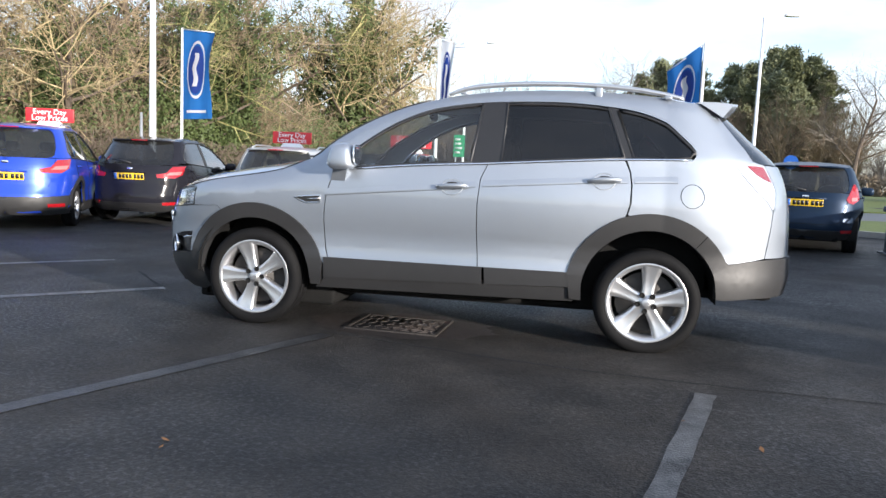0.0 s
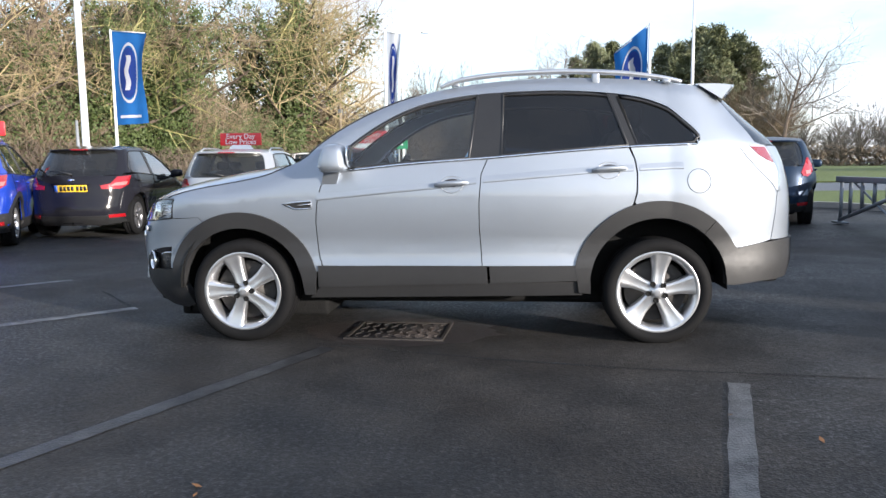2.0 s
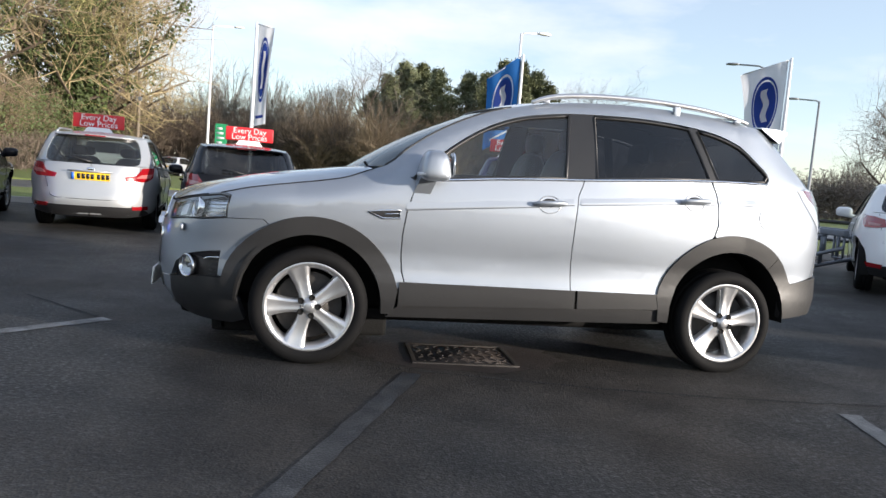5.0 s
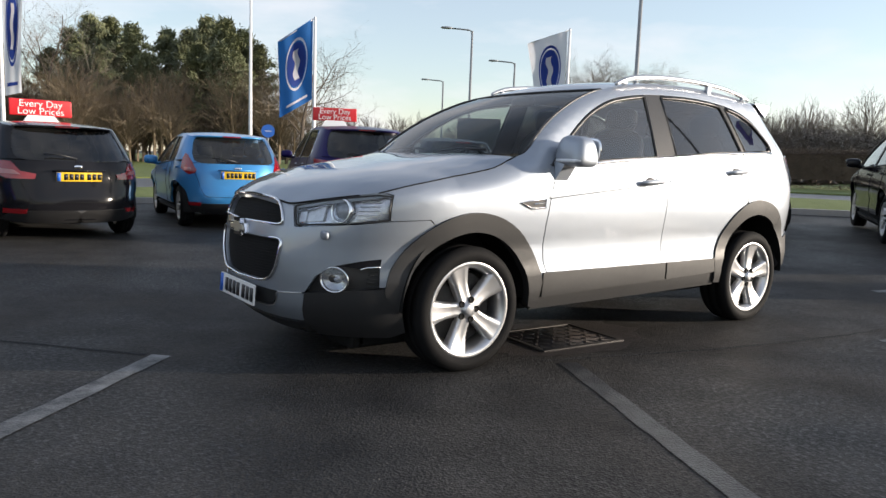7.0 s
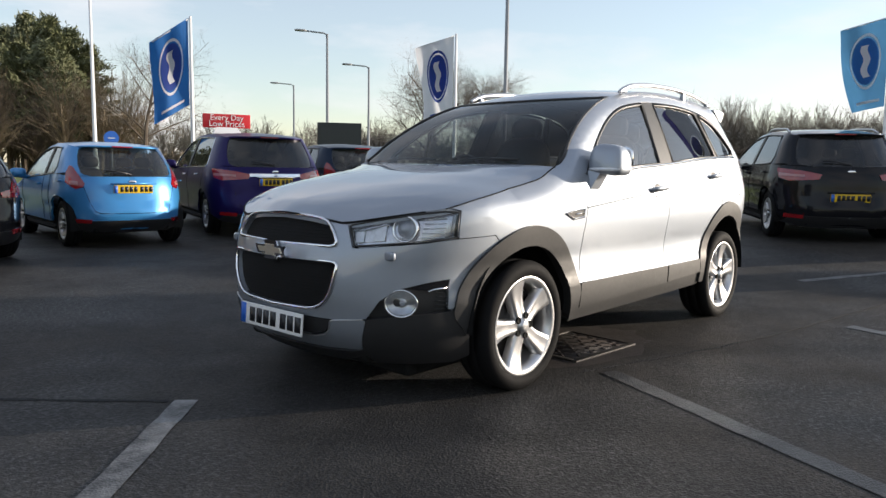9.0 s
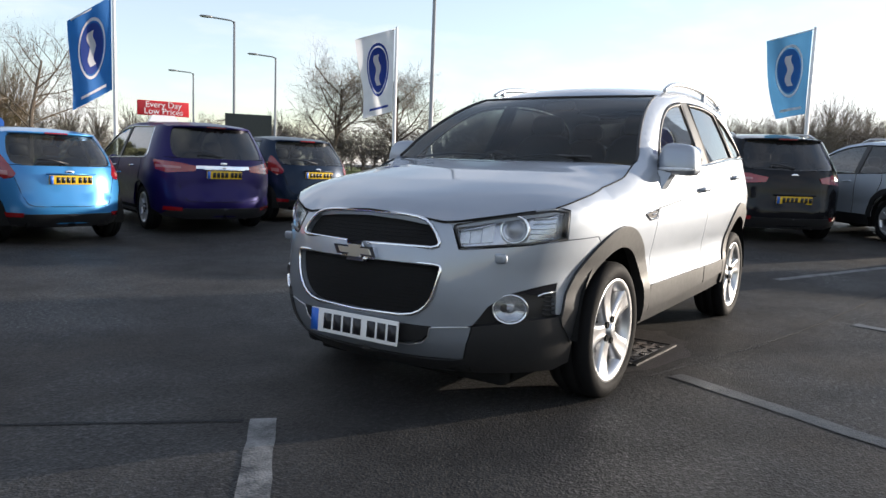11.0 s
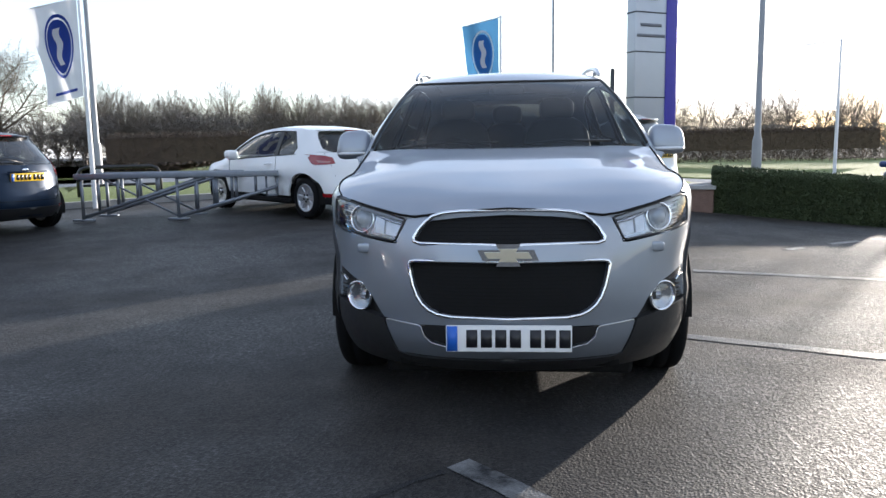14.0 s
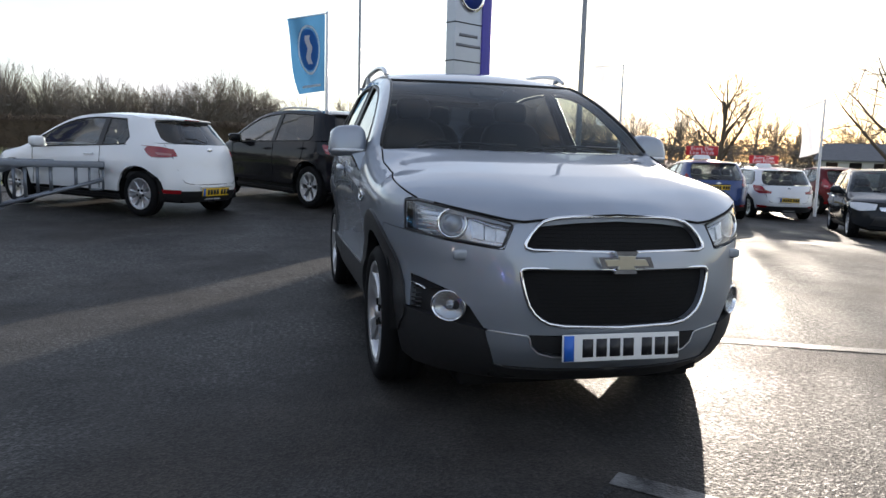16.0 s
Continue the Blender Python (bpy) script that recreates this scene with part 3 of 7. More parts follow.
def hero():
    S = HS
    car = thing("silver_suv", "silver metallic five-door SUV with grey plastic cladding, parked on damp asphalt", "car")

    def P(name, poly, m, label="", off=0.0, depth=0.02, step=0.05, split=False):
        for sides in (("l", "r") if split else ("lr",)):
            part(name, S.panel(poly, off, depth, step, sides), m, car, label)
    F, FR = (-1.353, 0.345), (1.353, 0.385)
    topx = lambda a, b, n: [(a + (b - a) * i / n, S.zt(a + (b - a) * i / n)) for i in range(n + 1)]  # noqa: E731
    dlo_top = [tuple(p[:2]) for p in spline([(-0.80, 1.135, 0), (-0.63, 1.288, 0), (-0.4, 1.448, 0), (-0.175, 1.548, 0), (0.05, 1.596, 0), (0.3, 1.622, 0), (0.7, 1.632, 0), (1.03, 1.612, 0), (1.27, 1.572, 0), (1.46, 1.492, 0), (1.60, 1.392, 0), (1.645, 1.335, 0)], 4)]
    dlo_end = [(1.635, 1.30), (1.605, 1.272)]
    belt = lambda x: S.i(x, S.belt)  # noqa: E731
    dB = [(0.275, belt(0.275)), (0.235, 1.10), (0.222, 0.93), (0.222, 0.767), (0.24, 0.51)]
    dF = [(-0.765, 1.113), (-0.80, 1.02), (-0.825, 0.92), (-0.838, 0.80), (-0.836, 0.68), (-0.826, 0.575), (-0.805, 0.51)]
    dR = [(1.16, belt(1.16)), (1.195, 1.18), (1.207, 1.10), (1.205, 0.98), (1.19, 0.915)]
    arch_r = arc(*FR, 0.515, 12, 168, 22)      # from the tail side over the top to the front
    arch_f = arc(*F, 0.497, 14, 166, 22)
    # doors
    for side, g in (("l", 1), ("r", -1)):
        fd = dF + dB[::-1] + [(x, belt(x)) for x in (0.1, -0.1, -0.3, -0.5, -0.65)]
        d1 = part("front_door", S.panel(inset(fd, 0.003), 0, 0.03, 0.05, side), SILVER, car)
        ra = [p for p in arch_r if p[0] < 1.19 and p[1] > 0.515]
        rd = [(0.24, 0.51)] + dB[::-1][1:] + [(x, belt(x)) for x in (0.4, 0.6, 0.8, 1.0)] + dR + ra + [(0.86, 0.51)]
        d2 = part("rear_door", S.panel(inset(rd, 0.003), 0, 0.03, 0.05, side), SILVER, car)
        for d, hx, hz in ((d1, 0.05, 1.037), (d2, 1.035, 1.117)):
            q, n = S(hx, hz), S.normal(hx, hz)
            bm = bmesh.new()
            bow = [S(hx - 0.105 + 0.21 * i / 10, hz - 0.006 + 0.012 * i / 10) + n * (0.012 + 0.030 * math.sin(math.pi * min(1, max(0, i / 10))) ** 0.5) for i in range(11)]
            tube(bm, [(p.x, p.y * g, p.z) for p in bow], [0.012] + [0.0185] * 9 + [0.012], 8, flat=0.8)
            part("door_handle", bm, SILVER, d)
            # dark pillow stands in for the shade inside the handle's scoop
            bm = bmesh.new()
            blob(bm, (q.x, (q.y + 0.012) * g, q.z - 0.002), (0.062, 0.016, 0.038), 0.9)
            part("handle_scoop_shade", bm, CLAD, d)
            # bright ring drawn on for the scoop's lit rim
            bm = bmesh.new()
            tube(bm, S.line([(hx + 0.07 * math.cos(t), hz - 0.002 + 0.052 * math.sin(t)) for t in np.linspace(0, 2 * math.pi, 25)[:-1]], 0.001, g), 0.0030, 4, closed=True)
            part("scoop_rim_light", bm, ALLOY, d)
    # wings, quarters, pillars, roof
    seam = [tuple(p[:2]) for p in spline([(-1.97, 0.960, 0), (-1.90, 0.978, 0), (-1.79, 1.003, 0), (-1.62, 1.030, 0), (-1.45, 1.052, 0), (-1.30, 1.078, 0), (-1.18, 1.105, 0), (-1.08, 1.145, 0), (-1.02, 1.168, 0)], 3)]
    P("front_wing", [(-0.775, 1.113)] + [(a - 0.004, z) for a, z in dF] + [(-0.845, 0.47)] + [p for p in arch_f if p[0] > -1.60 and p[0] < -0.848] + [(-1.64, 0.832), (-1.858, 0.823), (-1.882, 0.954), (-1.94, 0.964)] + seam[2:] + topx(-1.0, -0.945, 2), SILVER, step=0.04, split=True)
    quarter = topx(-0.955, 1.42, 44) + [(1.5, 1.672), (1.6, 1.662), S.r(0.52, 1.645), S.r(0.55, 1.55), S.r(0.605, 1.40), S.r(0.655, 1.285), S.r(0.60, 1.262), S.r(0.59, 1.10), S.r(0.65, 0.95), S.r(0.66, 0.66), (2.02, 0.645), (1.80, 0.614)] + [p for p in arch_r if p[0] > 1.20 and p[1] > 0.62] + [(1.196, 0.915), (1.213, 0.98), (1.214, 1.10), (1.202, 1.18), (1.172, 1.257)] + [(1.4, 1.264)] + dlo_end[::-1] + dlo_top[::-1] + [(-0.86, 1.13)]
    P("body_side", quarter, SILVER, step=0.045, split=True)
    screen_e = [S(x, S.zt(x)) for x in np.linspace(-0.955, -0.17, 14)]
    screen_c = [Vector((-1.16 + 0.85 * q, 0, 1.165 + 0.447 * q + 0.035 * math.sin(math.pi * q))) for q in np.linspace(0, 1, 14)]
    part("windscreen", patch(screen_e, screen_c, 20, 18, -0.99, 0.99), SCREEN, car, "tinted windscreen glass")
    for v in (-0.99, 0.99):
        bm = bmesh.new()
        tube(bm, [(e.x + (c.x - e.x) * (1 - v * v), -e.y * v, c.z + (e.z - c.z) * v * v + 0.002) for e, c in zip(screen_e, screen_c)], 0.008, 6)
        part("windscreen_seal", bm, BLACK, car)
    e, c = screen_e[-1], screen_c[-1]
    bm = bmesh.new()
    tube(bm, [(e.x + (c.x - e.x) * (1 - v * v), -e.y * v, c.z + (e.z - c.z) * v * v + 0.001) for v in np.linspace(-0.99, 0.99, 21)], 0.008, 6)
    part("windscreen_seal", bm, BLACK, car)
    roof_e = [S(x, S.zt(x)) for x in np.linspace(-0.165, 1.42, 17)] + [S(*S.r(y, 1.655)) for y in (0.66, 0.62, 0.585)]
    roof_x = np.linspace(-0.30, 1.83, 20)
    roof_c = [Vector((x, 0, z)) for x, z in zip(roof_x, np.interp(roof_x, (-0.30, -0.2, -0.08, 0.08, 0.28, 0.5, 0.8, 1.2, 1.6, 1.83), (1.614, 1.655, 1.689, 1.715, 1.735, 1.746, 1.752, 1.742, 1.712, 1.69)))]
    part("roof", patch(roof_e, roof_c, 34, 18), SILVER, car)
    # bonnet
    hood_e = [S(x, z) for x, z in seam]
    mid = np.linspace(-2.225, -1.12, 14)
    hood_c = [Vector((x, 0, z)) for x, z in zip(mid, np.interp(mid, (-2.225, -2.19, -2.05, -1.8, -1.5, -1.2, -1.12), (0.925, 0.958, 1.003, 1.065, 1.125, 1.17, 1.178)))]
    fy = (0, 0.2, 0.33, 0.40, 0.47, 0.585, 0.634, 0.70, 0.78)
    nose = lambda y: Vector((np.interp(abs(y), fy, (-2.226, -2.216, -2.20, -2.186, -2.16, -2.083, -2.044, -1.975, -1.885)), y, np.interp(abs(y), fy, (0.924, 0.914, 0.899, 0.890, 0.898, 0.921, 0.931, 0.945, 0.962))))  # noqa: E731
    part("bonnet", patch(hood_e, hood_c, 34, 36, M=((0, 0.2, 0.6, 1), (0.0, 0.016, 0.018, 0.006)), v0=-0.997, v1=0.997, off=-0.002, depth=0.03, nose=nose), SILVER, car)
    bm = bmesh.new()
    tube(bm, [nose(y) + Vector((-0.003, 0, -0.004)) for y in np.linspace(-0.72, 0.72, 41)], 0.0055, 5)
    part("bonnet_gap", bm, DARK, car)
    for g in (1, -1):
        bm = bmesh.new()
        tube(bm, S.line(seam, 0.0, g), 0.0042, 5)
        part("bonnet_gap", bm, DARK, car)
    bm = bmesh.new()
    box(bm, -1.20, -0.82, -0.66, 0.66, 1.05, 1.125, 0.02)
    part("scuttle", bm, BLACK, car)
    # front bumper with openings for both grilles
    up = [(0, 0.772), (0.37, 0.775), (0.396, 0.783), (0.398, 0.80), (0.374, 0.838), (0.346, 0.868), (0.318, 0.888), (0.27, 0.901), (0.2, 0.908), (0, 0.912)]
    lo = [(0, 0.466), (0.24, 0.470), (0.30, 0.480), (0.335, 0.497), (0.363, 0.521), (0.386, 0.555), (0.402, 0.60), (0.413, 0.65), (0.418, 0.688), (0.411, 0.701), (0.39, 0.705), (0, 0.705)]
    ff = S.f
    bumper = [ff(y, z) for y, z in [(0, 0.918), (0.2, 0.909), (0.33, 0.894), (0.40, 0.884), (0.432, 0.874), (0.478, 0.774), (0.50, 0.772), (0.62, 0.786), (0.74, 0.80)]] + [(-1.862, 0.818), (-1.645, 0.829), (-1.604, 0.795)]
    bumper += [p for p in arch_f if p[0] < -1.60 and p[1] > 0.49] + [(-1.862, 0.485)]
    pocket = [(-1.885, 0.487), (-1.866, 0.630), (-1.94, 0.622), ff(0.735, 0.612), ff(0.66, 0.585), ff(0.60, 0.53), ff(0.545, 0.445)]
    bumper += pocket + [ff(y, z) for y, z in [(0.50, 0.440), (0.40, 0.428), (0, 0.434)] + lo + up]
    P("front_bumper", bumper, SILVER, step=0.045, depth=0.035)
    P("fog_lamp_recess", [(-1.885, 0.475), (-1.86, 0.625), (-1.94, 0.615)] + pocket[3:] + [ff(0.6, 0.44), ff(0.75, 0.46)], BLACK, off=-0.03, depth=0, split=True)
    corner = [(0.545, 0.440), (0.535, 0.40), (0.52, 0.36), (0.505, 0.32), (0.49, 0.285)]
    clad = [ff(y, z) for y, z in [(0, 0.268), (0.3, 0.268), (0.44, 0.272)] + corner[::-1] + [(0.7, 0.465), (0.80, 0.475)]] + [(-1.88, 0.48), (-1.838, 0.475), (-1.80, 0.42), (-1.765, 0.345), (-1.752, 0.24), (-1.86, 0.21)] + [ff(y, z) for y, z in [(0.7, 0.21), (0.5, 0.205), (0.2, 0.20), (0, 0.20)]]
    P("bumper_skirt", clad, CLAD, off=0.006, depth=0.05)
    trim = [(0.372, 0.418), (0.362, 0.378), (0.33, 0.348), (0.27, 0.334), (0, 0.330)]
    P("lower_valance", [ff(y, z) for y, z in [(0, 0.274), (0.3, 0.274), (0.44, 0.278)] + [(y - 0.006, z - 0.006) for y, z in corner[::-1]] + [(0.50, 0.434), (0.40, 0.422)] + trim], SILVER, off=0.0, depth=0.03)
    pts = [ff(y, z) for y, z in [(0.53, 0.438), (0.46, 0.432), (0.385, 0.425)] + trim]
    bm = bmesh.new()
    tube(bm, S.line(pts, 0.003) + S.line(pts[:-1][::-1], 0.003, -1), 0.0035, 6)
    part("bright_trim", bm, ALLOY, car)
    P("chin_insert", [ff(y, z) for y, z in [(0, 0.345), (0.26, 0.348), (0.33, 0.362), (0.36, 0.39), (0.375, 0.425), (0, 0.43)]], BLACK, off=0.004, depth=0.004)
    mesh = mat("black grille mesh", (0.004, 0.004, 0.0045), 0.9, 0, 0.3, 90, 0.5, 160)
    for name, o in (("upper_grille", up), ("lower_grille", lo)):
        P(name, [ff(y, z) for y, z in o], mesh, off=-0.025, depth=0)
        pts = [ff(y, z) for y, z in o]
        loop = S.line(pts, 0.004) + S.line(pts[1:-1][::-1], 0.004, -1)
        bm = bmesh.new()
        tube(bm, loop, 0.0085, 8, closed=True)
        part("chrome_frame", bm, CHROME, car)
    bm = bmesh.new()
    for o, z0, z1, w in (("u", 0.785, 0.900, 0.375), ("l", 0.482, 0.70, 0.41)):
        for z in np.arange(z0, z1, 0.016):
            ww = w * (0.98 - 0.22 * (z - z0) / (z1 - z0)) if o == "u" else w * (0.74 + 0.26 * (z - z0) / (z1 - z0))
            tube(bm, S.line([ff(y, z) for y in np.linspace(0, ww, 6)][::-1], -0.015) + S.line([ff(y, z) for y in np.linspace(0, ww, 6)][1:], -0.015, -1), 0.0014, 4)
    tagged(part("grille_mesh", bm, DARK, car), kind="stuff")
    # emblem
    bm = bmesh.new()
    o = [(-0.125, -0.022), (-0.038, -0.022), (-0.05, -0.046), (0.05, -0.046), (0.038, -0.022), (0.105, -0.022), (0.125, 0.022), (0.038, 0.022), (0.05, 0.046), (-0.05, 0.046), (-0.038, 0.022), (-0.105, 0.022)]
    f = bm.faces.new([bm.verts.new((-2.322, y, 0.736 + z)) for y, z in o])
    r = bmesh.ops.extrude_face_region(bm, geom=[f])
    for v in [q for q in r["geom"] if isinstance(q, bmesh.types.BMVert)]:
        v.co.x += 0.03
    bmesh.ops.recalc_face_normals(bm, faces=bm.faces[:])
    em = part("emblem", bm, CHROME, car, "plain gold badge in a chrome surround", smooth=False)
    bm = bmesh.new()
    f = bm.faces.new([bm.verts.new((-2.327, y * 0.78, 0.736 + z * 0.58)) for y, z in o])
    r = bmesh.ops.extrude_face_region(bm, geom=[f])
    for v in [q for q in r["geom"] if isinstance(q, bmesh.types.BMVert)]:
        v.co.x += 0.01
    bmesh.ops.recalc_face_normals(bm, faces=bm.faces[:])
    part("badge_face", bm, GOLD, em, smooth=False)
    plate("number_plate", car, Matrix.Translation((-2.322, 0, 0.388)) @ pose(0, 0, 0, -4, 0, -90), WHITEP)
    # head lamps
    hl = [(-1.885, 0.950), (-1.876, 0.885), (-1.862, 0.822)] + [ff(y, z) for y, z in [(0.76, 0.806), (0.62, 0.791), (0.50, 0.778), (0.482, 0.782), (0.436, 0.876), (0.45, 0.884), (0.585, 0.917), (0.634, 0.927), (0.70, 0.941)]] + [(-1.97, 0.955)]
    for side, g in (("l", 1), ("r", -1)):
        lamp = new("headlight")
        lamp.parent = car
        tagged(lamp, "clear headlight with a round projector lens")
        part("lamp_cover", S.panel(inset(hl, 0.004), -0.002, 0.01, 0.05, side), LENS, lamp)
        part("lamp_housing", S.panel(inset(hl, 0.002), -0.045, 0, 0.05, side), LAMPBOWL, lamp)
        pts = inset(hl, 0.005)
        bm = bmesh.new()
        tube(bm, S.line(pts, -0.003, g), 0.0055, 6, closed=True)
        part("lamp_seal", bm, BLACK, lamp)
        for y, z, rr, name in ((0.665, 0.868, 0.066, "projector_ring"),):
            c, n = S(*ff(y, z)), S.normal(*ff(y, z))
            n = (n + Vector((-0.9, 0, 0))).normalized()
            c = c - n * 0.03
            c.y *= g
            n.y *= g
            m = Matrix.Translation(c) @ n.to_track_quat("Z", "Y").to_matrix().to_4x4()
            bm = bmesh.new()
            lathe(bm, [(rr - 0.014, -0.02), (rr - 0.012, 0.008), (rr - 0.006, 0.012), (rr, 0.006), (rr + 0.002, -0.02)], 28, "z")
            part(name, move(bm, m), CHROME, lamp)
            bm = bmesh.new()
            lathe(bm, [(rr - 0.014, -0.004), (rr * 0.62, -0.012), (rr * 0.58, 0.004), (rr * 0.3, 0.016), (0, 0.02)], 24, "z")
            part("bulb_lens", move(bm, m), mat("projector glass", (0.25, 0.27, 0.30), 0.05, 0.4), lamp)
        for k, (y0, y1) in enumerate(((0.475, 0.512), (0.516, 0.556), (0.560, 0.602))):
            zl, zh = 0.802 + 0.1 * (y0 - 0.47), 0.862 + 0.28 * (y0 - 0.46)
            part("reflector_facet", S.panel([ff(y0, zl), ff(y1, zl + 0.004), ff(y1 - 0.006, zh + 0.006), ff(y0 - 0.008, zh - 0.004)], -0.028 - 0.008 * (k % 2), 0.014, 0.05, side), REFLECT, lamp)
        bm = bmesh.new()
        tube(bm, S.line([ff(0.46, 0.858), ff(0.53, 0.872), ff(0.60, 0.897)], -0.024, g), 0.007, 6)
        part("reflector_brow", bm, LAMPBOWL, lamp)
        for k in range(5):
            z = 0.825 + 0.024 * k
            bm = bmesh.new()
            tube(bm, S.line([ff(y, z) for y in np.linspace(0.735, 0.80, 4)], -0.036, g), 0.003, 5)
            part("indicator_rib", bm, REFLECT, lamp)
        # lamp washer
        c = S(*ff(0.625, 0.742))
        bm = bmesh.new()
        blob(bm, (c.x + 0.004, c.y * g, c.z), (0.012, 0.045, 0.022), 0.5, 14)
        part("washer_cap", bm, SILVER, car)
        # fog lamp
        c, n = S(*ff(0.675, 0.520)), S.normal(*ff(0.675, 0.520))
        n = (n + Vector((-0.30, 0, 0))).normalized()
        c = c - n * 0.004
        m = Matrix.Translation((c.x, c.y * g, c.z)) @ Vector((n.x, n.y * g, n.z)).to_track_quat("Z", "Y").to_matrix().to_4x4() @ Matrix.Diagonal((0.98, 0.82, 0.8, 1))
        fl = new("fog_lamp")
        fl.parent = car
        bm = bmesh.new()
        lathe(bm, [(0.070, -0.03), (0.083, -0.004), (0.081, 0.008), (0.075, 0.009), (0.071, 0.0), (0.068, -0.012)], 36, "z")
        part("chrome_ring", move(bm, m), CHROME, fl)
        bm = bmesh.new()
        lathe(bm, [(0.069, -0.008), (0.035, 0.002), (0, 0.005)], 24, "z")
        part("fog_lens", move(bm, m), LENS, fl)
        bm = bmesh.new()
        lathe(bm, [(0.068, -0.012), (0.035, -0.03), (0.014, -0.034), (0.012, -0.018), (0, -0.016)], 24, "z")
        part("fog_reflector", move(bm, m), FOGBOWL, fl)
        part("gloss_brow", S.panel([ff(0.69, 0.588), ff(0.735, 0.610), (-1.94, 0.620), (-1.869, 0.626), (-1.873, 0.592), (-1.94, 0.588), ff(0.75, 0.578)], -0.002, 0.02, 0.05, side), GLOSS, car)
        bm = bmesh.new()
        tube(bm, S.line([(-1.873, 0.590), (-1.94, 0.585), ff(0.75, 0.574)], 0.001, g), 0.0045, 6)
        part("chrome_brow", bm, CHROME, car)
        for k in range(6):
            a = 0.485 + k * 0.020
            bm = bmesh.new()
            tube(bm, S.line([(-1.88, a), (-1.925, a + 0.003), ff(0.772, a + 0.006)], -0.012, g), 0.004, 4)
            part("recess_slat", bm, CLAD, car)
    # wheel-arch and sill cladding
    P("arch_cladding", arc(*F, 0.522, 12, 166, 26) + [(-1.853, 0.44)] + [(-1.78, 0.35)] + arc(*F, 0.418, 165, 3, 26) + [(-0.93, 0.32), (-0.86, 0.32), (-0.848, 0.44)], CLAD, off=0.014, depth=0.05, step=0.05, split=True)
    P("arch_cladding", arc(*FR, 0.54, 50, 168, 22) + [(0.84, 0.45), (0.855, 0.34), (0.93, 0.335)] + arc(*FR, 0.432, 172, 50, 22), CLAD, off=0.012, depth=0.05, step=0.05, split=True)
    P("sill", [(-0.90, 0.292), (0.88, 0.318), (0.86, 0.41), (0.2, 0.395), (-0.83, 0.366)], CLAD, off=-0.006, depth=0.09, split=True)
    P("door_cladding", [(-0.835, 0.370), (0.275, 0.400), (0.268, 0.514), (-0.4, 0.514), (-0.835, 0.511)], CLAD, off=0.010, depth=0.025, split=True)
    P("door_cladding", [(0.292, 0.402), (0.85, 0.418), (0.865, 0.515), (0.285, 0.514)], CLAD, off=0.010, depth=0.025, split=True)
    rb = arc(*FR, 0.54, 49.5, 28, 6) + [(1.850, 0.618), (1.93, 0.632), S.r(0.70, 0.646), S.r(0.6, 0.655), S.r(0.4, 0.655), S.r(0, 0.655), S.r(0, 0.40), S.r(0.5, 0.40), S.r(0.70, 0.40), (1.95, 0.392), (1.85, 0.385), (1.79, 0.39)] + arc(*FR, 0.432, 4, 49.5, 10)
    P("rear_bumper", rb, CLAD, off=0.011, depth=0.04)
    P("tailgate", [S.r(0, 0.66), S.r(0.655, 0.66), S.r(0.645, 0.95), S.r(0.585, 1.10), S.r(0.595, 1.262), S.r(0, 1.262)], SILVER)
    P("rear_window", [S.r(0, 1.27), S.r(0.65, 1.275), S.r(0.60, 1.40), S.r(0.545, 1.55), S.r(0.515, 1.635), S.r(0, 1.64)], PRIVACY, off=-0.006, depth=0)
    # tail lamps
    tl = [(1.915, 1.254), (2.0, 1.258), S.r(0.68, 1.270), S.r(0.605, 1.262), S.r(0.595, 1.10), S.r(0.645, 0.96), (2.14, 1.02), (2.03, 1.105), (1.96, 1.18)]
    for side in "lr":
        lamp = new("tail_lamp")
        lamp.parent = car
        tagged(lamp, "clear and red wraparound tail lamp")
        part("lamp_cover", S.panel(inset(tl, 0.003), 0.016, 0.014, 0.05, side), LENS, lamp)
        part("lamp_housing", S.panel(inset(tl, 0.004), 0.004, 0, 0.05, side), REFLECT, lamp)
        part("red_lens", S.panel([S.r(0.70, 1.255), S.r(0.62, 1.252), S.r(0.61, 1.15), S.r(0.65, 1.17), S.r(0.68, 1.20)], 0.009, 0.004, 0.05, side), TAILRED, lamp)
    # spoiler
    bm = bmesh.new()
    rows = []
    for y in np.linspace(-0.595, 0.595, 15):
        e = 1 - (abs(y) / 0.62) ** 4
        x0 = 1.62 + 0.06 * e
        x1 = 1.815 + 0.11 * e
        z0 = 1.657 + 0.042 * (1 - (y / 0.66) ** 2)
        rows.append([(x0, y, z0 - 0.01), (x0, y, z0), (x0 + 0.6 * (x1 - x0), y, z0 - 0.002), (x1, y, z0 - 0.014), (x1 - 0.006, y, z0 - 0.034), (x1 - 0.055, y, z0 - 0.10), (x0, y, z0 - 0.07)])
    grid(bm, rows)
    bm.faces.new([bm.verts.new(p) for p in rows[0][:-1]])
    bm.faces.new([bm.verts.new(p) for p in rows[-1][:-1]][::-1])
    bmesh.ops.recalc_face_normals(bm, faces=bm.faces[:])
    part("spoiler", bm, SILVER, car)
    # side glass
    lo_f = [(x, belt(x) + 0.016) for x in (-0.1, -0.35, -0.63)]
    g1 = [(-0.66, 1.235)] + [(a, b - 0.016) for a, b in dlo_top if -0.62 < a < 0.19] + [(0.205, 1.60), (0.157, belt(0.157) + 0.016)] + lo_f
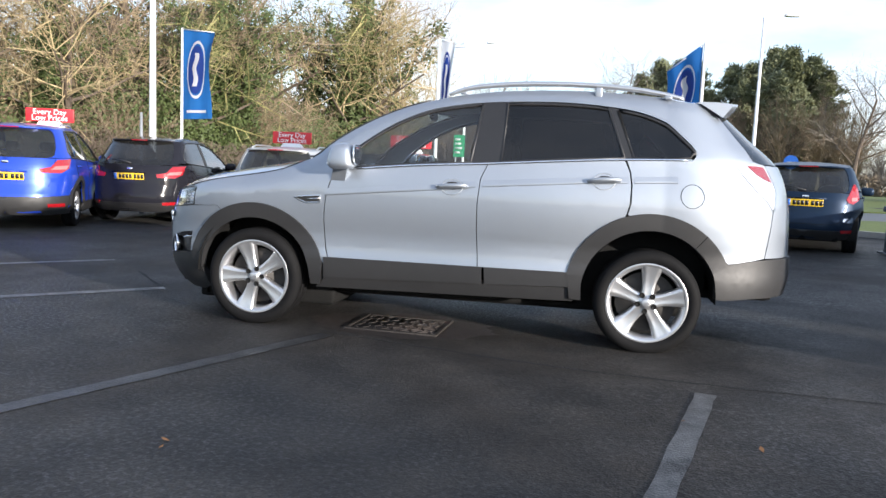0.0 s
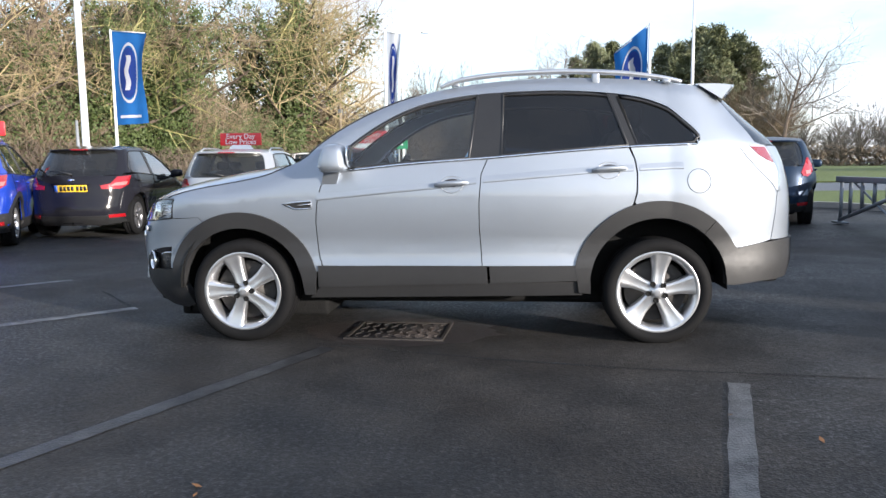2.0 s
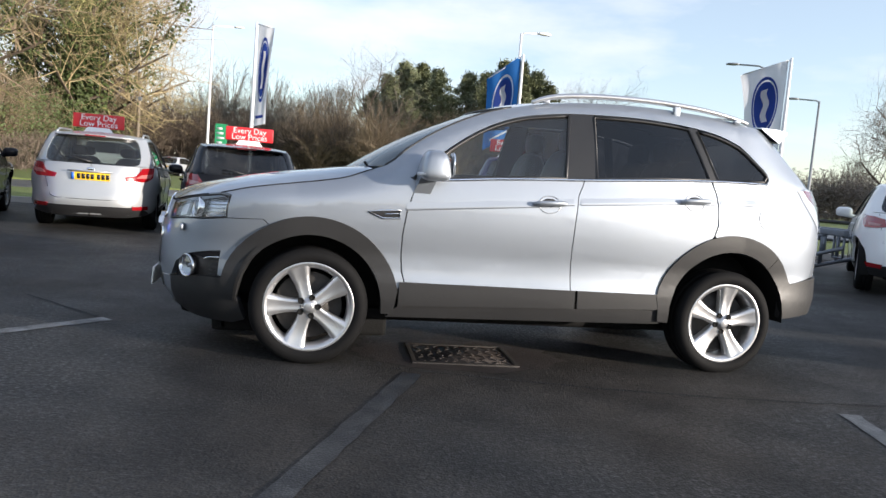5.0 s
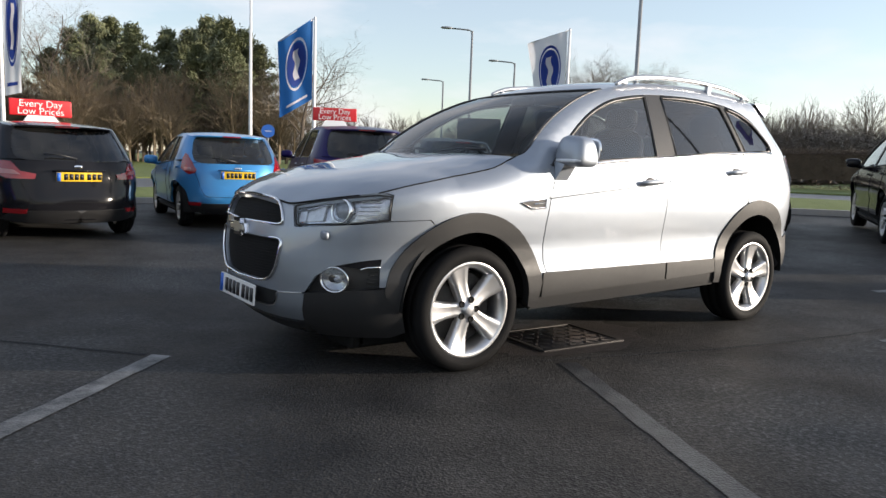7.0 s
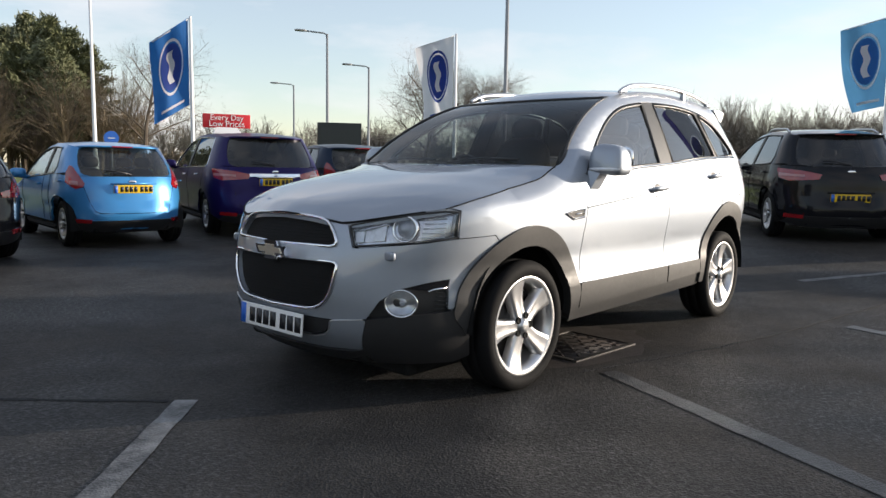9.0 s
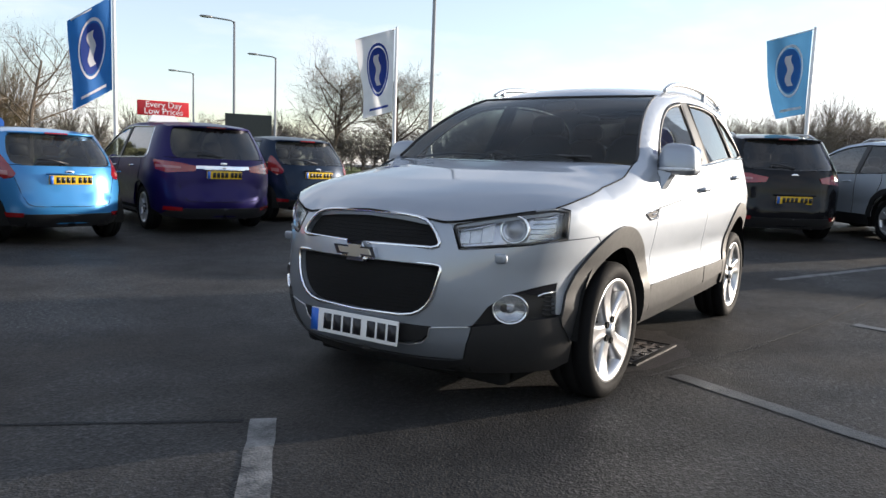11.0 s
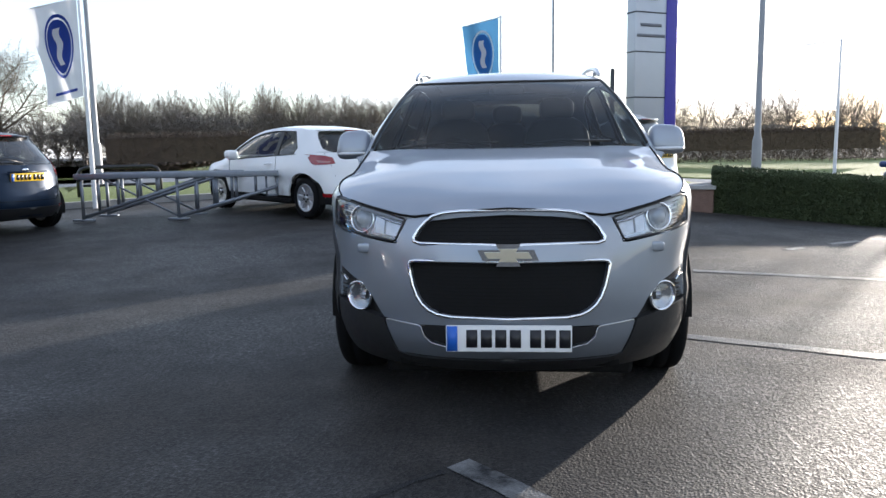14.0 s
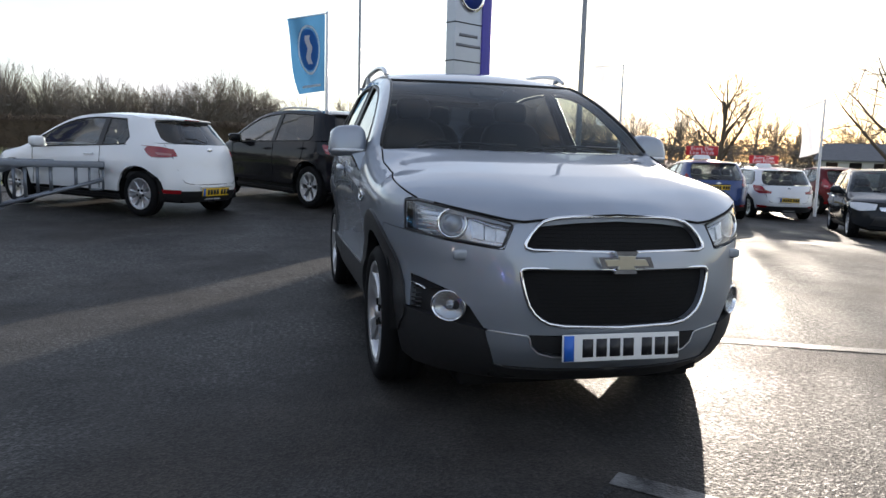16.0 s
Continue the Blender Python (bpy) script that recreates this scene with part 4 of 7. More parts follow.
    g2 = [(0.362, belt(0.362) + 0.016), (0.372, 1.608)] + [(a, b - 0.016) for a, b in dlo_top if 0.4 < a < 1.02] + [(1.045, 1.59), (1.155, belt(1.155) + 0.016), (0.8, belt(0.8) + 0.016)]
    g3 = [(1.215, belt(1.2) + 0.014), (1.10, 1.585)] + [(a - 0.008, b - 0.016) for a, b in dlo_top if 1.12 < a] + [(1.618, 1.318), (1.59, 1.288)]
    for side, g in (("l", 1), ("r", -1)):
        for o, m, name in ((g1, GLASS, "front_window"), (g2, PRIVACY, "rear_window_pane"), (g3, PRIVACY, "quarter_window")):
            part(name, S.panel(o, -0.010, 0, 0.06, side), m, car)
            bm = bmesh.new()
            tube(bm, S.line(o, -0.006, g), 0.011, 6, closed=True)
            part("window_seal", bm, BLACK, car)
        for o in ([(-0.82, 1.125), (-0.66, 1.235), (-0.63, 1.143), (-0.64, 1.128)], [(0.155, belt(0.2)), (0.205, 1.618), (0.37, 1.625), (0.36, belt(0.36))], [(1.15, belt(1.15)), (1.035, 1.608), (1.105, 1.60), (1.215, belt(1.2))]):
            part("black_pillar_trim", S.panel(o, -0.004, 0.02, 0.06, side), BLACK, car)
        bm = bmesh.new()
        tube(bm, S.line([(x, belt(x) + 0.004) for x in np.linspace(-0.66, 1.60, 24)], 0.004, g), 0.0085, 6)
        part("chrome_strip", bm, CHROME, car)
        # rail
        rl = spline([(-0.04, -0.635, 1.665), (0.05, -0.632, 1.70), (0.17, -0.628, 1.725), (0.42, -0.62, 1.748), (0.78, -0.615, 1.755), (1.13, -0.61, 1.739), (1.38, -0.60, 1.708), (1.52, -0.595, 1.678)], 5)
        rail = new("roof_rail")
        rail.parent = car
        bm = bmesh.new()
        tube(bm, [(p.x, p.y * g, p.z) for p in rl], [0.011 + 0.007 * math.sin(math.pi * i / (len(rl) - 1)) ** 0.4 for i in range(len(rl))], 8)
        part("rail_bar", bm, ALLOY, rail)
        for x in (0.06, 0.97, 1.42):
            bm = bmesh.new()
            box(bm, x - 0.024, x + 0.024, min(-0.630 * g, -0.602 * g), max(-0.630 * g, -0.602 * g), 1.67, np.interp(x, (0.06, 0.97, 1.42), (1.695, 1.74, 1.695)), 0.008)
            part("rail_foot", bm, SILVER, rail)
        # mirror
        mi = new("door_mirror")
        mi.parent = car
        bm = bmesh.new()
        blob(bm, (0, 0, 0), (0.090, 0.108, 0.088), 0.50, 24)
        for v in bm.verts:
            t = v.co.z / 0.088 * 0.5 + 0.5
            v.co.x *= 1.05 - 0.42 * t * t
            v.co.y *= 1.04 - 0.22 * t * t
            v.co.z -= 0.02 * (abs(v.co.y * -g + 0.12) / 0.24)
        part("mirror_shell", move(bm, Matrix.Translation((-0.690, -0.957 * g, 1.222))), SILVER, mi)
        bm = bmesh.new()
        blob(bm, (-0.725, -0.957 * g, 1.158), (0.062, 0.104, 0.014), 0.6, 16)
        part("indicator_strip", bm, REFLECT, mi)
        bm = bmesh.new()
        blob(bm, (-0.592, -0.957 * g, 1.222), (0.008, 0.094, 0.070), 0.6, 16)
        part("mirror_glass", bm, CHROME, mi)
        bm = bmesh.new()
        grid(bm, [[(-0.80, -0.86 * g, 1.03), (-0.70, -0.86 * g, 1.03), (-0.70, -0.885 * g, 1.02), (-0.80, -0.885 * g, 1.02), (-0.80, -0.86 * g, 1.03)], [(-0.775, -0.86 * g, 1.15), (-0.66, -0.86 * g, 1.15), (-0.655, -0.95 * g, 1.165), (-0.755, -0.95 * g, 1.165), (-0.775, -0.86 * g, 1.15)]])
        bmesh.ops.recalc_face_normals(bm, faces=bm.faces[:])
        part("mirror_foot", bm, SILVER, mi, smooth=False)
        # side vent
        vo = [(-1.05, 0.918), (-0.98, 0.929), (-0.862, 0.938), (-0.862, 0.890), (-0.965, 0.884)]
        part("side_vent", S.panel(vo, 0.003, 0.006, 0.05, side), BLACK, car)
        bm = bmesh.new()
        tube(bm, S.line(vo, 0.004, g), 0.006, 6, closed=True)
        part("vent_frame", bm, CHROME, car)
        bm = bmesh.new()
        tube(bm, S.line([(-0.95, 0.91), (-0.865, 0.918)], 0.006, g), 0.005, 5)
        part("vent_slat", bm, CHROME, car)
        # crease along the doors
        for x0, x1 in ((-0.83, 0.205), (0.25, 1.185), (1.225, 1.5)):
            bm = bmesh.new()
            xs = np.linspace(x0, x1, 16)
            zz = np.interp(xs, (-0.85, -0.38, -0.05, 0.24, 0.91, 1.43), (0.938, 0.983, 1.012, 1.046, 1.098, 1.123))
            rows = [[S(x, z + d) + S.normal(x, z + d) * o for x, z in zip(xs, zz)] for d, o in ((0.05, -0.0012), (0.012, 0.0035), (0.002, 0.0045), (-0.002, 0.0015), (-0.004, -0.001))]
            grid(bm, [[(p.x, p.y * g, p.z) for p in r] for r in rows])
            bmesh.ops.recalc_face_normals(bm, faces=bm.faces[:])
            part("door_crease", bm, SILVER, car)
    bm = bmesh.new()
    tube(bm, S.line([(1.595 + math.cos(t) * 0.075, 1.045 + math.sin(t) * 0.075) for t in np.linspace(0, 2 * math.pi, 32)[:-1]], 0.0), 0.0022, 4, closed=True)
    part("fuel_flap_seam", bm, DARK, car)
    # wheels, wells, underside
    for x, z in ((-1.353, 0.339), (1.353, 0.341)):
        for g in (-1, 1):
            wheel("wheel", car, x, (0.890 if x < 0 else 0.852) * g, z, 0.344, 0.256, 0.235, g, 5, False, ALLOY, 0.096, 0.0, "five-spoke silver alloy wheel with a low-profile tyre", radians(18 if x < 0 else -6))
            bm = bmesh.new()
            rows = [[(x + 0.428 * math.cos(t), y * g, z + 0.04 + 0.428 * math.sin(t)) for t in np.linspace(-0.05, math.pi + 0.05, 22)] for y in (0.872 if x < 0 else 0.836, 0.55)]
            grid(bm, rows)
            bm.faces.new([bm.verts.new(p) for p in rows[1]])
            part("wheel_well", bm, DARK, car)
    bm = bmesh.new()
    box(bm, -0.93, 0.93, -0.50, 0.50, 0.21, 0.42, 0.03)
    part("floor_pan", bm, DARK, car)
    bm = bmesh.new()
    box(bm, -2.12, 1.75, -0.50, 0.50, 0.20, 0.60, 0.05)
    part("underbody", bm, DARK, car)
    bm = bmesh.new()
    box(bm, 1.70, 2.2, -0.55, 0.55, 0.36, 0.60, 0.05)
    part("rear_tray", bm, DARK, car)
    # two low boxes added out of sight to block sun running under the nose
    bm = bmesh.new()
    box(bm, -1.88, -1.82, -0.58, 0.58, 0.125, 0.30, 0.02)
    part("sun_block_lip", bm, DARK, car)
    bm = bmesh.new()
    box(bm, -1.92, -0.85, -0.58, 0.58, 0.115, 0.30, 0.03)
    part("sun_block_tray", bm, DARK, car)
    # cabin
    bm = bmesh.new()
    box(bm, -0.90, 0.85, -0.78, 0.78, 0.56, 0.66)
    box(bm, 0.85, 1.95, -0.53, 0.53, 0.56, 0.66)
    part("cabin_floor", bm, DASH, car)
    bm = bmesh.new()
    box(bm, -1.0, -0.55, -0.74, 0.74, 0.75, 1.10, 0.07)
    part("dashboard", bm, DASH, car)
    for x, y in ((-0.05, -0.37), (-0.05, 0.37), (0.85, -0.42), (0.85, 0.0), (0.85, 0.42)):
        st = new("car_seat")
        st.parent = car
        bm = bmesh.new()
        blob(bm, (x, y, 0.80), (0.27, 0.25 if abs(y) > 0.1 and x < 0.5 else 0.21, 0.12), 0.6, 14)
        part("seat_cushion", bm, SEAT, st)
        bm = bmesh.new()
        blob(bm, (0, 0, 0), (0.085, 0.25 if x < 0.5 else 0.21, 0.33), 0.6, 14)
        part("seat_back", move(bm, Matrix.Translation((x + 0.30, y, 1.08)) @ pose(0, 0, 0, 0, 14, 0)), SEAT, st)
        bm = bmesh.new()
        blob(bm, (x + 0.39, y, 1.465), (0.055, 0.13, 0.085), 0.65, 14)
        tube(bm, [(x + 0.38, y - 0.06, 1.3), (x + 0.39, y - 0.06, 1.42)], 0.008)
        tube(bm, [(x + 0.38, y + 0.06, 1.3), (x + 0.39, y + 0.06, 1.42)], 0.008)
        part("head_restraint", bm, SEAT, st)
    sw = new("steering_wheel")
    sw.parent = car
    m = Matrix.Translation((-0.48, 0.37, 1.07)) @ pose(0, 0, 0, 0, -66, 0)
    bm = bmesh.new()
    tube(bm, [(0.185 * math.cos(t), 0.185 * math.sin(t), 0) for t in np.linspace(0, 2 * math.pi, 29)[:-1]], 0.016, 6, closed=True)
    part("steering_rim", move(bm, m), SEAT, sw)
    bm = bmesh.new()
    blob(bm, (0, 0, 0), (0.07, 0.07, 0.03), 0.7, 12)
    for t in (0.3, 2.84, 4.71):
        tube(bm, [(0, 0, 0), (0.18 * math.cos(t), 0.18 * math.sin(t), 0)], 0.014)
    part("steering_boss", move(bm, m), SEAT, sw)
    bm = bmesh.new()
    blob(bm, (-0.27, 0, 1.56), (0.02, 0.12, 0.035), 0.6, 12)
    part("rear_view_mirror", bm, BLACK, car)
    # wipers
    for y0, y1 in ((0.62, 0.05), (-0.02, -0.58)):
        wp = new("wiper")
        wp.parent = car
        bm = bmesh.new()
        tube(bm, [(-1.03, y0 * 0.98, 1.185), (-1.04, (y0 + y1) / 2, 1.212), (-1.055, y1, 1.205)], 0.008, 5)
        part("wiper_arm", bm, BLACK, wp)
    return car


hero()


# ---- parked cars ----
PALELENS = mat("pale lamp lens", (0.40, 0.14, 0.13), 0.15, 0, 0.2, 25, 0, 1, 1.0)


def skin(L, W, H, wb, fo=0.82, slope=0.36, nose=0.52, tail=3.1, cowl_x=1.12, up=0.05):
    """The skin of a plain modern car. slope: how far the rear window leans; up: how much the waistline climbs."""
    xF, xR, h = -wb / 2 - fo, -wb / 2 - fo + L, W / 2
    zh, cw = nose * H, -wb / 2 - fo + cowl_x
    b0, b1 = 0.615 * H, (0.615 + up) * H
    return Skin(
        low=[(0.16, h * 0.87), (0.3, h * 0.945), (0.45, h * 0.975), (0.56, h * 0.972), (0.40 * H, h * 0.995), (0.48 * H, h), (0.55 * H, h * 0.985), (0.62 * H, h * 0.955), (0.70 * H, h * 0.92)],
        xf=[(0.16, xF + 0.12), (0.3, xF + 0.02), (0.45, xF), (0.33 * H, xF + 0.01), (zh - 0.1, xF + 0.06), (zh, xF + 0.16)],
        xr=[(0.16, xR - 0.16), (0.26, xR - 0.05), (0.40, xR), (0.54, xR - 0.005), (0.58, xR - 0.045), (0.55 * H, xR - 0.07), (0.64 * H, xR - 0.11), (0.80 * H, xR - 0.11 - slope * 0.5), (0.93 * H, xR - 0.11 - slope), (0.97 * H, xR - 0.14 - slope), (1.0 * H, xR - 0.22 - slope)],
        top=[(xF - 0.5, zh - 0.04), (xF + 0.3, zh), (xF + 0.7, 0.575 * H), (cw, 0.645 * H), (cw + 0.25, 0.745 * H), (cw + 0.5, 0.835 * H), (cw + 0.75, 0.905 * H), (cw + 1.0, 0.945 * H), (cw + 1.4, 0.968 * H), (0.35, 0.972 * H), (xR - 0.8 - slope * 0.4, 0.958 * H), (xR - 0.2 - slope, 0.935 * H)],
        edge=[(xF, h * 0.72), (xF + 0.4, h * 0.80), (cw, h * 0.86)],
        belt=[(cw, b0 - 0.03), (cw + 0.5, b0), (xR - 0.5, b1)],
        lean=0.36, xa=xF + 0.75, xb=xR - 0.95, na=2.3, nb=tail, cowl=cw, roll=0.14)


def parked_car(name, label, m, colour, L, W, H, wb, fo=0.82, slope=0.36, nose=0.52, tail=2.65, up=0.05, cladding=False, roof_bars=False, lamp="hatch", doors=5, privacy=False, rims=None, spokes=5, paired=True, plate_z=None, skirt=True, yellow=True, wheel_r=0.315, metal=0.35, chrome_window=False, bright_bar=False, glass_foot=0.655, window_end=None):
    S = skin(L, W, H, wb, fo, slope, nose, tail, 1.12, up)
    PAINT = paint(name + " paint", colour, metal if max(colour) > 0.03 else 0.0, 0.35 if max(colour) > 0.03 else 0.12)
    car = thing(name, label, "car", m, "cars parked on the forecourt")
    xF, xR, h = -wb / 2 - fo, -wb / 2 - fo + L, W / 2
    cw = xF + 1.12
    R = wheel_r
    A = lambda x, r: arc(x, R + 0.02, r, 0, 180, 14)  # noqa: E731
    belt = lambda x: S.i(x, S.belt)  # noqa: E731
    step = 0.11
    zb = 0.25
    ra, fa = A(wb / 2, R + 0.055), A(-wb / 2, R + 0.055)
    q = lambda x0, x1, n: [(x0 + (x1 - x0) * i / n, S.zt(x0 + (x1 - x0) * i / n)) for i in range(n + 1)]  # noqa: E731
    rg = glass_foot * H        # foot of the rear window
    xe = xR - 0.95
    clip = lambda pts: [p for p in pts if p[1] > zb]  # noqa: E731
    body = [(S.s0, zb)] + [S.f(h * 0.6, zb)] + clip(fa[::-1]) + clip(ra[::-1]) + [S.r(h * 0.8, zb), S.r(h * 0.4, zb), (S.s1, zb), (S.s1, rg), S.r(h * 0.72, rg), S.r(h * 0.84, rg + 0.01)]
    body += [(x, belt(x)) for x in np.linspace(xe + 0.1, cw + 0.08, 12)] + q(cw, xF + 0.5, 6) + [S.f(h * 0.6, S.zt(xF + 0.3)), S.f(h * 0.3, S.zt(xF + 0.3)), (S.s0, S.zt(xF + 0.3))]
    for side in "lr":
        part("body_side", S.panel(body, 0, 0.03, step, side), PAINT, car)
    # windows
    x1 = xe + (window_end or (0.42 if lamp == "estate" else 0.14))
    tx = np.linspace(cw + 0.30, x1 - 0.18, 9)
    gt = [(x, S.zt(x) - 0.055) for x in tx]
    front_tip = (cw + 0.10, belt(cw + 0.1) + 0.02)
    rear_tip = (x1, belt(x1) + (0.10 if up > 0.04 else 0.05))
    dlo = [front_tip] + gt + [rear_tip, (x1 - 0.08, belt(x1) + 0.012)] + [(x, belt(x) + 0.012) for x in np.linspace(x1 - 0.2, cw + 0.3, 7)]
    ztr = 0.925 * H
    frame_poly = q(cw, xe, 14) + [S.r(h * 0.66, ztr + 0.01), S.r(h * 0.58, ztr), S.r(h * 0.635, 0.90 * H), S.r(h * 0.67, 0.85 * H), S.r(h * 0.705, 0.76 * H), S.r(h * 0.70, rg + 0.05), S.r(h * 0.66, rg + 0.018), S.r(h * 0.60, rg + 0.012), S.r(h * 0.80, rg + 0.011)] + [(x, belt(x) + 0.001) for x in (xe + 0.55, xe + 0.4) if x > x1] + [(x1 - 0.03, belt(x1) + 0.001), (x1 - 0.08, belt(x1) + 0.012), rear_tip] + gt[::-1] + [front_tip, (cw + 0.06, belt(cw) + 0.012)]
    for side in "lr":
        part("window_frame", S.panel(frame_poly, 0, 0.02, step, side), PAINT, car)
    B = cw + 1.42 if doors == 5 else cw + 1.55
    C = x1 - 0.42
    zz = lambda x: S.zt(x) - 0.055  # noqa: E731
    w1 = [front_tip] + [p for p in gt if p[0] < B - 0.06] + [(B - 0.04, zz(B - 0.04)), (B - 0.06, belt(B) + 0.012), (cw + 0.6, belt(cw + 0.6) + 0.012)]
    w2 = [(B + 0.03, belt(B) + 0.012), (B + 0.05, zz(B + 0.05))] + [p for p in gt if B + 0.1 < p[0]] + [rear_tip, (x1 - 0.08, belt(x1) + 0.012)]
    for side, g in (("l", 1), ("r", -1)):
        part("front_window", S.panel(w1, -0.008, 0, 0.15, side), GLASS, car)
        part("rear_side_window", S.panel(w2, -0.008, 0, 0.15, side), DARKGLASS if privacy else TINTGLASS, car)
        part("black_pillar_trim", S.panel([(B - 0.065, belt(B)), (B - 0.045, zz(B) + 0.01), (B + 0.055, zz(B) + 0.01), (B + 0.035, belt(B))], 0.002, 0.02, 0.15, side), BLACK, car)
        bm = bmesh.new()
        tube(bm, S.line(dlo, 0.0, g), 0.010, 5, closed=True)
        part("window_seal", bm, CHROME if chrome_window else BLACK, car)
        for dx in ([B - 0.15, B + 0.85] if doors == 5 else [B - 0.18]):
            p = S(dx, belt(dx) - 0.12)
            bm = bmesh.new()
            tube(bm, [(dx - 0.09, (p.y - 0.006) * g, p.z), (dx - 0.07, (p.y - 0.035) * g, p.z + 0.004), (dx + 0.07, (p.y - 0.035) * g, p.z + 0.012), (dx + 0.09, (p.y - 0.006) * g, p.z + 0.014)], 0.012, 6)
            part("door_handle", bm, CHROME if chrome_window else PAINT, car)
        for xs in ([cw + 0.13], [B - 0.01], [x1 - 0.25] if doors == 5 else []):
            for x in xs:
                z0 = 0.36 if x < wb / 2 - R - 0.1 else R + 0.42
                bm = bmesh.new()
                tube(bm, S.line([(x + 0.04 * math.sin(3 * k / 8), z0 + (belt(x) - z0) * k / 8) for k in range(9)], 0.0015, g), 0.004, 4)
                part("door_gap", bm, DARK, car)
        bm = bmesh.new()
        yy = (h + 0.10) * -g
        blob(bm, (cw + 0.42, yy, belt(cw + 0.4) + 0.085), (0.075, 0.115, 0.075), 0.65, 14)
        tube(bm, [(cw + 0.40, (h - 0.06) * -g, belt(cw + 0.4) + 0.02), (cw + 0.41, yy, belt(cw + 0.4) + 0.04)], 0.03, 6)
        part("door_mirror", bm, PAINT, car)
        # tail lamp
        if lamp == "hatch":
            tl = [(xe + d, rg + z) for d, z in ((0.83, -0.10), (0.73, 0.02), (0.61, 0.13), (0.54, 0.145), (0.49, 0.06), (0.50, -0.08), (0.70, -0.17), (0.80, -0.15))]
            cl = [(xe + d, rg + z) for d, z in ((0.73, -0.07), (0.58, -0.06), (0.60, -0.115), (0.74, -0.125))]
        elif lamp == "corner":
            tl = [S.r(h * 0.62, rg - 0.165), S.r(h * 0.64, rg - 0.075), S.r(h * 0.76, rg - 0.045), S.r(h * 0.90, rg - 0.03), (xe + 0.47, rg - 0.045), (xe + 0.42, rg - 0.085), (xe + 0.48, rg - 0.155), S.r(h * 0.88, rg - 0.19), S.r(h * 0.74, rg - 0.185)]
            cl = [S.r(h * 0.68, rg - 0.135), S.r(h * 0.84, rg - 0.12), S.r(h * 0.83, rg - 0.155), S.r(h * 0.70, rg - 0.16)]
        elif lamp == "wide":
            tl = [S.r(h * 0.40, rg - 0.11), S.r(h * 0.66, rg - 0.06), S.r(h * 0.90, rg - 0.03), (xe + 0.40, rg - 0.05), (xe + 0.50, rg - 0.17), S.r(h * 0.80, rg - 0.21), S.r(h * 0.44, rg - 0.18)]
            cl = [S.r(h * 0.62, rg - 0.12), S.r(h * 0.9, rg - 0.10), S.r(h * 0.9, rg - 0.14), S.r(h * 0.62, rg - 0.15)]
        else:
            tl = [S.r(h * 0.66, rg - 0.13), S.r(h * 0.74, rg - 0.02), S.r(h * 0.90, rg), (xe + 0.42, rg - 0.02), (xe + 0.52, rg - 0.15), S.r(h * 0.80, rg - 0.22), S.r(h * 0.52, rg - 0.22), S.r(h * 0.50, rg - 0.16)]
            cl = [S.r(h * 0.72, rg - 0.12), S.r(h * 0.88, rg - 0.10), S.r(h * 0.86, rg - 0.16), S.r(h * 0.66, rg - 0.17)]
        lo = part("tail_lamp", S.panel(tl, 0.008, 0.02, step, side), TAILRED, car, "red tail lamp")
        part("pale_lens", S.panel(cl, 0.013, 0.01, step, side), PALELENS, lo)
        part("rear_reflector", S.panel([S.r(h * 0.62, 0.39), S.r(h * 0.84, 0.40), S.r(h * 0.84, 0.345), S.r(h * 0.62, 0.34)], 0.010, 0.012, step, side), TAILRED, car)
        hl = [S.f(h * 0.48, S.zt(xF + 0.3) - 0.03), S.f(h * 0.78, S.zt(xF + 0.3) - 0.005), (xF + 0.52, S.zt(xF + 0.5) - 0.05), (xF + 0.48, S.zt(xF + 0.5) - 0.14), S.f(h * 0.8, S.zt(xF + 0.3) - 0.17), S.f(h * 0.52, S.zt(xF + 0.3) - 0.14)]
        part("headlight", S.panel(hl, 0.006, 0.02, step, side), REFLECT, car)
        if cladding:
            for x in (-wb / 2, wb / 2):
                part("arch_cladding", S.panel(arc(x, R + 0.02, R + 0.125, 0, 180, 18) + arc(x, R + 0.02, R + 0.05, 180, 0, 18), 0.010, 0.03, step, side), CLAD, car)
            part("sill", S.panel([(-wb / 2 + R + 0.12, zb - 0.02), (wb / 2 - R - 0.12, zb - 0.02), (wb / 2 - R - 0.12, zb + 0.14), (-wb / 2 + R + 0.12, zb + 0.14)], 0.010, 0.03, 0.2, side), CLAD, car)
        else:
            part("sill", S.panel([(-wb / 2 + R + 0.08, zb - 0.05), (wb / 2 - R - 0.08, zb - 0.05), (wb / 2 - R - 0.08, zb + 0.03), (-wb / 2 + R + 0.08, zb + 0.03)], -0.004, 0.03, 0.2, side), BLACK, car)
        for x in (-wb / 2, wb / 2):
            wheel("wheel", car, x, (S(x, R + 0.2).y + 0.03) * g, R, R, R * 0.67, 0.205, -g, spokes, paired, rims or ALLOY, 0.085)
            bm = bmesh.new()
            rows = [[(x + (R + 0.05) * math.cos(t), y * -g, R + 0.02 + (R + 0.05) * math.sin(t)) for t in np.linspace(-0.3, math.pi + 0.3, 14)] for y in (-S(x, R + 0.2).y - 0.05, h - 0.40)]
            grid(bm, rows)
            bm.faces.new([bm.verts.new(p) for p in rows[1]])
            part("wheel_well", bm, DARK, car)
        if roof_bars:
            bm = bmesh.new()
            xs = np.linspace(cw + 1.15, xe + 0.05, 8)
            tube(bm, [(x, (S(x, S.zt(x)).y + 0.03) * g, S.zt(x) + (0.045 if 0 < k < 7 else 0.0)) for k, x in enumerate(xs)], 0.016, 6)
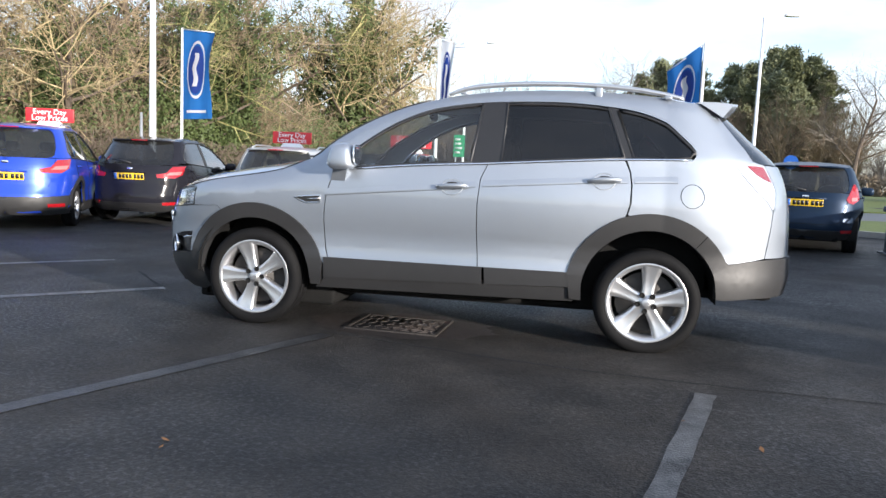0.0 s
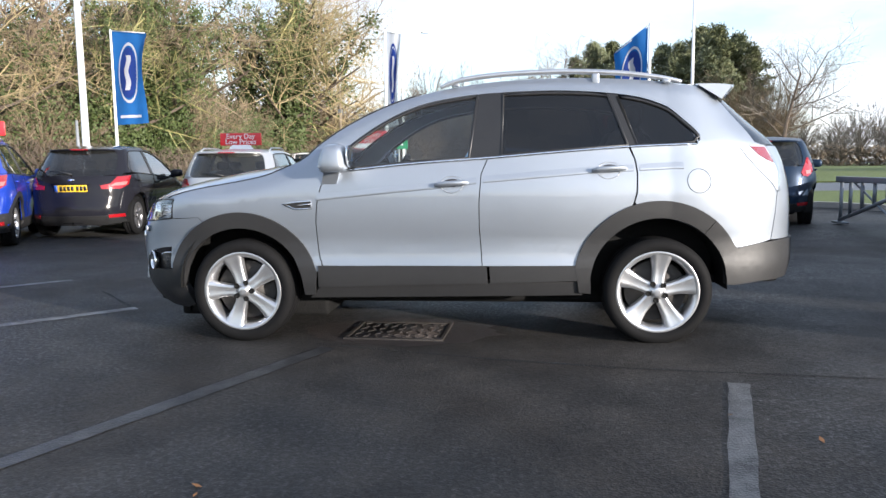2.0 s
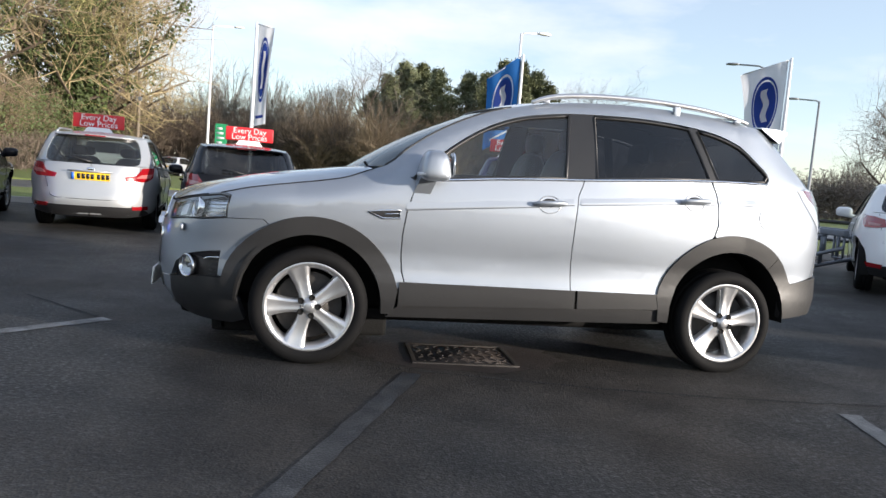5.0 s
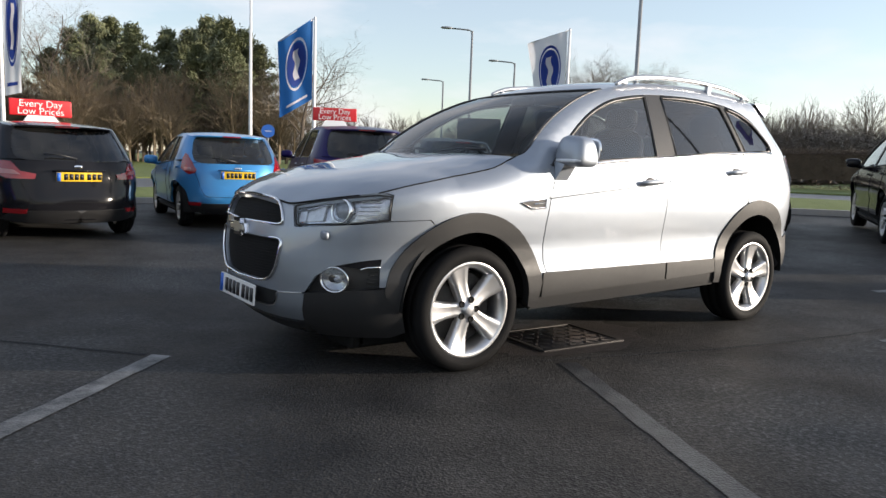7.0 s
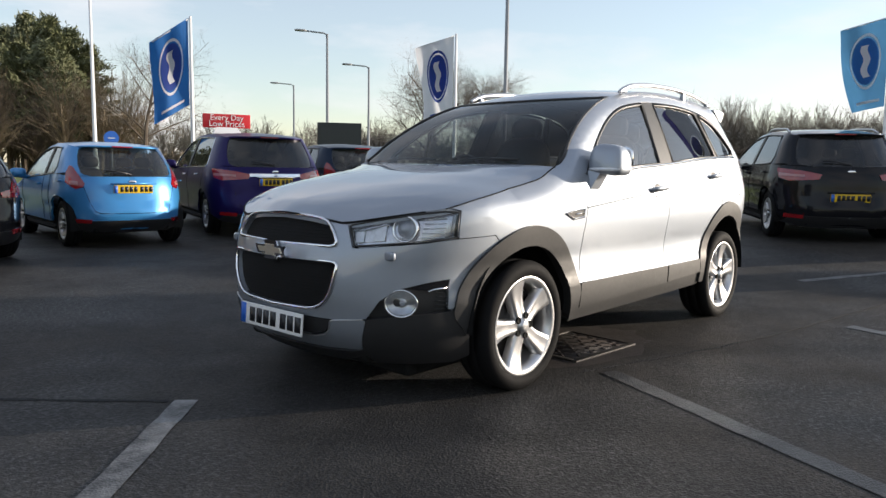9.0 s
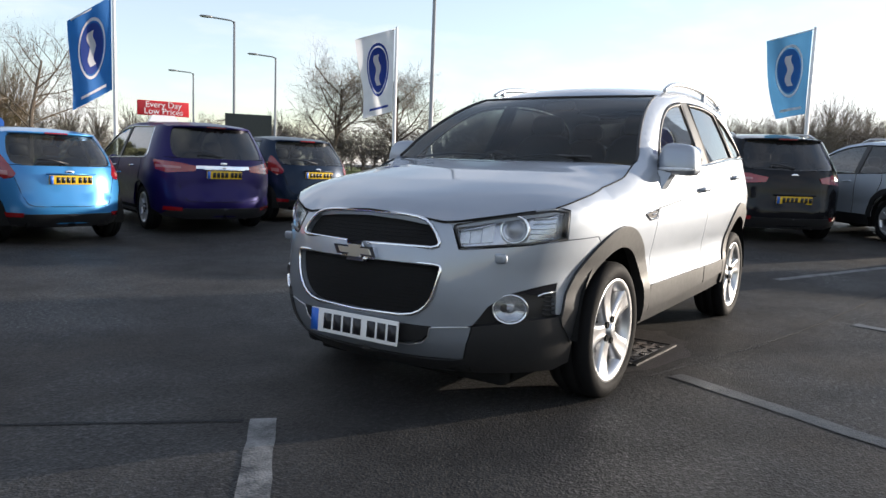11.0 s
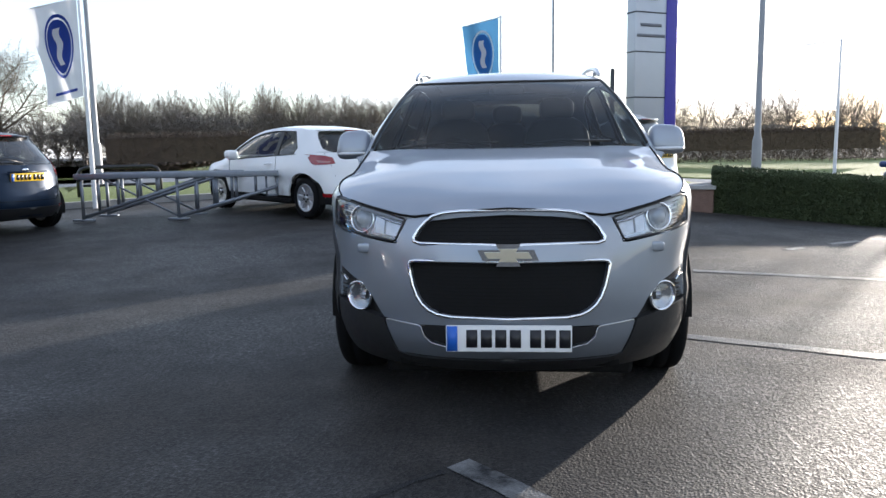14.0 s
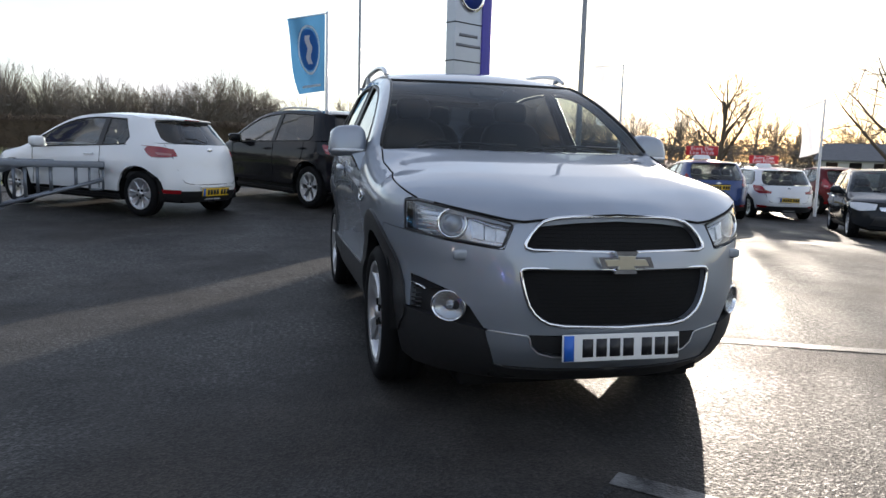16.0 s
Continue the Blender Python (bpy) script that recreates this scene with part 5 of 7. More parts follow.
            part("roof_rail", bm, ALLOY, car)
    # rear glass, bumper, screen, roof, bonnet
    part("rear_window", S.panel([S.r(0, rg + 0.003), S.r(h * 0.62, rg + 0.008), S.r(h * 0.68, rg + 0.018), S.r(h * 0.715, rg + 0.05), S.r(h * 0.72, 0.76 * H), S.r(h * 0.685, 0.85 * H), S.r(h * 0.65, 0.90 * H), S.r(h * 0.59, ztr), S.r(0, ztr)], -0.006, 0, step), DARKGLASS if privacy else TINTGLASS, car)
    part("lower_bumper", S.panel([S.r(0, 0.22), S.r(h * 0.55, 0.22), S.r(h * 0.86, 0.27), S.r(h * 0.80, 0.335), S.r(h * 0.6, 0.375), S.r(0, 0.375)] if not cladding else [S.r(0, 0.22), S.r(h * 0.55, 0.22), S.r(h * 0.95, 0.25), (wb / 2 + R + 0.13, 0.30), (wb / 2 + R + 0.12, 0.46), S.r(h * 0.9, 0.52), S.r(h * 0.55, 0.50), S.r(0, 0.49)], 0.007, 0.03, step), CLAD if cladding else BLACK, car)
    part("front_grille", S.panel([S.f(0, 0.30), S.f(h * 0.6, 0.32), S.f(h * 0.5, 0.50), S.f(0, 0.52)], 0.006, 0.02, step), BLACK, car)
    part("upper_grille", S.panel([S.f(0, 0.60), S.f(h * 0.42, 0.61), S.f(h * 0.45, 0.68), S.f(0, 0.69)], 0.006, 0.02, step), CHROME if chrome_window else BLACK, car)
    if bright_bar:
        part("chrome_bar", S.panel([S.r(0, rg - 0.10), S.r(h * 0.42, rg - 0.10), S.r(h * 0.42, rg - 0.145), S.r(0, rg - 0.145)], 0.008, 0.012, step), CHROME, car)
    ae = [S(x, S.zt(x)) for x in np.linspace(cw, cw + 0.95, 10)]
    ac = [Vector((cw - 0.2 + 1.0 * k / 9, 0, 0.635 * H + (0.965 - 0.635) * H * (k / 9) + 0.03 * math.sin(math.pi * k / 9))) for k in range(10)]
    part("windscreen", patch(ae, ac, 10, 12, -0.93, 0.93), SCREEN, car)
    for v0, v1 in ((-1, -0.93), (0.93, 1)):
        part("pillar", patch(ae, ac, 10, 2, v0, v1, off=0.002), PAINT, car)
    re = [S(x, S.zt(x)) for x in np.linspace(cw + 0.95, xe, 10)] + [S(*S.r(h * 0.70, ztr + 0.015)), S(*S.r(h * 0.655, ztr + 0.008))]
    xq = S.i(ztr, S.xr) + 0.03
    rc = [Vector((x, 0, z)) for x, z in zip(np.linspace(cw + 0.8, xq, 12), np.interp(np.linspace(cw + 0.8, xq, 12), (cw + 0.8, cw + 1.3, 0.3, xe, xq), (0.965 * H, 0.992 * H, H, 0.985 * H, 0.945 * H)))]
    part("roof", patch(re, rc, 16, 14), PAINT, car)
    bm = bmesh.new()
    rows = []
    for y in np.linspace(-h * 0.62, h * 0.62, 11):
        e = 1 - (abs(y) / (h * 0.62)) ** 4 * 0.6
        z0 = ztr + 0.012 + 0.018 * e
        xs = S(*S.r(abs(y), ztr)).x + 0.03
        rows.append([(xs - 0.25, y, z0 + 0.010), (xs + 0.02 * e, y, z0 - 0.006), (xs + 0.025 * e, y, z0 - 0.024), (xs - 0.15, y, z0 - 0.035)])
    grid(bm, rows)
    bmesh.ops.recalc_face_normals(bm, faces=bm.faces[:])
    sp = part("roof_spoiler", bm, PAINT, car)
    bm = bmesh.new()
    box(bm, xq - 0.005, xq + 0.030, -0.14, 0.14, ztr + 0.004, ztr + 0.022, 0.004)
    part("brake_light", bm, TAILRED, sp)
    he = [S(x, S.zt(x)) for x in np.linspace(xF + 0.42, cw, 8)]
    hc = [Vector((x, 0, z)) for x, z in zip(np.linspace(xF + 0.16, cw - 0.15, 8), np.interp(np.linspace(0, 1, 8), (0, 0.15, 1), (S.zt(xF + 0.3), S.zt(xF + 0.3) + 0.06, 0.65 * H)))]
    part("bonnet", patch(he, hc, 12, 12, off=0.003), PAINT, car)
    # edge of the tailgate
    half = [S.r(h * 0.72, rg - 0.01), S.r(h * 0.69, rg - 0.16), S.r(h * 0.62, 0.60), S.r(h * 0.57, 0.50), S.r(h * 0.5, 0.475), S.r(h * 0.25, 0.47), S.r(0.0, 0.47)]
    bm = bmesh.new()
    tube(bm, S.line(half, 0.001) + S.line(half[:-1][::-1], 0.001, -1), 0.0045, 4)
    part("tailgate_gap", bm, DARK, car)
    # wiper, badge, plate
    bm = bmesh.new()
    a = S(*S.r(0.0, rg + 0.03))
    tube(bm, [(a.x + 0.015, 0.0, a.z), (a.x - 0.0, -0.2, a.z + 0.045), (a.x - 0.02, -0.36, a.z + 0.05)], 0.010, 5)
    part("rear_wiper", bm, BLACK, car)
    pz = plate_z or 0.50 * H
    b = S(*S.r(0, rg - 0.07))
    bm = bmesh.new()
    blob(bm, (b.x + 0.004, 0, b.z), (0.010, 0.055, 0.024), 0.8, 12)
    part("badge", bm, CHROME, car)
    c, n = S(S.s1, pz), S.normal(S.s1 - 0.02, pz)
    plate("number_plate", car, Matrix.Translation((c.x + 0.014, 0, pz)) @ pose(0, 0, 0, 6, 0, 90), YELLOWP if yellow else WHITEP)
    bm = bmesh.new()
    tube(bm, [(c.x + 0.02, -0.30, pz + 0.075), (c.x + 0.02, 0.30, pz + 0.075)], 0.012, 6)
    part("plate_handle_strip", bm, CHROME if chrome_window else PAINT, car)
    # underside, cabin
    bm = bmesh.new()
    box(bm, -wb / 2 - 0.5, wb / 2 + 0.5, -h + 0.35, h - 0.35, 0.20, 0.5, 0.04)
    box(bm, -wb / 2 + R + 0.1, wb / 2 - R - 0.1, -h + 0.08, h - 0.08, 0.20, 0.5, 0.03)
    part("underbody", bm, DARK, car)
    bm = bmesh.new()
    box(bm, cw - 0.1, xR - 0.45, -h + 0.12, h - 0.12, 0.52, 0.62)
    part("cabin_floor", bm, DASH, car)
    bm = bmesh.new()
    box(bm, cw - 0.05, cw + 0.35, -h + 0.14, h - 0.14, 0.66, 0.62 * H, 0.05)
    part("dashboard", bm, DASH, car)
    for x, y in ((cw + 1.15, -0.36), (cw + 1.15, 0.36), (cw + 2.0, -0.36), (cw + 2.0, 0.36)):
        bm = bmesh.new()
        blob(bm, (x, y, 0.60 * H - 0.1), (0.10, 0.22, 0.30), 0.65, 12)
        blob(bm, (x + 0.06, y, 0.60 * H + 0.28), (0.05, 0.12, 0.08), 0.7, 10)
        part("car_seat", bm, SEAT, car)
    return car


def car_at(x, y, heading):
    """Pose of a car whose middle stands at x, y and whose nose points to the heading in degrees."""
    f = Vector((math.cos(radians(heading)), math.sin(radians(heading)), 0))
    z0, z1 = rise(x + f.x * 1.3, y + f.y * 1.3), rise(x - f.x * 1.3, y - f.y * 1.3)
    return Matrix.Translation((x, y, (z0 + z1) / 2)) @ pose(0, 0, 0, 0, math.degrees(math.atan2(z0 - z1, 2.6)), heading + 180)


DARKRIM = mat("dark alloy", (0.22, 0.22, 0.23), 0.35, 0.8, 0.1, 9)
parked_car("blue_crossover", "deep blue small crossover with silver skid strip, parked on the forecourt", car_at(-8.45, 5.75, 117), (0.012, 0.05, 0.42), 4.28, 1.78, 1.65, 2.555, slope=0.26, cladding=True, roof_bars=True, lamp="estate", wheel_r=0.34, plate_z=0.80)
parked_car("black_crossover", "gloss black small crossover with arched wings, parked on the forecourt", car_at(-7.1, 7.85, 99), (0.012, 0.012, 0.016), 4.13, 1.77, 1.58, 2.53, slope=0.42, lamp="estate", up=0.07, privacy=True, rims=DARKRIM, wheel_r=0.335, plate_z=0.83)
parked_car("silver_estate", "pale silver estate car with roof rails, parked by the grass verge", car_at(-4.62, 8.6, 96), (0.42, 0.435, 0.45), 4.55, 1.82, 1.50, 2.65, fo=0.88, slope=0.30, roof_bars=True, lamp="estate", up=0.04, plate_z=0.80, metal=0.5)
parked_car("black_hatchback", "black five-door hatchback with a roof spoiler, parked in the row", car_at(-2.45, 8.0, 98), (0.010, 0.010, 0.012), 4.36, 1.82, 1.48, 2.65, fo=0.88, slope=0.42, lamp="estate", privacy=True, plate_z=0.78)
parked_car("light_blue_hatchback", "bright light blue small five-door hatchback, parked in the row", car_at(0.40, 8.7, 83), (0.035, 0.235, 0.53), 3.95, 1.72, 1.48, 2.49, slope=0.44, lamp="hatch", up=0.075, plate_z=0.80, spokes=7, paired=False)
parked_car("purple_people_carrier", "dark purple people carrier with chrome window line, parked in the row", car_at(2.97, 8.75, 72), (0.012, 0.007, 0.070), 4.77, 1.88, 1.66, 2.85, fo=0.9, slope=0.34, lamp="wide", up=0.035, privacy=True, chrome_window=True, bright_bar=True, wheel_r=0.33, plate_z=0.86)
parked_car("dark_blue_hatchback", "dark slate blue small hatchback, parked at the end of the row", car_at(5.0, 8.48, 73), (0.010, 0.022, 0.045), 3.95, 1.72, 1.48, 2.49, slope=0.44, lamp="hatch", up=0.075, plate_z=0.80, spokes=7, paired=False)
parked_car("white_hatchback", "white three-door hatchback with black lower bumper, parked by the grass", car_at(7.25, 3.65, 51), (0.80, 0.81, 0.82), 4.05, 1.72, 1.455, 2.57, slope=0.40, lamp="corner", up=0.075, doors=3, metal=0.0, spokes=8, paired=False, plate_z=0.36, glass_foot=0.70, window_end=0.12)
parked_car("black_suv", "glossy black five-door SUV with chrome window line, parked by the grass", car_at(8.76, 0.76, 33), (0.008, 0.008, 0.010), 4.44, 1.85, 1.64, 2.64, fo=0.9, slope=0.36, lamp="wide", up=0.06, privacy=True, chrome_window=False, wheel_r=0.345, plate_z=0.64, spokes=6, roof_bars=True)
parked_car("silver_blue_crossover", "pale silver-blue small crossover with black cladding, parked by the hedge", car_at(9.5, -1.32, 44), (0.52, 0.58, 0.65), 4.20, 1.76, 1.57, 2.50, slope=0.42, cladding=True, roof_bars=True, lamp="corner", up=0.06, wheel_r=0.34, plate_z=0.84, metal=0.5, glass_foot=0.69, window_end=0.06)
parked_car("blue_hatchback", "dark blue hatchback parked across the forecourt in low sun", car_at(12.4, -9.8, -18), (0.015, 0.045, 0.16), 4.0, 1.73, 1.48, 2.49, slope=0.44, lamp="hatch", up=0.075, plate_z=0.8)
parked_car("white_compact_hatchback", "white five-door hatchback parked across the forecourt in low sun", car_at(14.0, -12.9, -16), (0.74, 0.75, 0.77), 4.3, 1.77, 1.43, 2.69, slope=0.40, lamp="estate", up=0.045, plate_z=0.55, metal=0.1)
parked_car("dark_red_hatchback", "dark red hatchback parked across the forecourt in low sun", car_at(15.4, -16.3, -14), (0.10, 0.012, 0.014), 4.0, 1.73, 1.48, 2.49, slope=0.42, lamp="hatch", up=0.07)
parked_car("grey_hatchback", "dark grey hatchback parked nose out in low sun", car_at(8.3, -11.7, 146), (0.02, 0.022, 0.025), 4.2, 1.78, 1.47, 2.58, slope=0.42, lamp="estate", up=0.05, chrome_window=True)
parked_car("silver_hatchback", "silver hatchback standing on the far road", car_at(-10.0, 52.0, 75), (0.55, 0.57, 0.60), 4.2, 1.75, 1.47, 2.58, slope=0.42, lamp="estate")
parked_car("white_van", "white van standing on the far road", car_at(-11.8, 42.0, 10), (0.78, 0.79, 0.80), 4.9, 1.9, 2.05, 3.0, fo=0.85, slope=0.12, nose=0.50, lamp="estate", up=0.02, metal=0.0)


# ---- roof signs ----
SIGNRED = mat("red sign board", (0.62, 0.022, 0.03), 0.35, 0, 0.06, 6)
SIGNWHITE = mat("white sign lettering", (0.82, 0.82, 0.82), 0.4, 0, 0.03, 6)


def roof_sign(x, y, z, turn):
    """A red two-sided board on a white foot that stands on a car's roof."""
    s = thing("roof_sign", "red price board with white lettering standing on a car roof", "sign", Matrix.Translation((x, y, z)) @ pose(0, 0, 0, 0, 0, turn), "price boards on car roofs")
    bm = bmesh.new()
    box(bm, -0.40, 0.40, -0.018, 0.018, 0.10, 0.335, 0.012)
    part("sign_board", bm, SIGNRED, s)
    for k, (word, zz) in enumerate((("Every Day", 0.270), ("Low Prices", 0.165))):
        bm = text_bm(word, 0.135)
        part("sign_lettering", move(bm, Matrix.Translation((0, -0.022, zz)) @ pose(0, 0, 0, 90, 0, 0)), SIGNWHITE, s)
    bm = bmesh.new()
    grid(bm, [[(-0.24, -0.09, 0.0), (0.24, -0.09, 0.0), (0.24, 0.09, 0.0), (-0.24, 0.09, 0.0), (-0.24, -0.09, 0.0)], [(-0.17, -0.022, 0.11), (0.17, -0.022, 0.11), (0.17, 0.022, 0.11), (-0.17, 0.022, 0.11), (-0.17, -0.022, 0.11)]])
    bmesh.ops.recalc_face_normals(bm, faces=bm.faces[:])
    part("sign_foot", bm, SIGNWHITE, s, smooth=False)
    return s


roof_sign(-4.78, 8.31, 1.47, 4)
roof_sign(-2.29, 8.12, 1.465, 2)
roof_sign(2.50, 8.30, 1.69, -24)
roof_sign(-8.45, 6.05, 1.625, 20)
roof_sign(12.2, -9.7, 1.19, -122)
roof_sign(13.8, -12.8, 1.01, -122)


# ---- painted bay lines, drain cover, patches ----
LINEWORN = worn_line_mat(0.36, 0.70, 0.16)
LINEFADED = worn_line_mat(0.44, 0.82, 0.10)


def ground_strip(name, label, p0, p1, width, m, z=0.004, ragged=0.005, seed=1):
    rnd = random.Random(seed)
    a, b = Vector((*p0, 0)), Vector((*p1, 0))
    d = (b - a).normalized()
    n = Vector((-d.y, d.x, 0))
    k = max(2, int((b - a).length / 0.12))
    bm = bmesh.new()
    rows = []
    for i in range(k + 1):
        p = a.lerp(b, i / k)
        e0, e1 = rnd.uniform(-ragged, ragged), rnd.uniform(-ragged, ragged)
        l, r = p + n * (width / 2 + e0), p - n * (width / 2 + e1)
        rows.append([(q.x, q.y, rise(q.x, q.y) + z) for q in (l, p, r)])
    grid(bm, rows)
    bmesh.ops.recalc_face_normals(bm, faces=bm.faces[:])
    if sum(f.normal.z for f in bm.faces) < 0:
        bmesh.ops.reverse_faces(bm, faces=bm.faces[:])
    return tagged(part(name, bm, m, None, smooth=False), label, "road marking", "bay lines", "structure")


ground_strip("bay_line_1", "worn white parking line on asphalt", (-0.74, -1.03), (-1.72, -3.2), 0.115, LINEFADED, seed=1)
ground_strip("bay_line_2", "worn white parking line on asphalt", (1.60, -1.72), (1.12, -3.4), 0.105, LINEWORN, seed=2)
ground_strip("bay_line_3", "worn white parking line on asphalt", (-2.68, 0.19), (-4.2, -1.33), 0.115, LINE, seed=3)
ground_strip("bay_line_4", "worn white parking line on asphalt", (-4.15, 1.62), (-6.3, -0.6), 0.10, LINE, seed=4)
ground_strip("bay_line_5", "worn white parking line on asphalt", (3.4, -0.85), (5.2, -1.75), 0.10, LINE, seed=5)
ground_strip("bay_line_6", "worn white parking line on asphalt", (2.8, -3.0), (5.2, -6.2), 0.10, LINE, seed=6)


STAIN = mat("damp rusty tarmac", (0.034, 0.027, 0.024), 0.6, 0, 0.45, 6, 0.6, 110)

SEAM = mat("open tarmac joint", (0.012, 0.012, 0.013), 0.9, 0, 0.5, 14, 0.8, 70)
for k, (a, b) in enumerate((((-0.85, -0.92), (0.20, -1.22)), ((0.20, -1.22), (1.60, -1.52)), ((1.60, -1.52), (4.1, -2.02)), ((-3.45, 1.0), (-2.75, 0.24)))):
    ground_strip("tarmac_joint_%d" % (k + 1), "dark ragged joint between two layers of asphalt", a, b, 0.028, SEAM, 0.0025, 0.010, 40 + k)


def drain_cover():
    d = thing("drain_cover", "rusty cast-iron drain cover with diamond ribs set in asphalt", "drain cover", Matrix.Translation((-0.35, -0.54, 0.0)) @ pose(0, 0, 0, 0, 0, -3) @ Matrix.Diagonal((0.83, 1, 1, 1)))
    bm = bmesh.new()
    for x0, x1, y0, y1 in ((-0.41, 0.41, -0.27, -0.235), (-0.41, 0.41, 0.235, 0.27), (-0.41, -0.375, -0.235, 0.235), (0.375, 0.41, -0.235, 0.235)):
        box(bm, x0, x1, y0, y1, -0.02, 0.012, 0.003)
    part("cover_frame", bm, IRON, d)
    bm = bmesh.new()
    box(bm, -0.372, 0.372, -0.232, 0.232, -0.02, 0.006)
    part("cover_plate", bm, STAIN, d)
    for k in range(9):
        for j in range(6):
            x, y = -0.33 + k * 0.0825, -0.195 + j * 0.078
            bm = bmesh.new()
            box(bm, -0.031, 0.031, -0.009, 0.009, 0.0, 0.0095, 0.002)
            part("cover_rib", move(bm, Matrix.Translation((x, y, 0)) @ pose(0, 0, 0, 0, 0, 45 if (k + j) % 2 else -45)), IRON if j == 5 else STAIN, d)
    return d


drain_cover()
bm = bmesh.new()
rnd = random.Random(4)
ring = [(0.68 * math.cos(t) * (1 + rnd.uniform(-0.1, 0.1)), 0.42 * math.sin(t) * (1 + rnd.uniform(-0.12, 0.12))) for t in np.linspace(0, 2 * math.pi, 40)[:-1]]
bm.faces.new([bm.verts.new((-0.33 + x, -0.54 + y, 0.0018)) for x, y in ring])
tagged(part("tarmac_patch", bm, STAIN, None, smooth=False), "brown stained tarmac patch round the drain", "patch", kind="structure")


# ---- grass verge, road, kerbs ----
GRASS = mat("winter grass", (0.14, 0.175, 0.042), 0.8, 0, 0.45, 3.0, 0.9, 40)
ROAD = mat("grey road", (0.09, 0.09, 0.095), 0.45, 0, 0.2, 2, 0.4, 120)
KERB = mat("concrete kerb", (0.33, 0.32, 0.30), 0.75, 0, 0.2, 5, 0.3, 90)


def ribbon(name, label, cat, line, w0, w1, m, z=0.05):
    """A sheet along a line of (x, y), from w0 to w1 to its left side, lying z above the ground."""
    pts = [Vector((*p, 0)) for p in line]
    bm = bmesh.new()
    rows = []
    for i, p in enumerate(pts):
        d = (pts[min(i + 1, len(pts) - 1)] - pts[max(i - 1, 0)]).normalized()
        n = Vector((-d.y, d.x, 0))
        row = []
        qs = np.linspace(w0, w1, 6)
        for q in qs:
            a = p + n * q
            row.append((a.x, a.y, rise(a.x, a.y) + z))
        a, b = p + n * w0, p + n * w1
        rows.append([(a.x, a.y, rise(a.x, a.y) - 0.02)] + row + [(b.x, b.y, rise(b.x, b.y) - 0.02)])
    grid(bm, rows)
    bmesh.ops.recalc_face_normals(bm, faces=bm.faces[:])
    if sum(f.normal.z for f in bm.faces) < 0:
        bmesh.ops.reverse_faces(bm, faces=bm.faces[:])
    return tagged(part(name, bm, m, None, smooth=False), label, cat, kind="structure")


EDGE = [tuple(p[:2]) for p in spline([(-60, 6, 0), (-25, 9.5, 0), (-8, 11.6, 0), (0, 12.6, 0), (4.2, 12.2, 0), (6.7, 10.8, 0), (7.7, 8.4, 0), (9.3, 6.4, 0), (11.3, 3.2, 0), (12.5, -1.5, 0), (14.0, -8, 0), (20, -24, 0), (40, -60, 0)], 6)][::-1]
EDGE = EDGE[::-1]
ribbon("grass_verge", "short green winter grass verge", "grass", EDGE, 0.14, 5.0, GRASS, 0.10)
ribbon("kerb", "pale concrete kerb along the verge", "kerb", EDGE, 0.0, 0.14, KERB, 0.12)
ribbon("road", "grey tarmac road beyond the verge", "road", EDGE, 5.0, 12.5, ROAD, 0.03)
ribbon("far_verge", "rough grass beyond the road", "grass", EDGE, 12.5, 160.0, GRASS, 0.08)


# ---- poles, flags, lamps, signs ----
FLAGBLUE = cloth("blue flag cloth", (0.016, 0.15, 0.46))
FLAGCYAN = cloth("light blue flag cloth", (0.05, 0.17, 0.33))
FLAGWHITE = cloth("white flag cloth", (0.72, 0.74, 0.78))
OVALBLUE = cloth("dark blue print", (0.02, 0.06, 0.32))
PLAIN = "plain"
OVALWHITE = cloth("white print", (0.75, 0.76, 0.78))
GREENSIGN = mat("green sign face", (0.01, 0.22, 0.09), 0.4)
SIGNBACK = mat("dark sign back", (0.035, 0.04, 0.042), 0.6)
BLUESIGN = mat("blue sign face", (0.02, 0.12, 0.50), 0.4)
POLEGREY = mat("grey lamp column", (0.28, 0.29, 0.30), 0.5, 0.3, 0.15, 4)


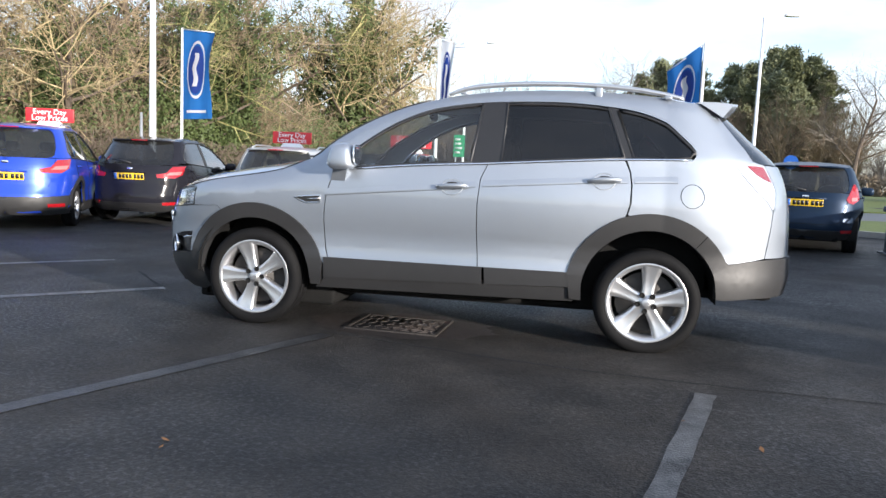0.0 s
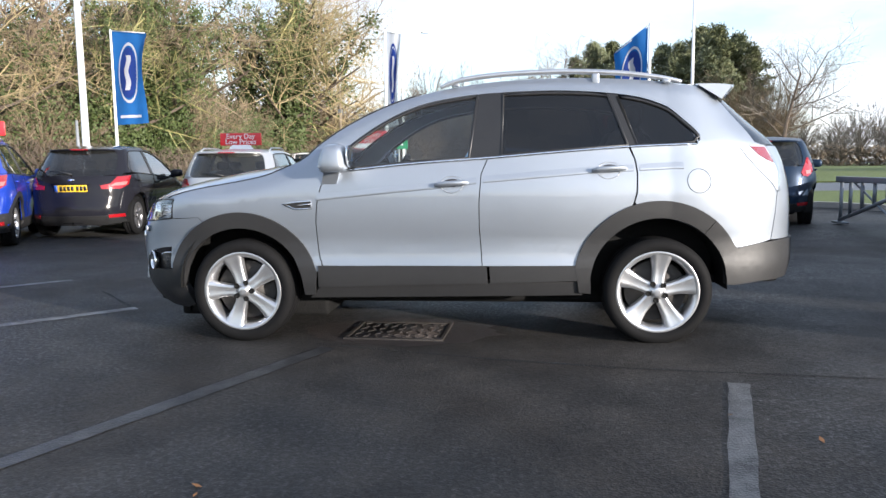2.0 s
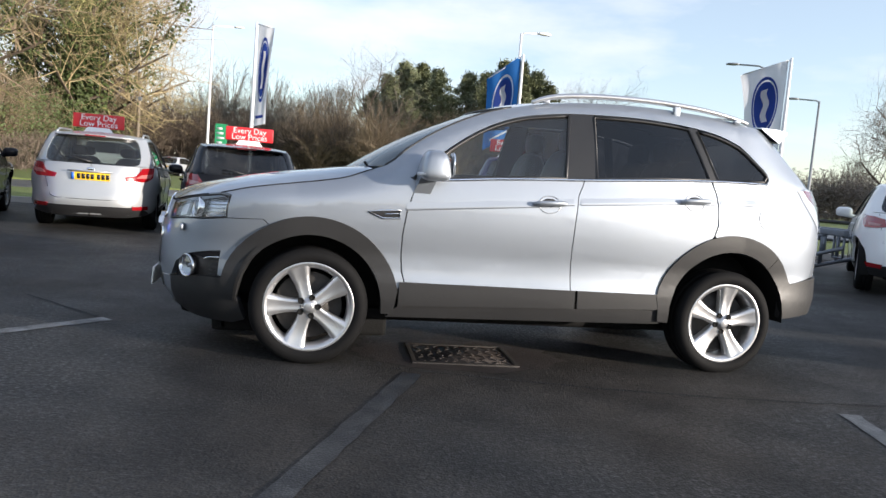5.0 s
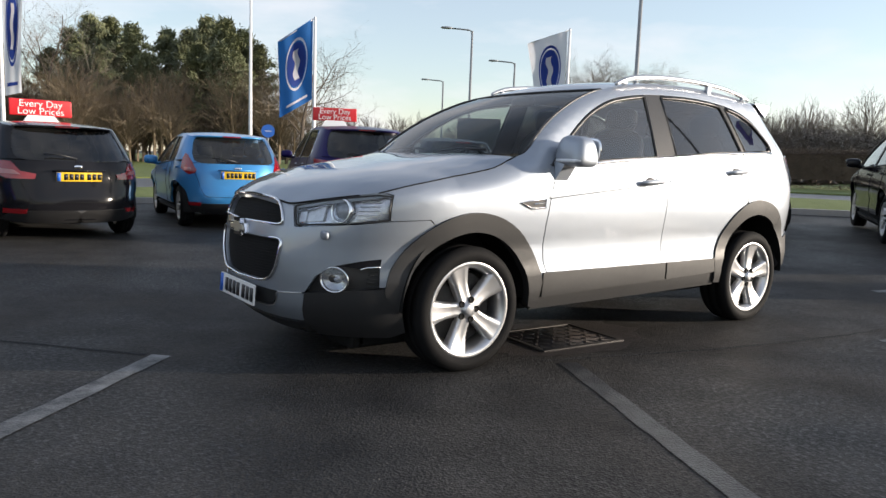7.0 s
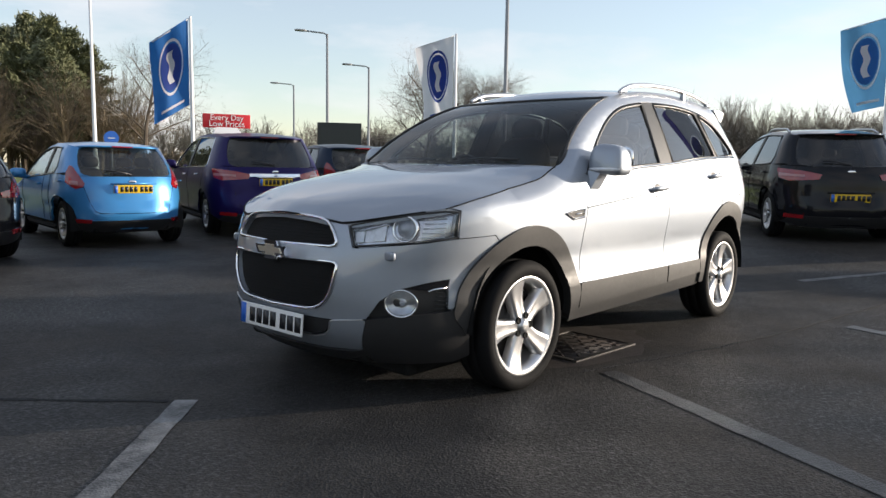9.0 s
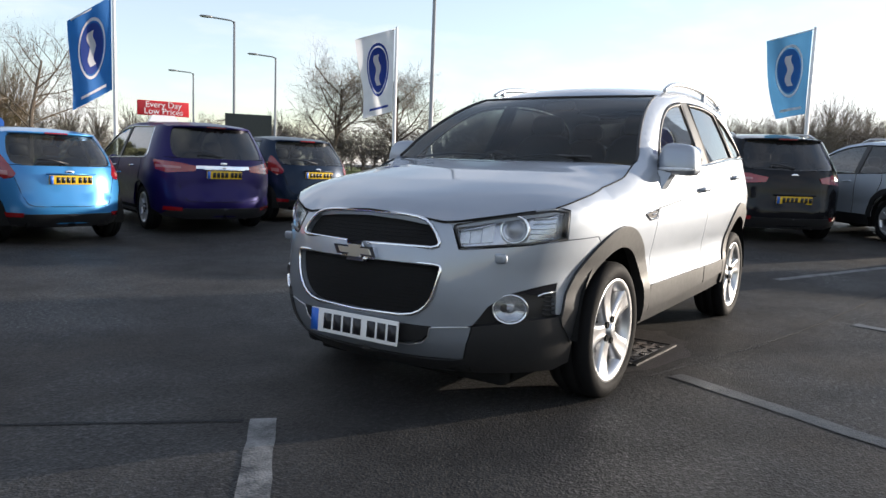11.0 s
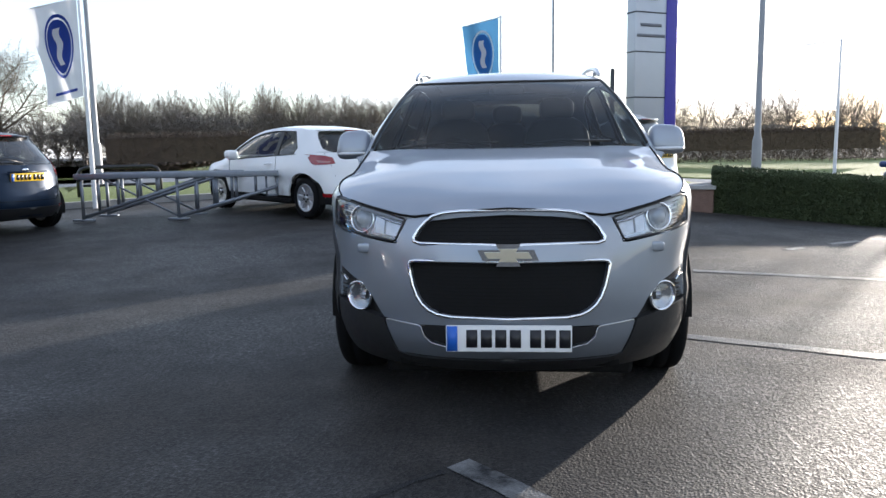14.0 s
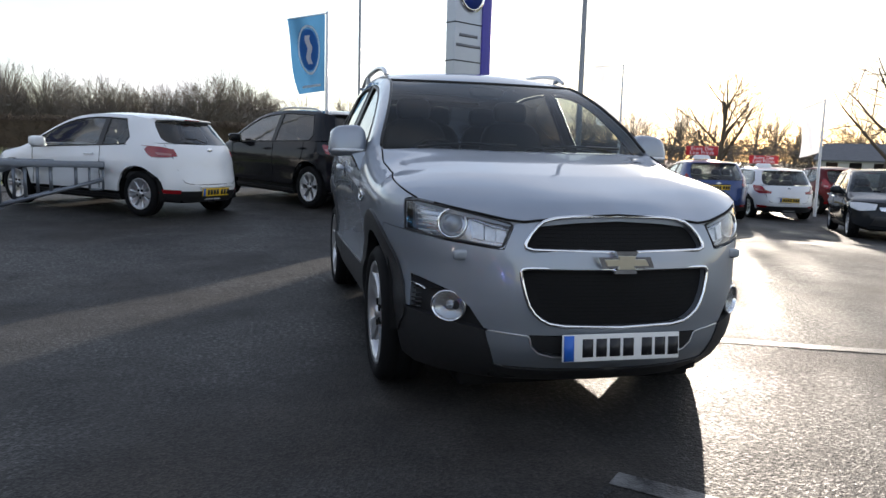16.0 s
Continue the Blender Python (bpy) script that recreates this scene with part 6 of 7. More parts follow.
def banner(x, y, z0, top, width, drop, turn, cloth, label, droop=0.25, wave=0.10, narrow=0.18, seed=0, print_mat=None, pole_r=0.045):
    """A banner on a pole with a top arm. turn: degrees from +x to which the cloth reaches; droop: how far the free top corner hangs."""
    f = thing("banner_flag", label, "flag", Matrix.Translation((x, y, z0)) @ pose(0, 0, 0, 0, 0, turn), "forecourt banner flags")
    bm = bmesh.new()
    lathe(bm, [(pole_r, 0), (pole_r, 0.4), (pole_r * 0.85, top * 0.6), (pole_r * 0.6, top), (0, top + 0.03)], 12, "z")
    part("pole", bm, WHITEPOLE, f)
    bm = bmesh.new()
    tube(bm, [(0, 0, top - 0.02), (width, 0, top - 0.02 - droop)], 0.012, 6)
    part("top_arm", bm, WHITEPOLE, f)
    rnd = random.Random(seed)
    ph = rnd.uniform(0, 6)

    def at(u, v, off=0.0):
        px = width * u * (1 - narrow * v * (1 + 0.4 * math.sin(3 * v + ph))) + 0.05
        pz = top - 0.03 - droop * u - drop * v * (1 - 0.06 * u)
        py = wave * u * math.sin(5.0 * v + 2.5 * u + ph) + 0.4 * wave * math.sin(9 * u + 3 * v) * u + off
        return Vector((px, py, pz))
    bm = bmesh.new()
    grid(bm, [[at(u, v) for u in np.linspace(0, 1, 13)] for v in np.linspace(0, 1, 25)])
    part("cloth", bm, cloth, f)
    for g in (-1, 1) if print_mat is not PLAIN else ():
        bm = bmesh.new()
        c, ru, rv = (0.48, 0.44), 0.33, 0.33
        rows = [[at(c[0] + ru * k * math.cos(t), c[1] + rv * k * math.sin(t), 0.006 * g) for t in np.linspace(0, 2 * math.pi, 33)] for k in (0.9, 1.0)]
        grid(bm, rows)
        part("oval_border", bm, OVALWHITE if cloth is not FLAGWHITE else print_mat or OVALBLUE, f)
        bm = bmesh.new()
        rows = [[at(c[0] + ru * k * math.cos(t), c[1] + rv * k * math.sin(t), 0.007 * g) for t in np.linspace(0, 2 * math.pi, 33)] for k in (0.02, 0.3, 0.6, 0.84)]
        grid(bm, rows)
        part("oval_print", bm, print_mat or OVALBLUE, f)
        bm = bmesh.new()
        rows = []
        for v in np.linspace(0.25, 0.63, 17):
            mid = 0.035 * math.sin(v * 26)
            rows.append([at(c[0] + mid + 0.075 * q, v, 0.011 * g) for q in (-1, -0.3, 0.3, 1)])
        grid(bm, rows)
        part("pale_mark", bm, OVALWHITE if (print_mat or OVALBLUE) is not OVALWHITE else OVALBLUE, f)
        bm = bmesh.new()
        grid(bm, [[at(u, v, 0.008 * g) for u in np.linspace(0.15, 0.8, 6)] for v in (0.90, 0.93)])
        part("pale_bar", bm, OVALWHITE if cloth is not FLAGWHITE else print_mat or OVALBLUE, f)
    return f


banner(-10.75, 14.5, 0, 5.0, 1.12, 2.6, -10, FLAGBLUE, "blue banner flag with an oval on a white pole", 0.12, 0.12, seed=1)
banner(-2.48, 11.6, 0, 4.25, 0.34, 2.2, -20, FLAGWHITE, "white banner flag hanging furled on a white pole", 0.06, 0.04, seed=2)
banner(3.46, 11.2, 0.07, 4.1, 0.75, 1.75, 160, FLAGBLUE, "blue banner flag with an oval on a white pole", 0.55, 0.14, narrow=0.10, seed=3)
banner(7.86, 7.77, 0.2, 3.87, 0.85, 1.75, 145, FLAGWHITE, "white banner flag with a blue oval on a white pole", 0.30, 0.16, narrow=0.34, seed=4)
banner(11.5, 0.13, 0.3, 3.82, 0.82, 1.65, 100, FLAGCYAN, "light blue banner flag with an oval on a pole", 0.20, 0.12, narrow=0.30, seed=5, print_mat=FLAGBLUE)
banner(14.15, -8.3, -0.2, 3.95, 0.8, 1.7, 75, FLAGWHITE, "white banner flag seen against the low sun", 0.05, 0.10, seed=6, print_mat=PLAIN)
banner(13.3, -14.3, -0.4, 3.4, 0.6, 1.5, 75, FLAGWHITE, "white banner flag seen against the low sun", 0.25, 0.12, seed=7, print_mat=PLAIN)


def lamp_column(x, y, h, arm, turn, r=0.08, z0=0.0, material=None, label="tall grey street lamp column beside the road"):
    f = thing("street_lamp", label, "street lamp", Matrix.Translation((x, y, z0)) @ pose(0, 0, 0, 0, 0, turn), "street lamps")
    m = material or POLEGREY
    bm = bmesh.new()
    lathe(bm, [(r * 1.5, 0), (r * 1.5, 1.1), (r, 1.2), (r * 0.6, h), (0, h)], 12, "z")
    part("column", bm, m, f)
    if arm:
        bm = bmesh.new()
        tube(bm, [(0, 0, h - 0.25), (0.05, 0, h - 0.02), (0.2, 0, h + 0.04), (arm, 0, h + 0.10)], r * 0.45, 6)
        part("arm", bm, m, f)
        bm = bmesh.new()
        blob(bm, (arm + 0.25, 0, h + 0.11), (0.36, 0.13, 0.07), 0.7, 12)
        part("lamp_head", bm, m, f)
    return f


lamp_column(-11.26, 13.8, 9.0, 0, 0, 0.10, material=WHITEPOLE, label="thick white lighting column at the edge of the wood")
lamp_column(8.4, 28.1, 8.1, 0.9, 5, 0.085, 0.2, material=WHITEPOLE)
lamp_column(14.65, 11.6, 9.0, 0, 0, 0.075, 0.4, label="slim grey lighting column on the verge")
lamp_column(23.4, 31.6, 8.6, 1.3, 150, 0.10, 0.3)
lamp_column(30.9, 36.3, 7.9, 1.3, 150, 0.10, 0.3)
lamp_column(33.0, 48.0, 7.6, 1.3, 150, 0.10, 0.3)
lamp_column(8.24, -4.43, 6.5, 0, 0, 0.058, 0.15, POLEGREY, label="dark grey lighting column beside the hedge")
lamp_column(19.1, -1.5, 8.0, 0, 0, 0.05, 0.35, label="slim grey lighting column on the verge")
lamp_column(-8.1, 8.3, 2.1, 0, 0, 0.04, label="small post lantern beside the parked cars")
lamp_column(-8.0, 51.9, 11.2, 1.6, 0, 0.11, material=WHITEPOLE)


def plain_post(x, y, top, r, m, label):
    f = thing("wooden_post", label, "post", Matrix.Translation((x, y, rise(x, y))), "plain posts")
    bm = bmesh.new()
    lathe(bm, [(r * 1.15, -0.05), (r * 1.1, 0.4), (r, top * 0.6), (r * 0.85, top - rise(x, y)), (0, top - rise(x, y) + 0.02)], 10, "z")
    part("shaft", bm, m, f)
    bm = bmesh.new()
    box(bm, -r * 1.5, r * 1.5, -r * 1.5, r * 1.5, (top - rise(x, y)) * 0.72, (top - rise(x, y)) * 0.76, 0.01)
    part("band", bm, GALV, f)
    return f


POSTWOOD = mat("weathered pole wood", (0.20, 0.16, 0.12), 0.8, 0, 0.3, 5, 0.3, 60)
plain_post(-12.0, 47.5, 6.9, 0.12, POSTWOOD, "tall weathered wooden pole at the edge of the wood")
plain_post(12.44, -2.47, 3.0, 0.06, SIGNBACK, "slim dark post beside the pylon sign")


def road_sign(x, y, z0, zc, w, h, turn, face, label, posts=2, round_=False):
    f = thing("road_sign", label, "road sign", Matrix.Translation((x, y, z0)) @ pose(0, 0, 0, 0, 0, turn), "road signs")
    bm = bmesh.new()
    if round_:
        lathe(bm, [(0, -0.015), (w / 2, -0.015), (w / 2, 0.015), (0, 0.015)], 28, "y", (0, 0, zc))
    else:
        box(bm, -w / 2, w / 2, -0.02, 0.02, zc - h / 2, zc + h / 2, 0.01)
    part("sign_face", bm, face, f, smooth=False)
    if round_:
        bm = bmesh.new()
        grid(bm, [[(-0.16, -0.02, zc - 0.03), (0.16, -0.02, zc - 0.03)], [(-0.16, -0.02, zc + 0.03), (0.16, -0.02, zc + 0.03)]])
        part("white_arrow", bm, OVALWHITE, f)
    elif face is GREENSIGN:
        for k in range(4):
            bm = bmesh.new()
            box(bm, -w * 0.38, w * (0.1 + 0.09 * (k % 3)), -0.028, -0.022, zc + h * (0.30 - 0.2 * k) - 0.05, zc + h * (0.30 - 0.2 * k) + 0.05)
            part("plain_bar", bm, OVALWHITE, f)
    for px in ([-w * 0.3, w * 0.3] if posts == 2 else [0]):
        bm = bmesh.new()
        tube(bm, [(px, 0.05, 0), (px, 0.05, zc + h / 2 if not round_ else zc)], 0.04, 8)
        part("post", bm, POLEGREY, f)
    return f


road_sign(-5.0, 31.0, 0, 2.5, 0.55, 1.1, 5, GREENSIGN, "green direction sign on grey posts by the road")
road_sign(21.6, 28.3, 0.3, 2.4, 2.4, 1.7, -35, SIGNBACK, "large dark road sign seen from behind")
road_sign(11.5, 33.7, 0.3, 2.1, 0.70, 0.70, -20, BLUESIGN, "round blue direction sign with a white mark", 1, True)

# the tall dealer sign
PYLON = mat("silver sign panel", (0.42, 0.45, 0.50), 0.35, 0.5, 0.08, 2)
PYLMARK = mat("grey sign lettering", (0.16, 0.17, 0.19), 0.5)
PYLBLUE = mat("blue sign edge", (0.05, 0.04, 0.35), 0.4)
py = thing("pylon_sign", "tall silver and blue pylon sign with plain marks", "sign", Matrix.Translation((12.9, -3.45, rise(12.9, -3.45))) @ pose(0, 0, 0, 0, 0, -62))
bm = bmesh.new()
box(bm, -0.62, 0.42, -0.16, 0.16, 0, 6.6, 0.03)
part("sign_panel", bm, PYLON, py)
bm = bmesh.new()
box(bm, 0.27, 0.60, -0.19, 0.19, 0, 6.7, 0.03)
part("blue_edge", bm, PYLBLUE, py)
for z in (1.0, 2.1, 3.15, 4.05):
    bm = bmesh.new()
    box(bm, -0.625, 0.425, -0.166, 0.166, z, z + 0.03)
    part("panel_joint", bm, SIGNBACK, py)
for z, w0 in ((3.74, 0.30), (3.50, 0.40)):
    bm = bmesh.new()
    box(bm, -0.17 - w0, -0.17 + w0, -0.172, -0.16, z, z + 0.07)
    part("plain_bar", bm, PYLMARK, py)
bm = bmesh.new()
lathe(bm, [(0, -0.20), (0.34, -0.20), (0.36, -0.16)], 32, "y", (-0.1, 0, 4.75))
part("round_mark", bm, OVALBLUE, py)
bm = bmesh.new()
lathe(bm, [(0.34, -0.205), (0.41, -0.205), (0.41, -0.16)], 32, "y", (-0.1, 0, 4.75))
part("mark_border", bm, CHROME, py)


# ---- trestle barriers ----
def trestle(x, y, turn, L=3.4):
    f = thing("display_ramp", "grey galvanised steel display ramp with lattice sides", "display ramp", Matrix.Translation((x, y, rise(x, y))) @ pose(0, 0, 0, 0, 0, turn), "display ramps")
    for s in (-0.45, 0.45):
        bm = bmesh.new()
        box(bm, -L / 2, L / 2, s - 0.05, s + 0.05, 0.66, 0.75, 0.01)
        part("top_rail", bm, GALV, f)
        bm = bmesh.new()
        tube(bm, [(-L / 2 + 0.08, s, 0.05), (L * 0.14, s, 0.67)], 0.032, 6)
        part("diagonal_rail", bm, GALV, f)
        bm = bmesh.new()
        tube(bm, [(0.0, s, 0.05), (L / 2 - 0.02, s, 0.50)], 0.030, 6)
        part("diagonal_rail", bm, GALV, f)
        bm = bmesh.new()
        tube(bm, [(-L / 2 + 0.45, s, 0.66), (0.0, s, 0.06)], 0.018, 5)
        part("cross_brace", bm, GALV, f)
        for k in (1, 2, 3, 4, 6, 7, 8, 9):
            px = -L / 2 + 0.05 + (L - 0.1) * k / 10
            low = 0.05 + 0.62 * (px + L / 2) / (0.64 * L) if px < 0 else 0.05 + 0.45 * px / (L / 2)
            bm = bmesh.new()
            box(bm, px - 0.02, px + 0.02, s - 0.02, s + 0.02, low, 0.67)
            part("upright", bm, GALV, f)
        bm = bmesh.new()
        for a, b in (((L / 2 - 0.19, 0.36), (L / 2 - 0.02, 0.36)), ((L / 2 - 0.19, 0.36), (L / 2 - 0.19, 0.68)), ((L / 2 - 0.02, 0.36), (L / 2 - 0.02, 0.68))):
            tube(bm, [(a[0], s, a[1]), (b[0], s, b[1])], 0.018, 5)
        part("end_frame", bm, GALV, f)
        for px in (-L / 2 + 0.1, 0.0):
            bm = bmesh.new()
            box(bm, px - 0.16, px + 0.16, s - 0.05, s + 0.05, 0.0, 0.03)
            tube(bm, [(px, s, 0.03), (px, s, 0.66)], 0.028, 6)
            part("foot", bm, GALV, f)
    for px in (-L / 2 + 0.05, 0.0, L / 2 - 0.05):
        bm = bmesh.new()
        tube(bm, [(px, -0.45, 0.66), (px, 0.45, 0.66)], 0.025, 6)
        part("cross_bar", bm, GALV, f)
    return f


trestle(6.3, 5.25, -84, 3.2)


# ---- trees ----
BARK = mat("grey brown bark", (0.105, 0.080, 0.060), 0.85, 0, 0.35, 7, 0.6, 40)
TWIG = mat("brown twigs", (0.22, 0.168, 0.112), 0.85, 0, 0.4, 2.5)
TWIGTAN = mat("tan twigs", (0.33, 0.26, 0.145), 0.85, 0, 0.4, 1.2)
TWIGPALE = mat("pale grey brown twigs", (0.20, 0.168, 0.14), 0.85, 0, 0.25, 2.0)
TWIGGREY = mat("grey twigs", (0.165, 0.142, 0.118), 0.85, 0, 0.3, 2.5)
IVY = mat("ivy leaves", (0.058, 0.082, 0.022), 0.7, 0, 0.6, 3.0)
NEEDLE = mat("pine needles", (0.125, 0.138, 0.068), 0.6, 0, 0.5, 2.0)
OLIVE = mat("olive lichen twigs", (0.29, 0.27, 0.115), 0.8, 0, 0.45, 1.5)
HEDGE = mat("brown hedge twigs", (0.085, 0.060, 0.040), 0.85, 0, 0.4, 3)
EVERGREEN = mat("evergreen leaves", (0.042, 0.058, 0.020), 0.8, 0, 0.5, 4)


class Heap:
    """Collects points and faces for one mesh."""

    def __init__(self):
        self.v, self.f = [], []

    def limb(self, pts, rs, n=4):
        up, base = None, len(self.v)
        for i, p in enumerate(pts):
            d = (pts[min(i + 1, len(pts) - 1)] - pts[max(i - 1, 0)]).normalized()
            if up is None:
                up = d.orthogonal().normalized()
            up = (up - d * up.dot(d)).normalized()
            s = d.cross(up)
            for j in range(n):
                t = 2 * math.pi * j / n
                self.v.append(p + (up * math.cos(t) + s * math.sin(t)) * rs[i])
        for i in range(len(pts) - 1):
            for j in range(n):
                a, b = base + i * n + j, base + i * n + (j + 1) % n
                self.f.append((a, b, b + n, a + n))

    def leaf(self, p, a, b):
        i = len(self.v)
        self.v += [p - a - b * 0.3, p + a * 0.2 - b, p + a + b * 0.2, p - a * 0.2 + b]
        self.f.append((i, i + 1, i + 2, i + 3))

    def make(self, name, m, parent):
        me = bpy.data.meshes.new(name)
        me.from_pydata([tuple(p) for p in self.v], [], self.f)
        me.materials.append(m)
        ob = new(name, me)
        if parent:
            ob.parent = parent
        return ob


def rvec(rnd):
    return Vector((rnd.gauss(0, 1), rnd.gauss(0, 1), rnd.gauss(0, 1))).normalized()


def grow(trunk, crown, rnd, p, d, length, r, level, last, kids, spread, lift, tips):
    k = 1 if level == last else 4 if level < 2 else 3 if level < 3 else 2
    pts, rs = [p], [r]
    for i in range(k):
        d = (d + rvec(rnd) * 0.16 + Vector((0, 0, lift))).normalized()
        pts.append(pts[-1] + d * (length / k))
        rs.append(r * (1 - 0.62 * (i + 1) / k))
    (trunk if level < 2 else crown).limb(pts, rs, 6 if level == 0 else 4 if level == 1 else 3)
    if level == last:
        tips.append(pts[-1])
        return
    for j in range(kids[level]):
        q = 0.28 + 0.72 * (j + rnd.random()) / kids[level] if level else 0.30 + 0.70 * (j + rnd.random() * 0.6) / kids[level]
        i = min(k - 1, int(q * k))
        b = pts[i].lerp(pts[i + 1], q * k - i)
        side = rvec(rnd)
        side = (side - d * side.dot(d)).normalized()
        nd = (d * (1 - spread) + side * (spread + 0.25) + Vector((0, 0, 0.12))).normalized()
        grow(trunk, crown, rnd, b, nd, length * rnd.uniform(0.42, 0.68) * (1.1 - 0.35 * q if level == 0 else 1), rs[i] * 0.55, level + 1, last, kids, spread, lift, tips)


def bare_tree(name, label, m, seed, h, kids=(9, 6, 5, 4), spread=0.55, twig=None, ivy=0, ivy_mat=None, tr=0.022, lift=0.03, group="bare trees"):
    rnd = random.Random(seed)
    t = thing(name, label, "tree", m, group)
    a, b, tips = Heap(), Heap(), []
    grow(a, b, rnd, Vector((0, 0, -0.05)), Vector((rnd.uniform(-0.06, 0.06), rnd.uniform(-0.06, 0.06), 1)), h * 0.62, h * tr, 0, len(kids), kids, spread, lift, tips)
    trunk_pts = a.v[:]
    a.make("trunk", BARK, t)
    b.make("crown", twig or TWIG, t)
    if ivy:
        c = Heap()
        for _ in range(ivy):
            if rnd.random() < 0.62:
                q = rnd.random() * 3.4
                p = trunk_pts[6 * int(q) + rnd.randrange(6)].lerp(trunk_pts[6 * int(q) + 6 + rnd.randrange(6)], q % 1)
                p = p + Vector((rnd.gauss(0, 1), rnd.gauss(0, 1), rnd.gauss(0, 0.5))) * (0.34 + 0.16 * math.sin(q * 4 + seed))
            else:
                p = rnd.choice(trunk_pts) + rvec(rnd) * rnd.uniform(0.05, 0.5)
            s = rnd.uniform(0.03, 0.075)
            u = rvec(rnd)
            c.leaf(p, u * s, u.orthogonal().normalized() * s)
        c.make("ivy", ivy_mat or IVY, t)
    return t


def pine_tree(name, label, m, seed, h):
    rnd = random.Random(seed)
    t = thing(name, label, "tree", m, "pine trees")
    a, c = Heap(), Heap()
    pts = [Vector((0.15 * math.sin(i), 0.1 * math.cos(i * 2), h * i / 7)) for i in range(8)]
    a.limb(pts, [h * 0.022 * (1 - i / 8.5) for i in range(8)], 6)
    for i in range(64):
        q = 0.16 + 0.84 * (i + rnd.random()) / 64
        z = h * q
        ang = i * 2.4 + rnd.uniform(-0.5, 0.5)
        L = h * 0.26 * min(1.0, (1.03 - q) * 1.9) ** 0.9 * rnd.choice((0.3, 0.55, 0.8, 1.0, 1.25))
        d = Vector((math.cos(ang), math.sin(ang), rnd.uniform(-0.05, 0.45)))
        b = [Vector((0, 0, z)), Vector((0, 0, z)) + d * L * 0.5, Vector((0, 0, z)) + d * L + Vector((0, 0, 0.1 * L))]
        a.limb(b, [0.06, 0.04, 0.015], 3)
        for _ in range(5):
            o = b[0].lerp(b[2], rnd.uniform(0.15, 1.05)) + rvec(rnd) * 0.2
            R = rnd.uniform(0.28, 0.66)
            for _ in range(32):
                p = o + Vector((rnd.gauss(0, 0.55), rnd.gauss(0, 0.55), rnd.gauss(0, 0.32))) * R
                u = (rvec(rnd) + d * 0.6 + Vector((0, 0, 0.6))).normalized()
                c.leaf(p, u * rnd.uniform(0.14, 0.30), u.orthogonal().normalized() * 0.05)
    a.make("trunk", BARK, t)
    c.make("crown", NEEDLE, t)
    return t


def polar(bearing, r, z=None):
    x, y = -2 + r * math.cos(radians(bearing)), r * math.sin(radians(bearing))
    return x, y, (rise(x, y) if z is None else z)


def spin(bearing, r, turn, s=1.0):
    x, y, z = polar(bearing, r)
    return Matrix.Translation((x, y, z)) @ pose(0, 0, 0, 0, 0, turn) @ Matrix.Scale(s, 4)


# the ivy-hung wood beyond the forecourt
def wood_r(b):
    return float(np.interp(b, (100, 104, 108, 115, 125, 140), (60, 52, 44, 36, 31, 29)))


rnd = random.Random(11)
protos = [
    bare_tree("woodland_tree", "bare woodland tree hung with green ivy in low sun", spin(118, 33, 10), 21, 12.5, (8, 5, 4, 4), 0.5, TWIG, 15000, IVY, 0.018, group="ivy-hung wood"),
    bare_tree("woodland_tree", "bare woodland tree with olive lichened twigs", spin(124, 30, 80), 22, 11.5, (8, 5, 4, 4), 0.55, OLIVE, 9000, IVY, 0.018, group="ivy-hung wood"),
    bare_tree("woodland_tree", "tan brown bushy tree at the edge of the wood", spin(104.0, 52, 0), 23, 9.5, (13, 7, 6, 4), 0.62, TWIGTAN, 0, None, 0.016, group="ivy-hung wood"),
    bare_tree("woodland_tree", "brown bare woodland tree", spin(130, 31, 0), 24, 13.0, (8, 5, 4, 4), 0.55, TWIG, 700, IVY, 0.018, group="ivy-hung wood"),
]
for i in range(26):
    b = 102.5 + i * 1.6 + rnd.uniform(-0.5, 0.5)
    p = protos[2] if i < 3 else rnd.choice(protos)
    s = rnd.uniform(0.88, 1.12)
    r = wood_r(b) + rnd.uniform(-2.5, 5)
    s *= min(1.5, max(0.95, wood_r(b) / 36)) * (1.32 if i < 7 else 1.15)
    x, y, z = polar(b, r)
    ob = copy_thing(p, Matrix.Translation((x, y, z)) @ pose(0, 0, 0, 0, 0, rnd.uniform(0, 360)))
    ob.scale = (s, s, s)


def scrub(name, label, spots, m, n, h, w, seed, leaf=0.10, thin=0.35, cat="shrubs", fall=0.8):
    """Low dense growth of twigs and leaves along spots. fall: how much of it lies low."""
    rnd = random.Random(seed)
    c = Heap()
    for x, y, z in spots:
        hh = h * rnd.uniform(0.75, 1.1)
        for _ in range(n):
            p = Vector((x + rnd.gauss(0, w), y + rnd.gauss(0, w), z + hh * rnd.random() ** fall))
            u = (rvec(rnd) + Vector((0, 0, 0.6))).normalized()
            s = leaf * rnd.uniform(0.6, 1.6)
            c.leaf(p, u * s, u.orthogonal().normalized() * s * thin)
    ob = c.make(name, m, None)
    return tagged(ob, label, cat, kind="stuff")


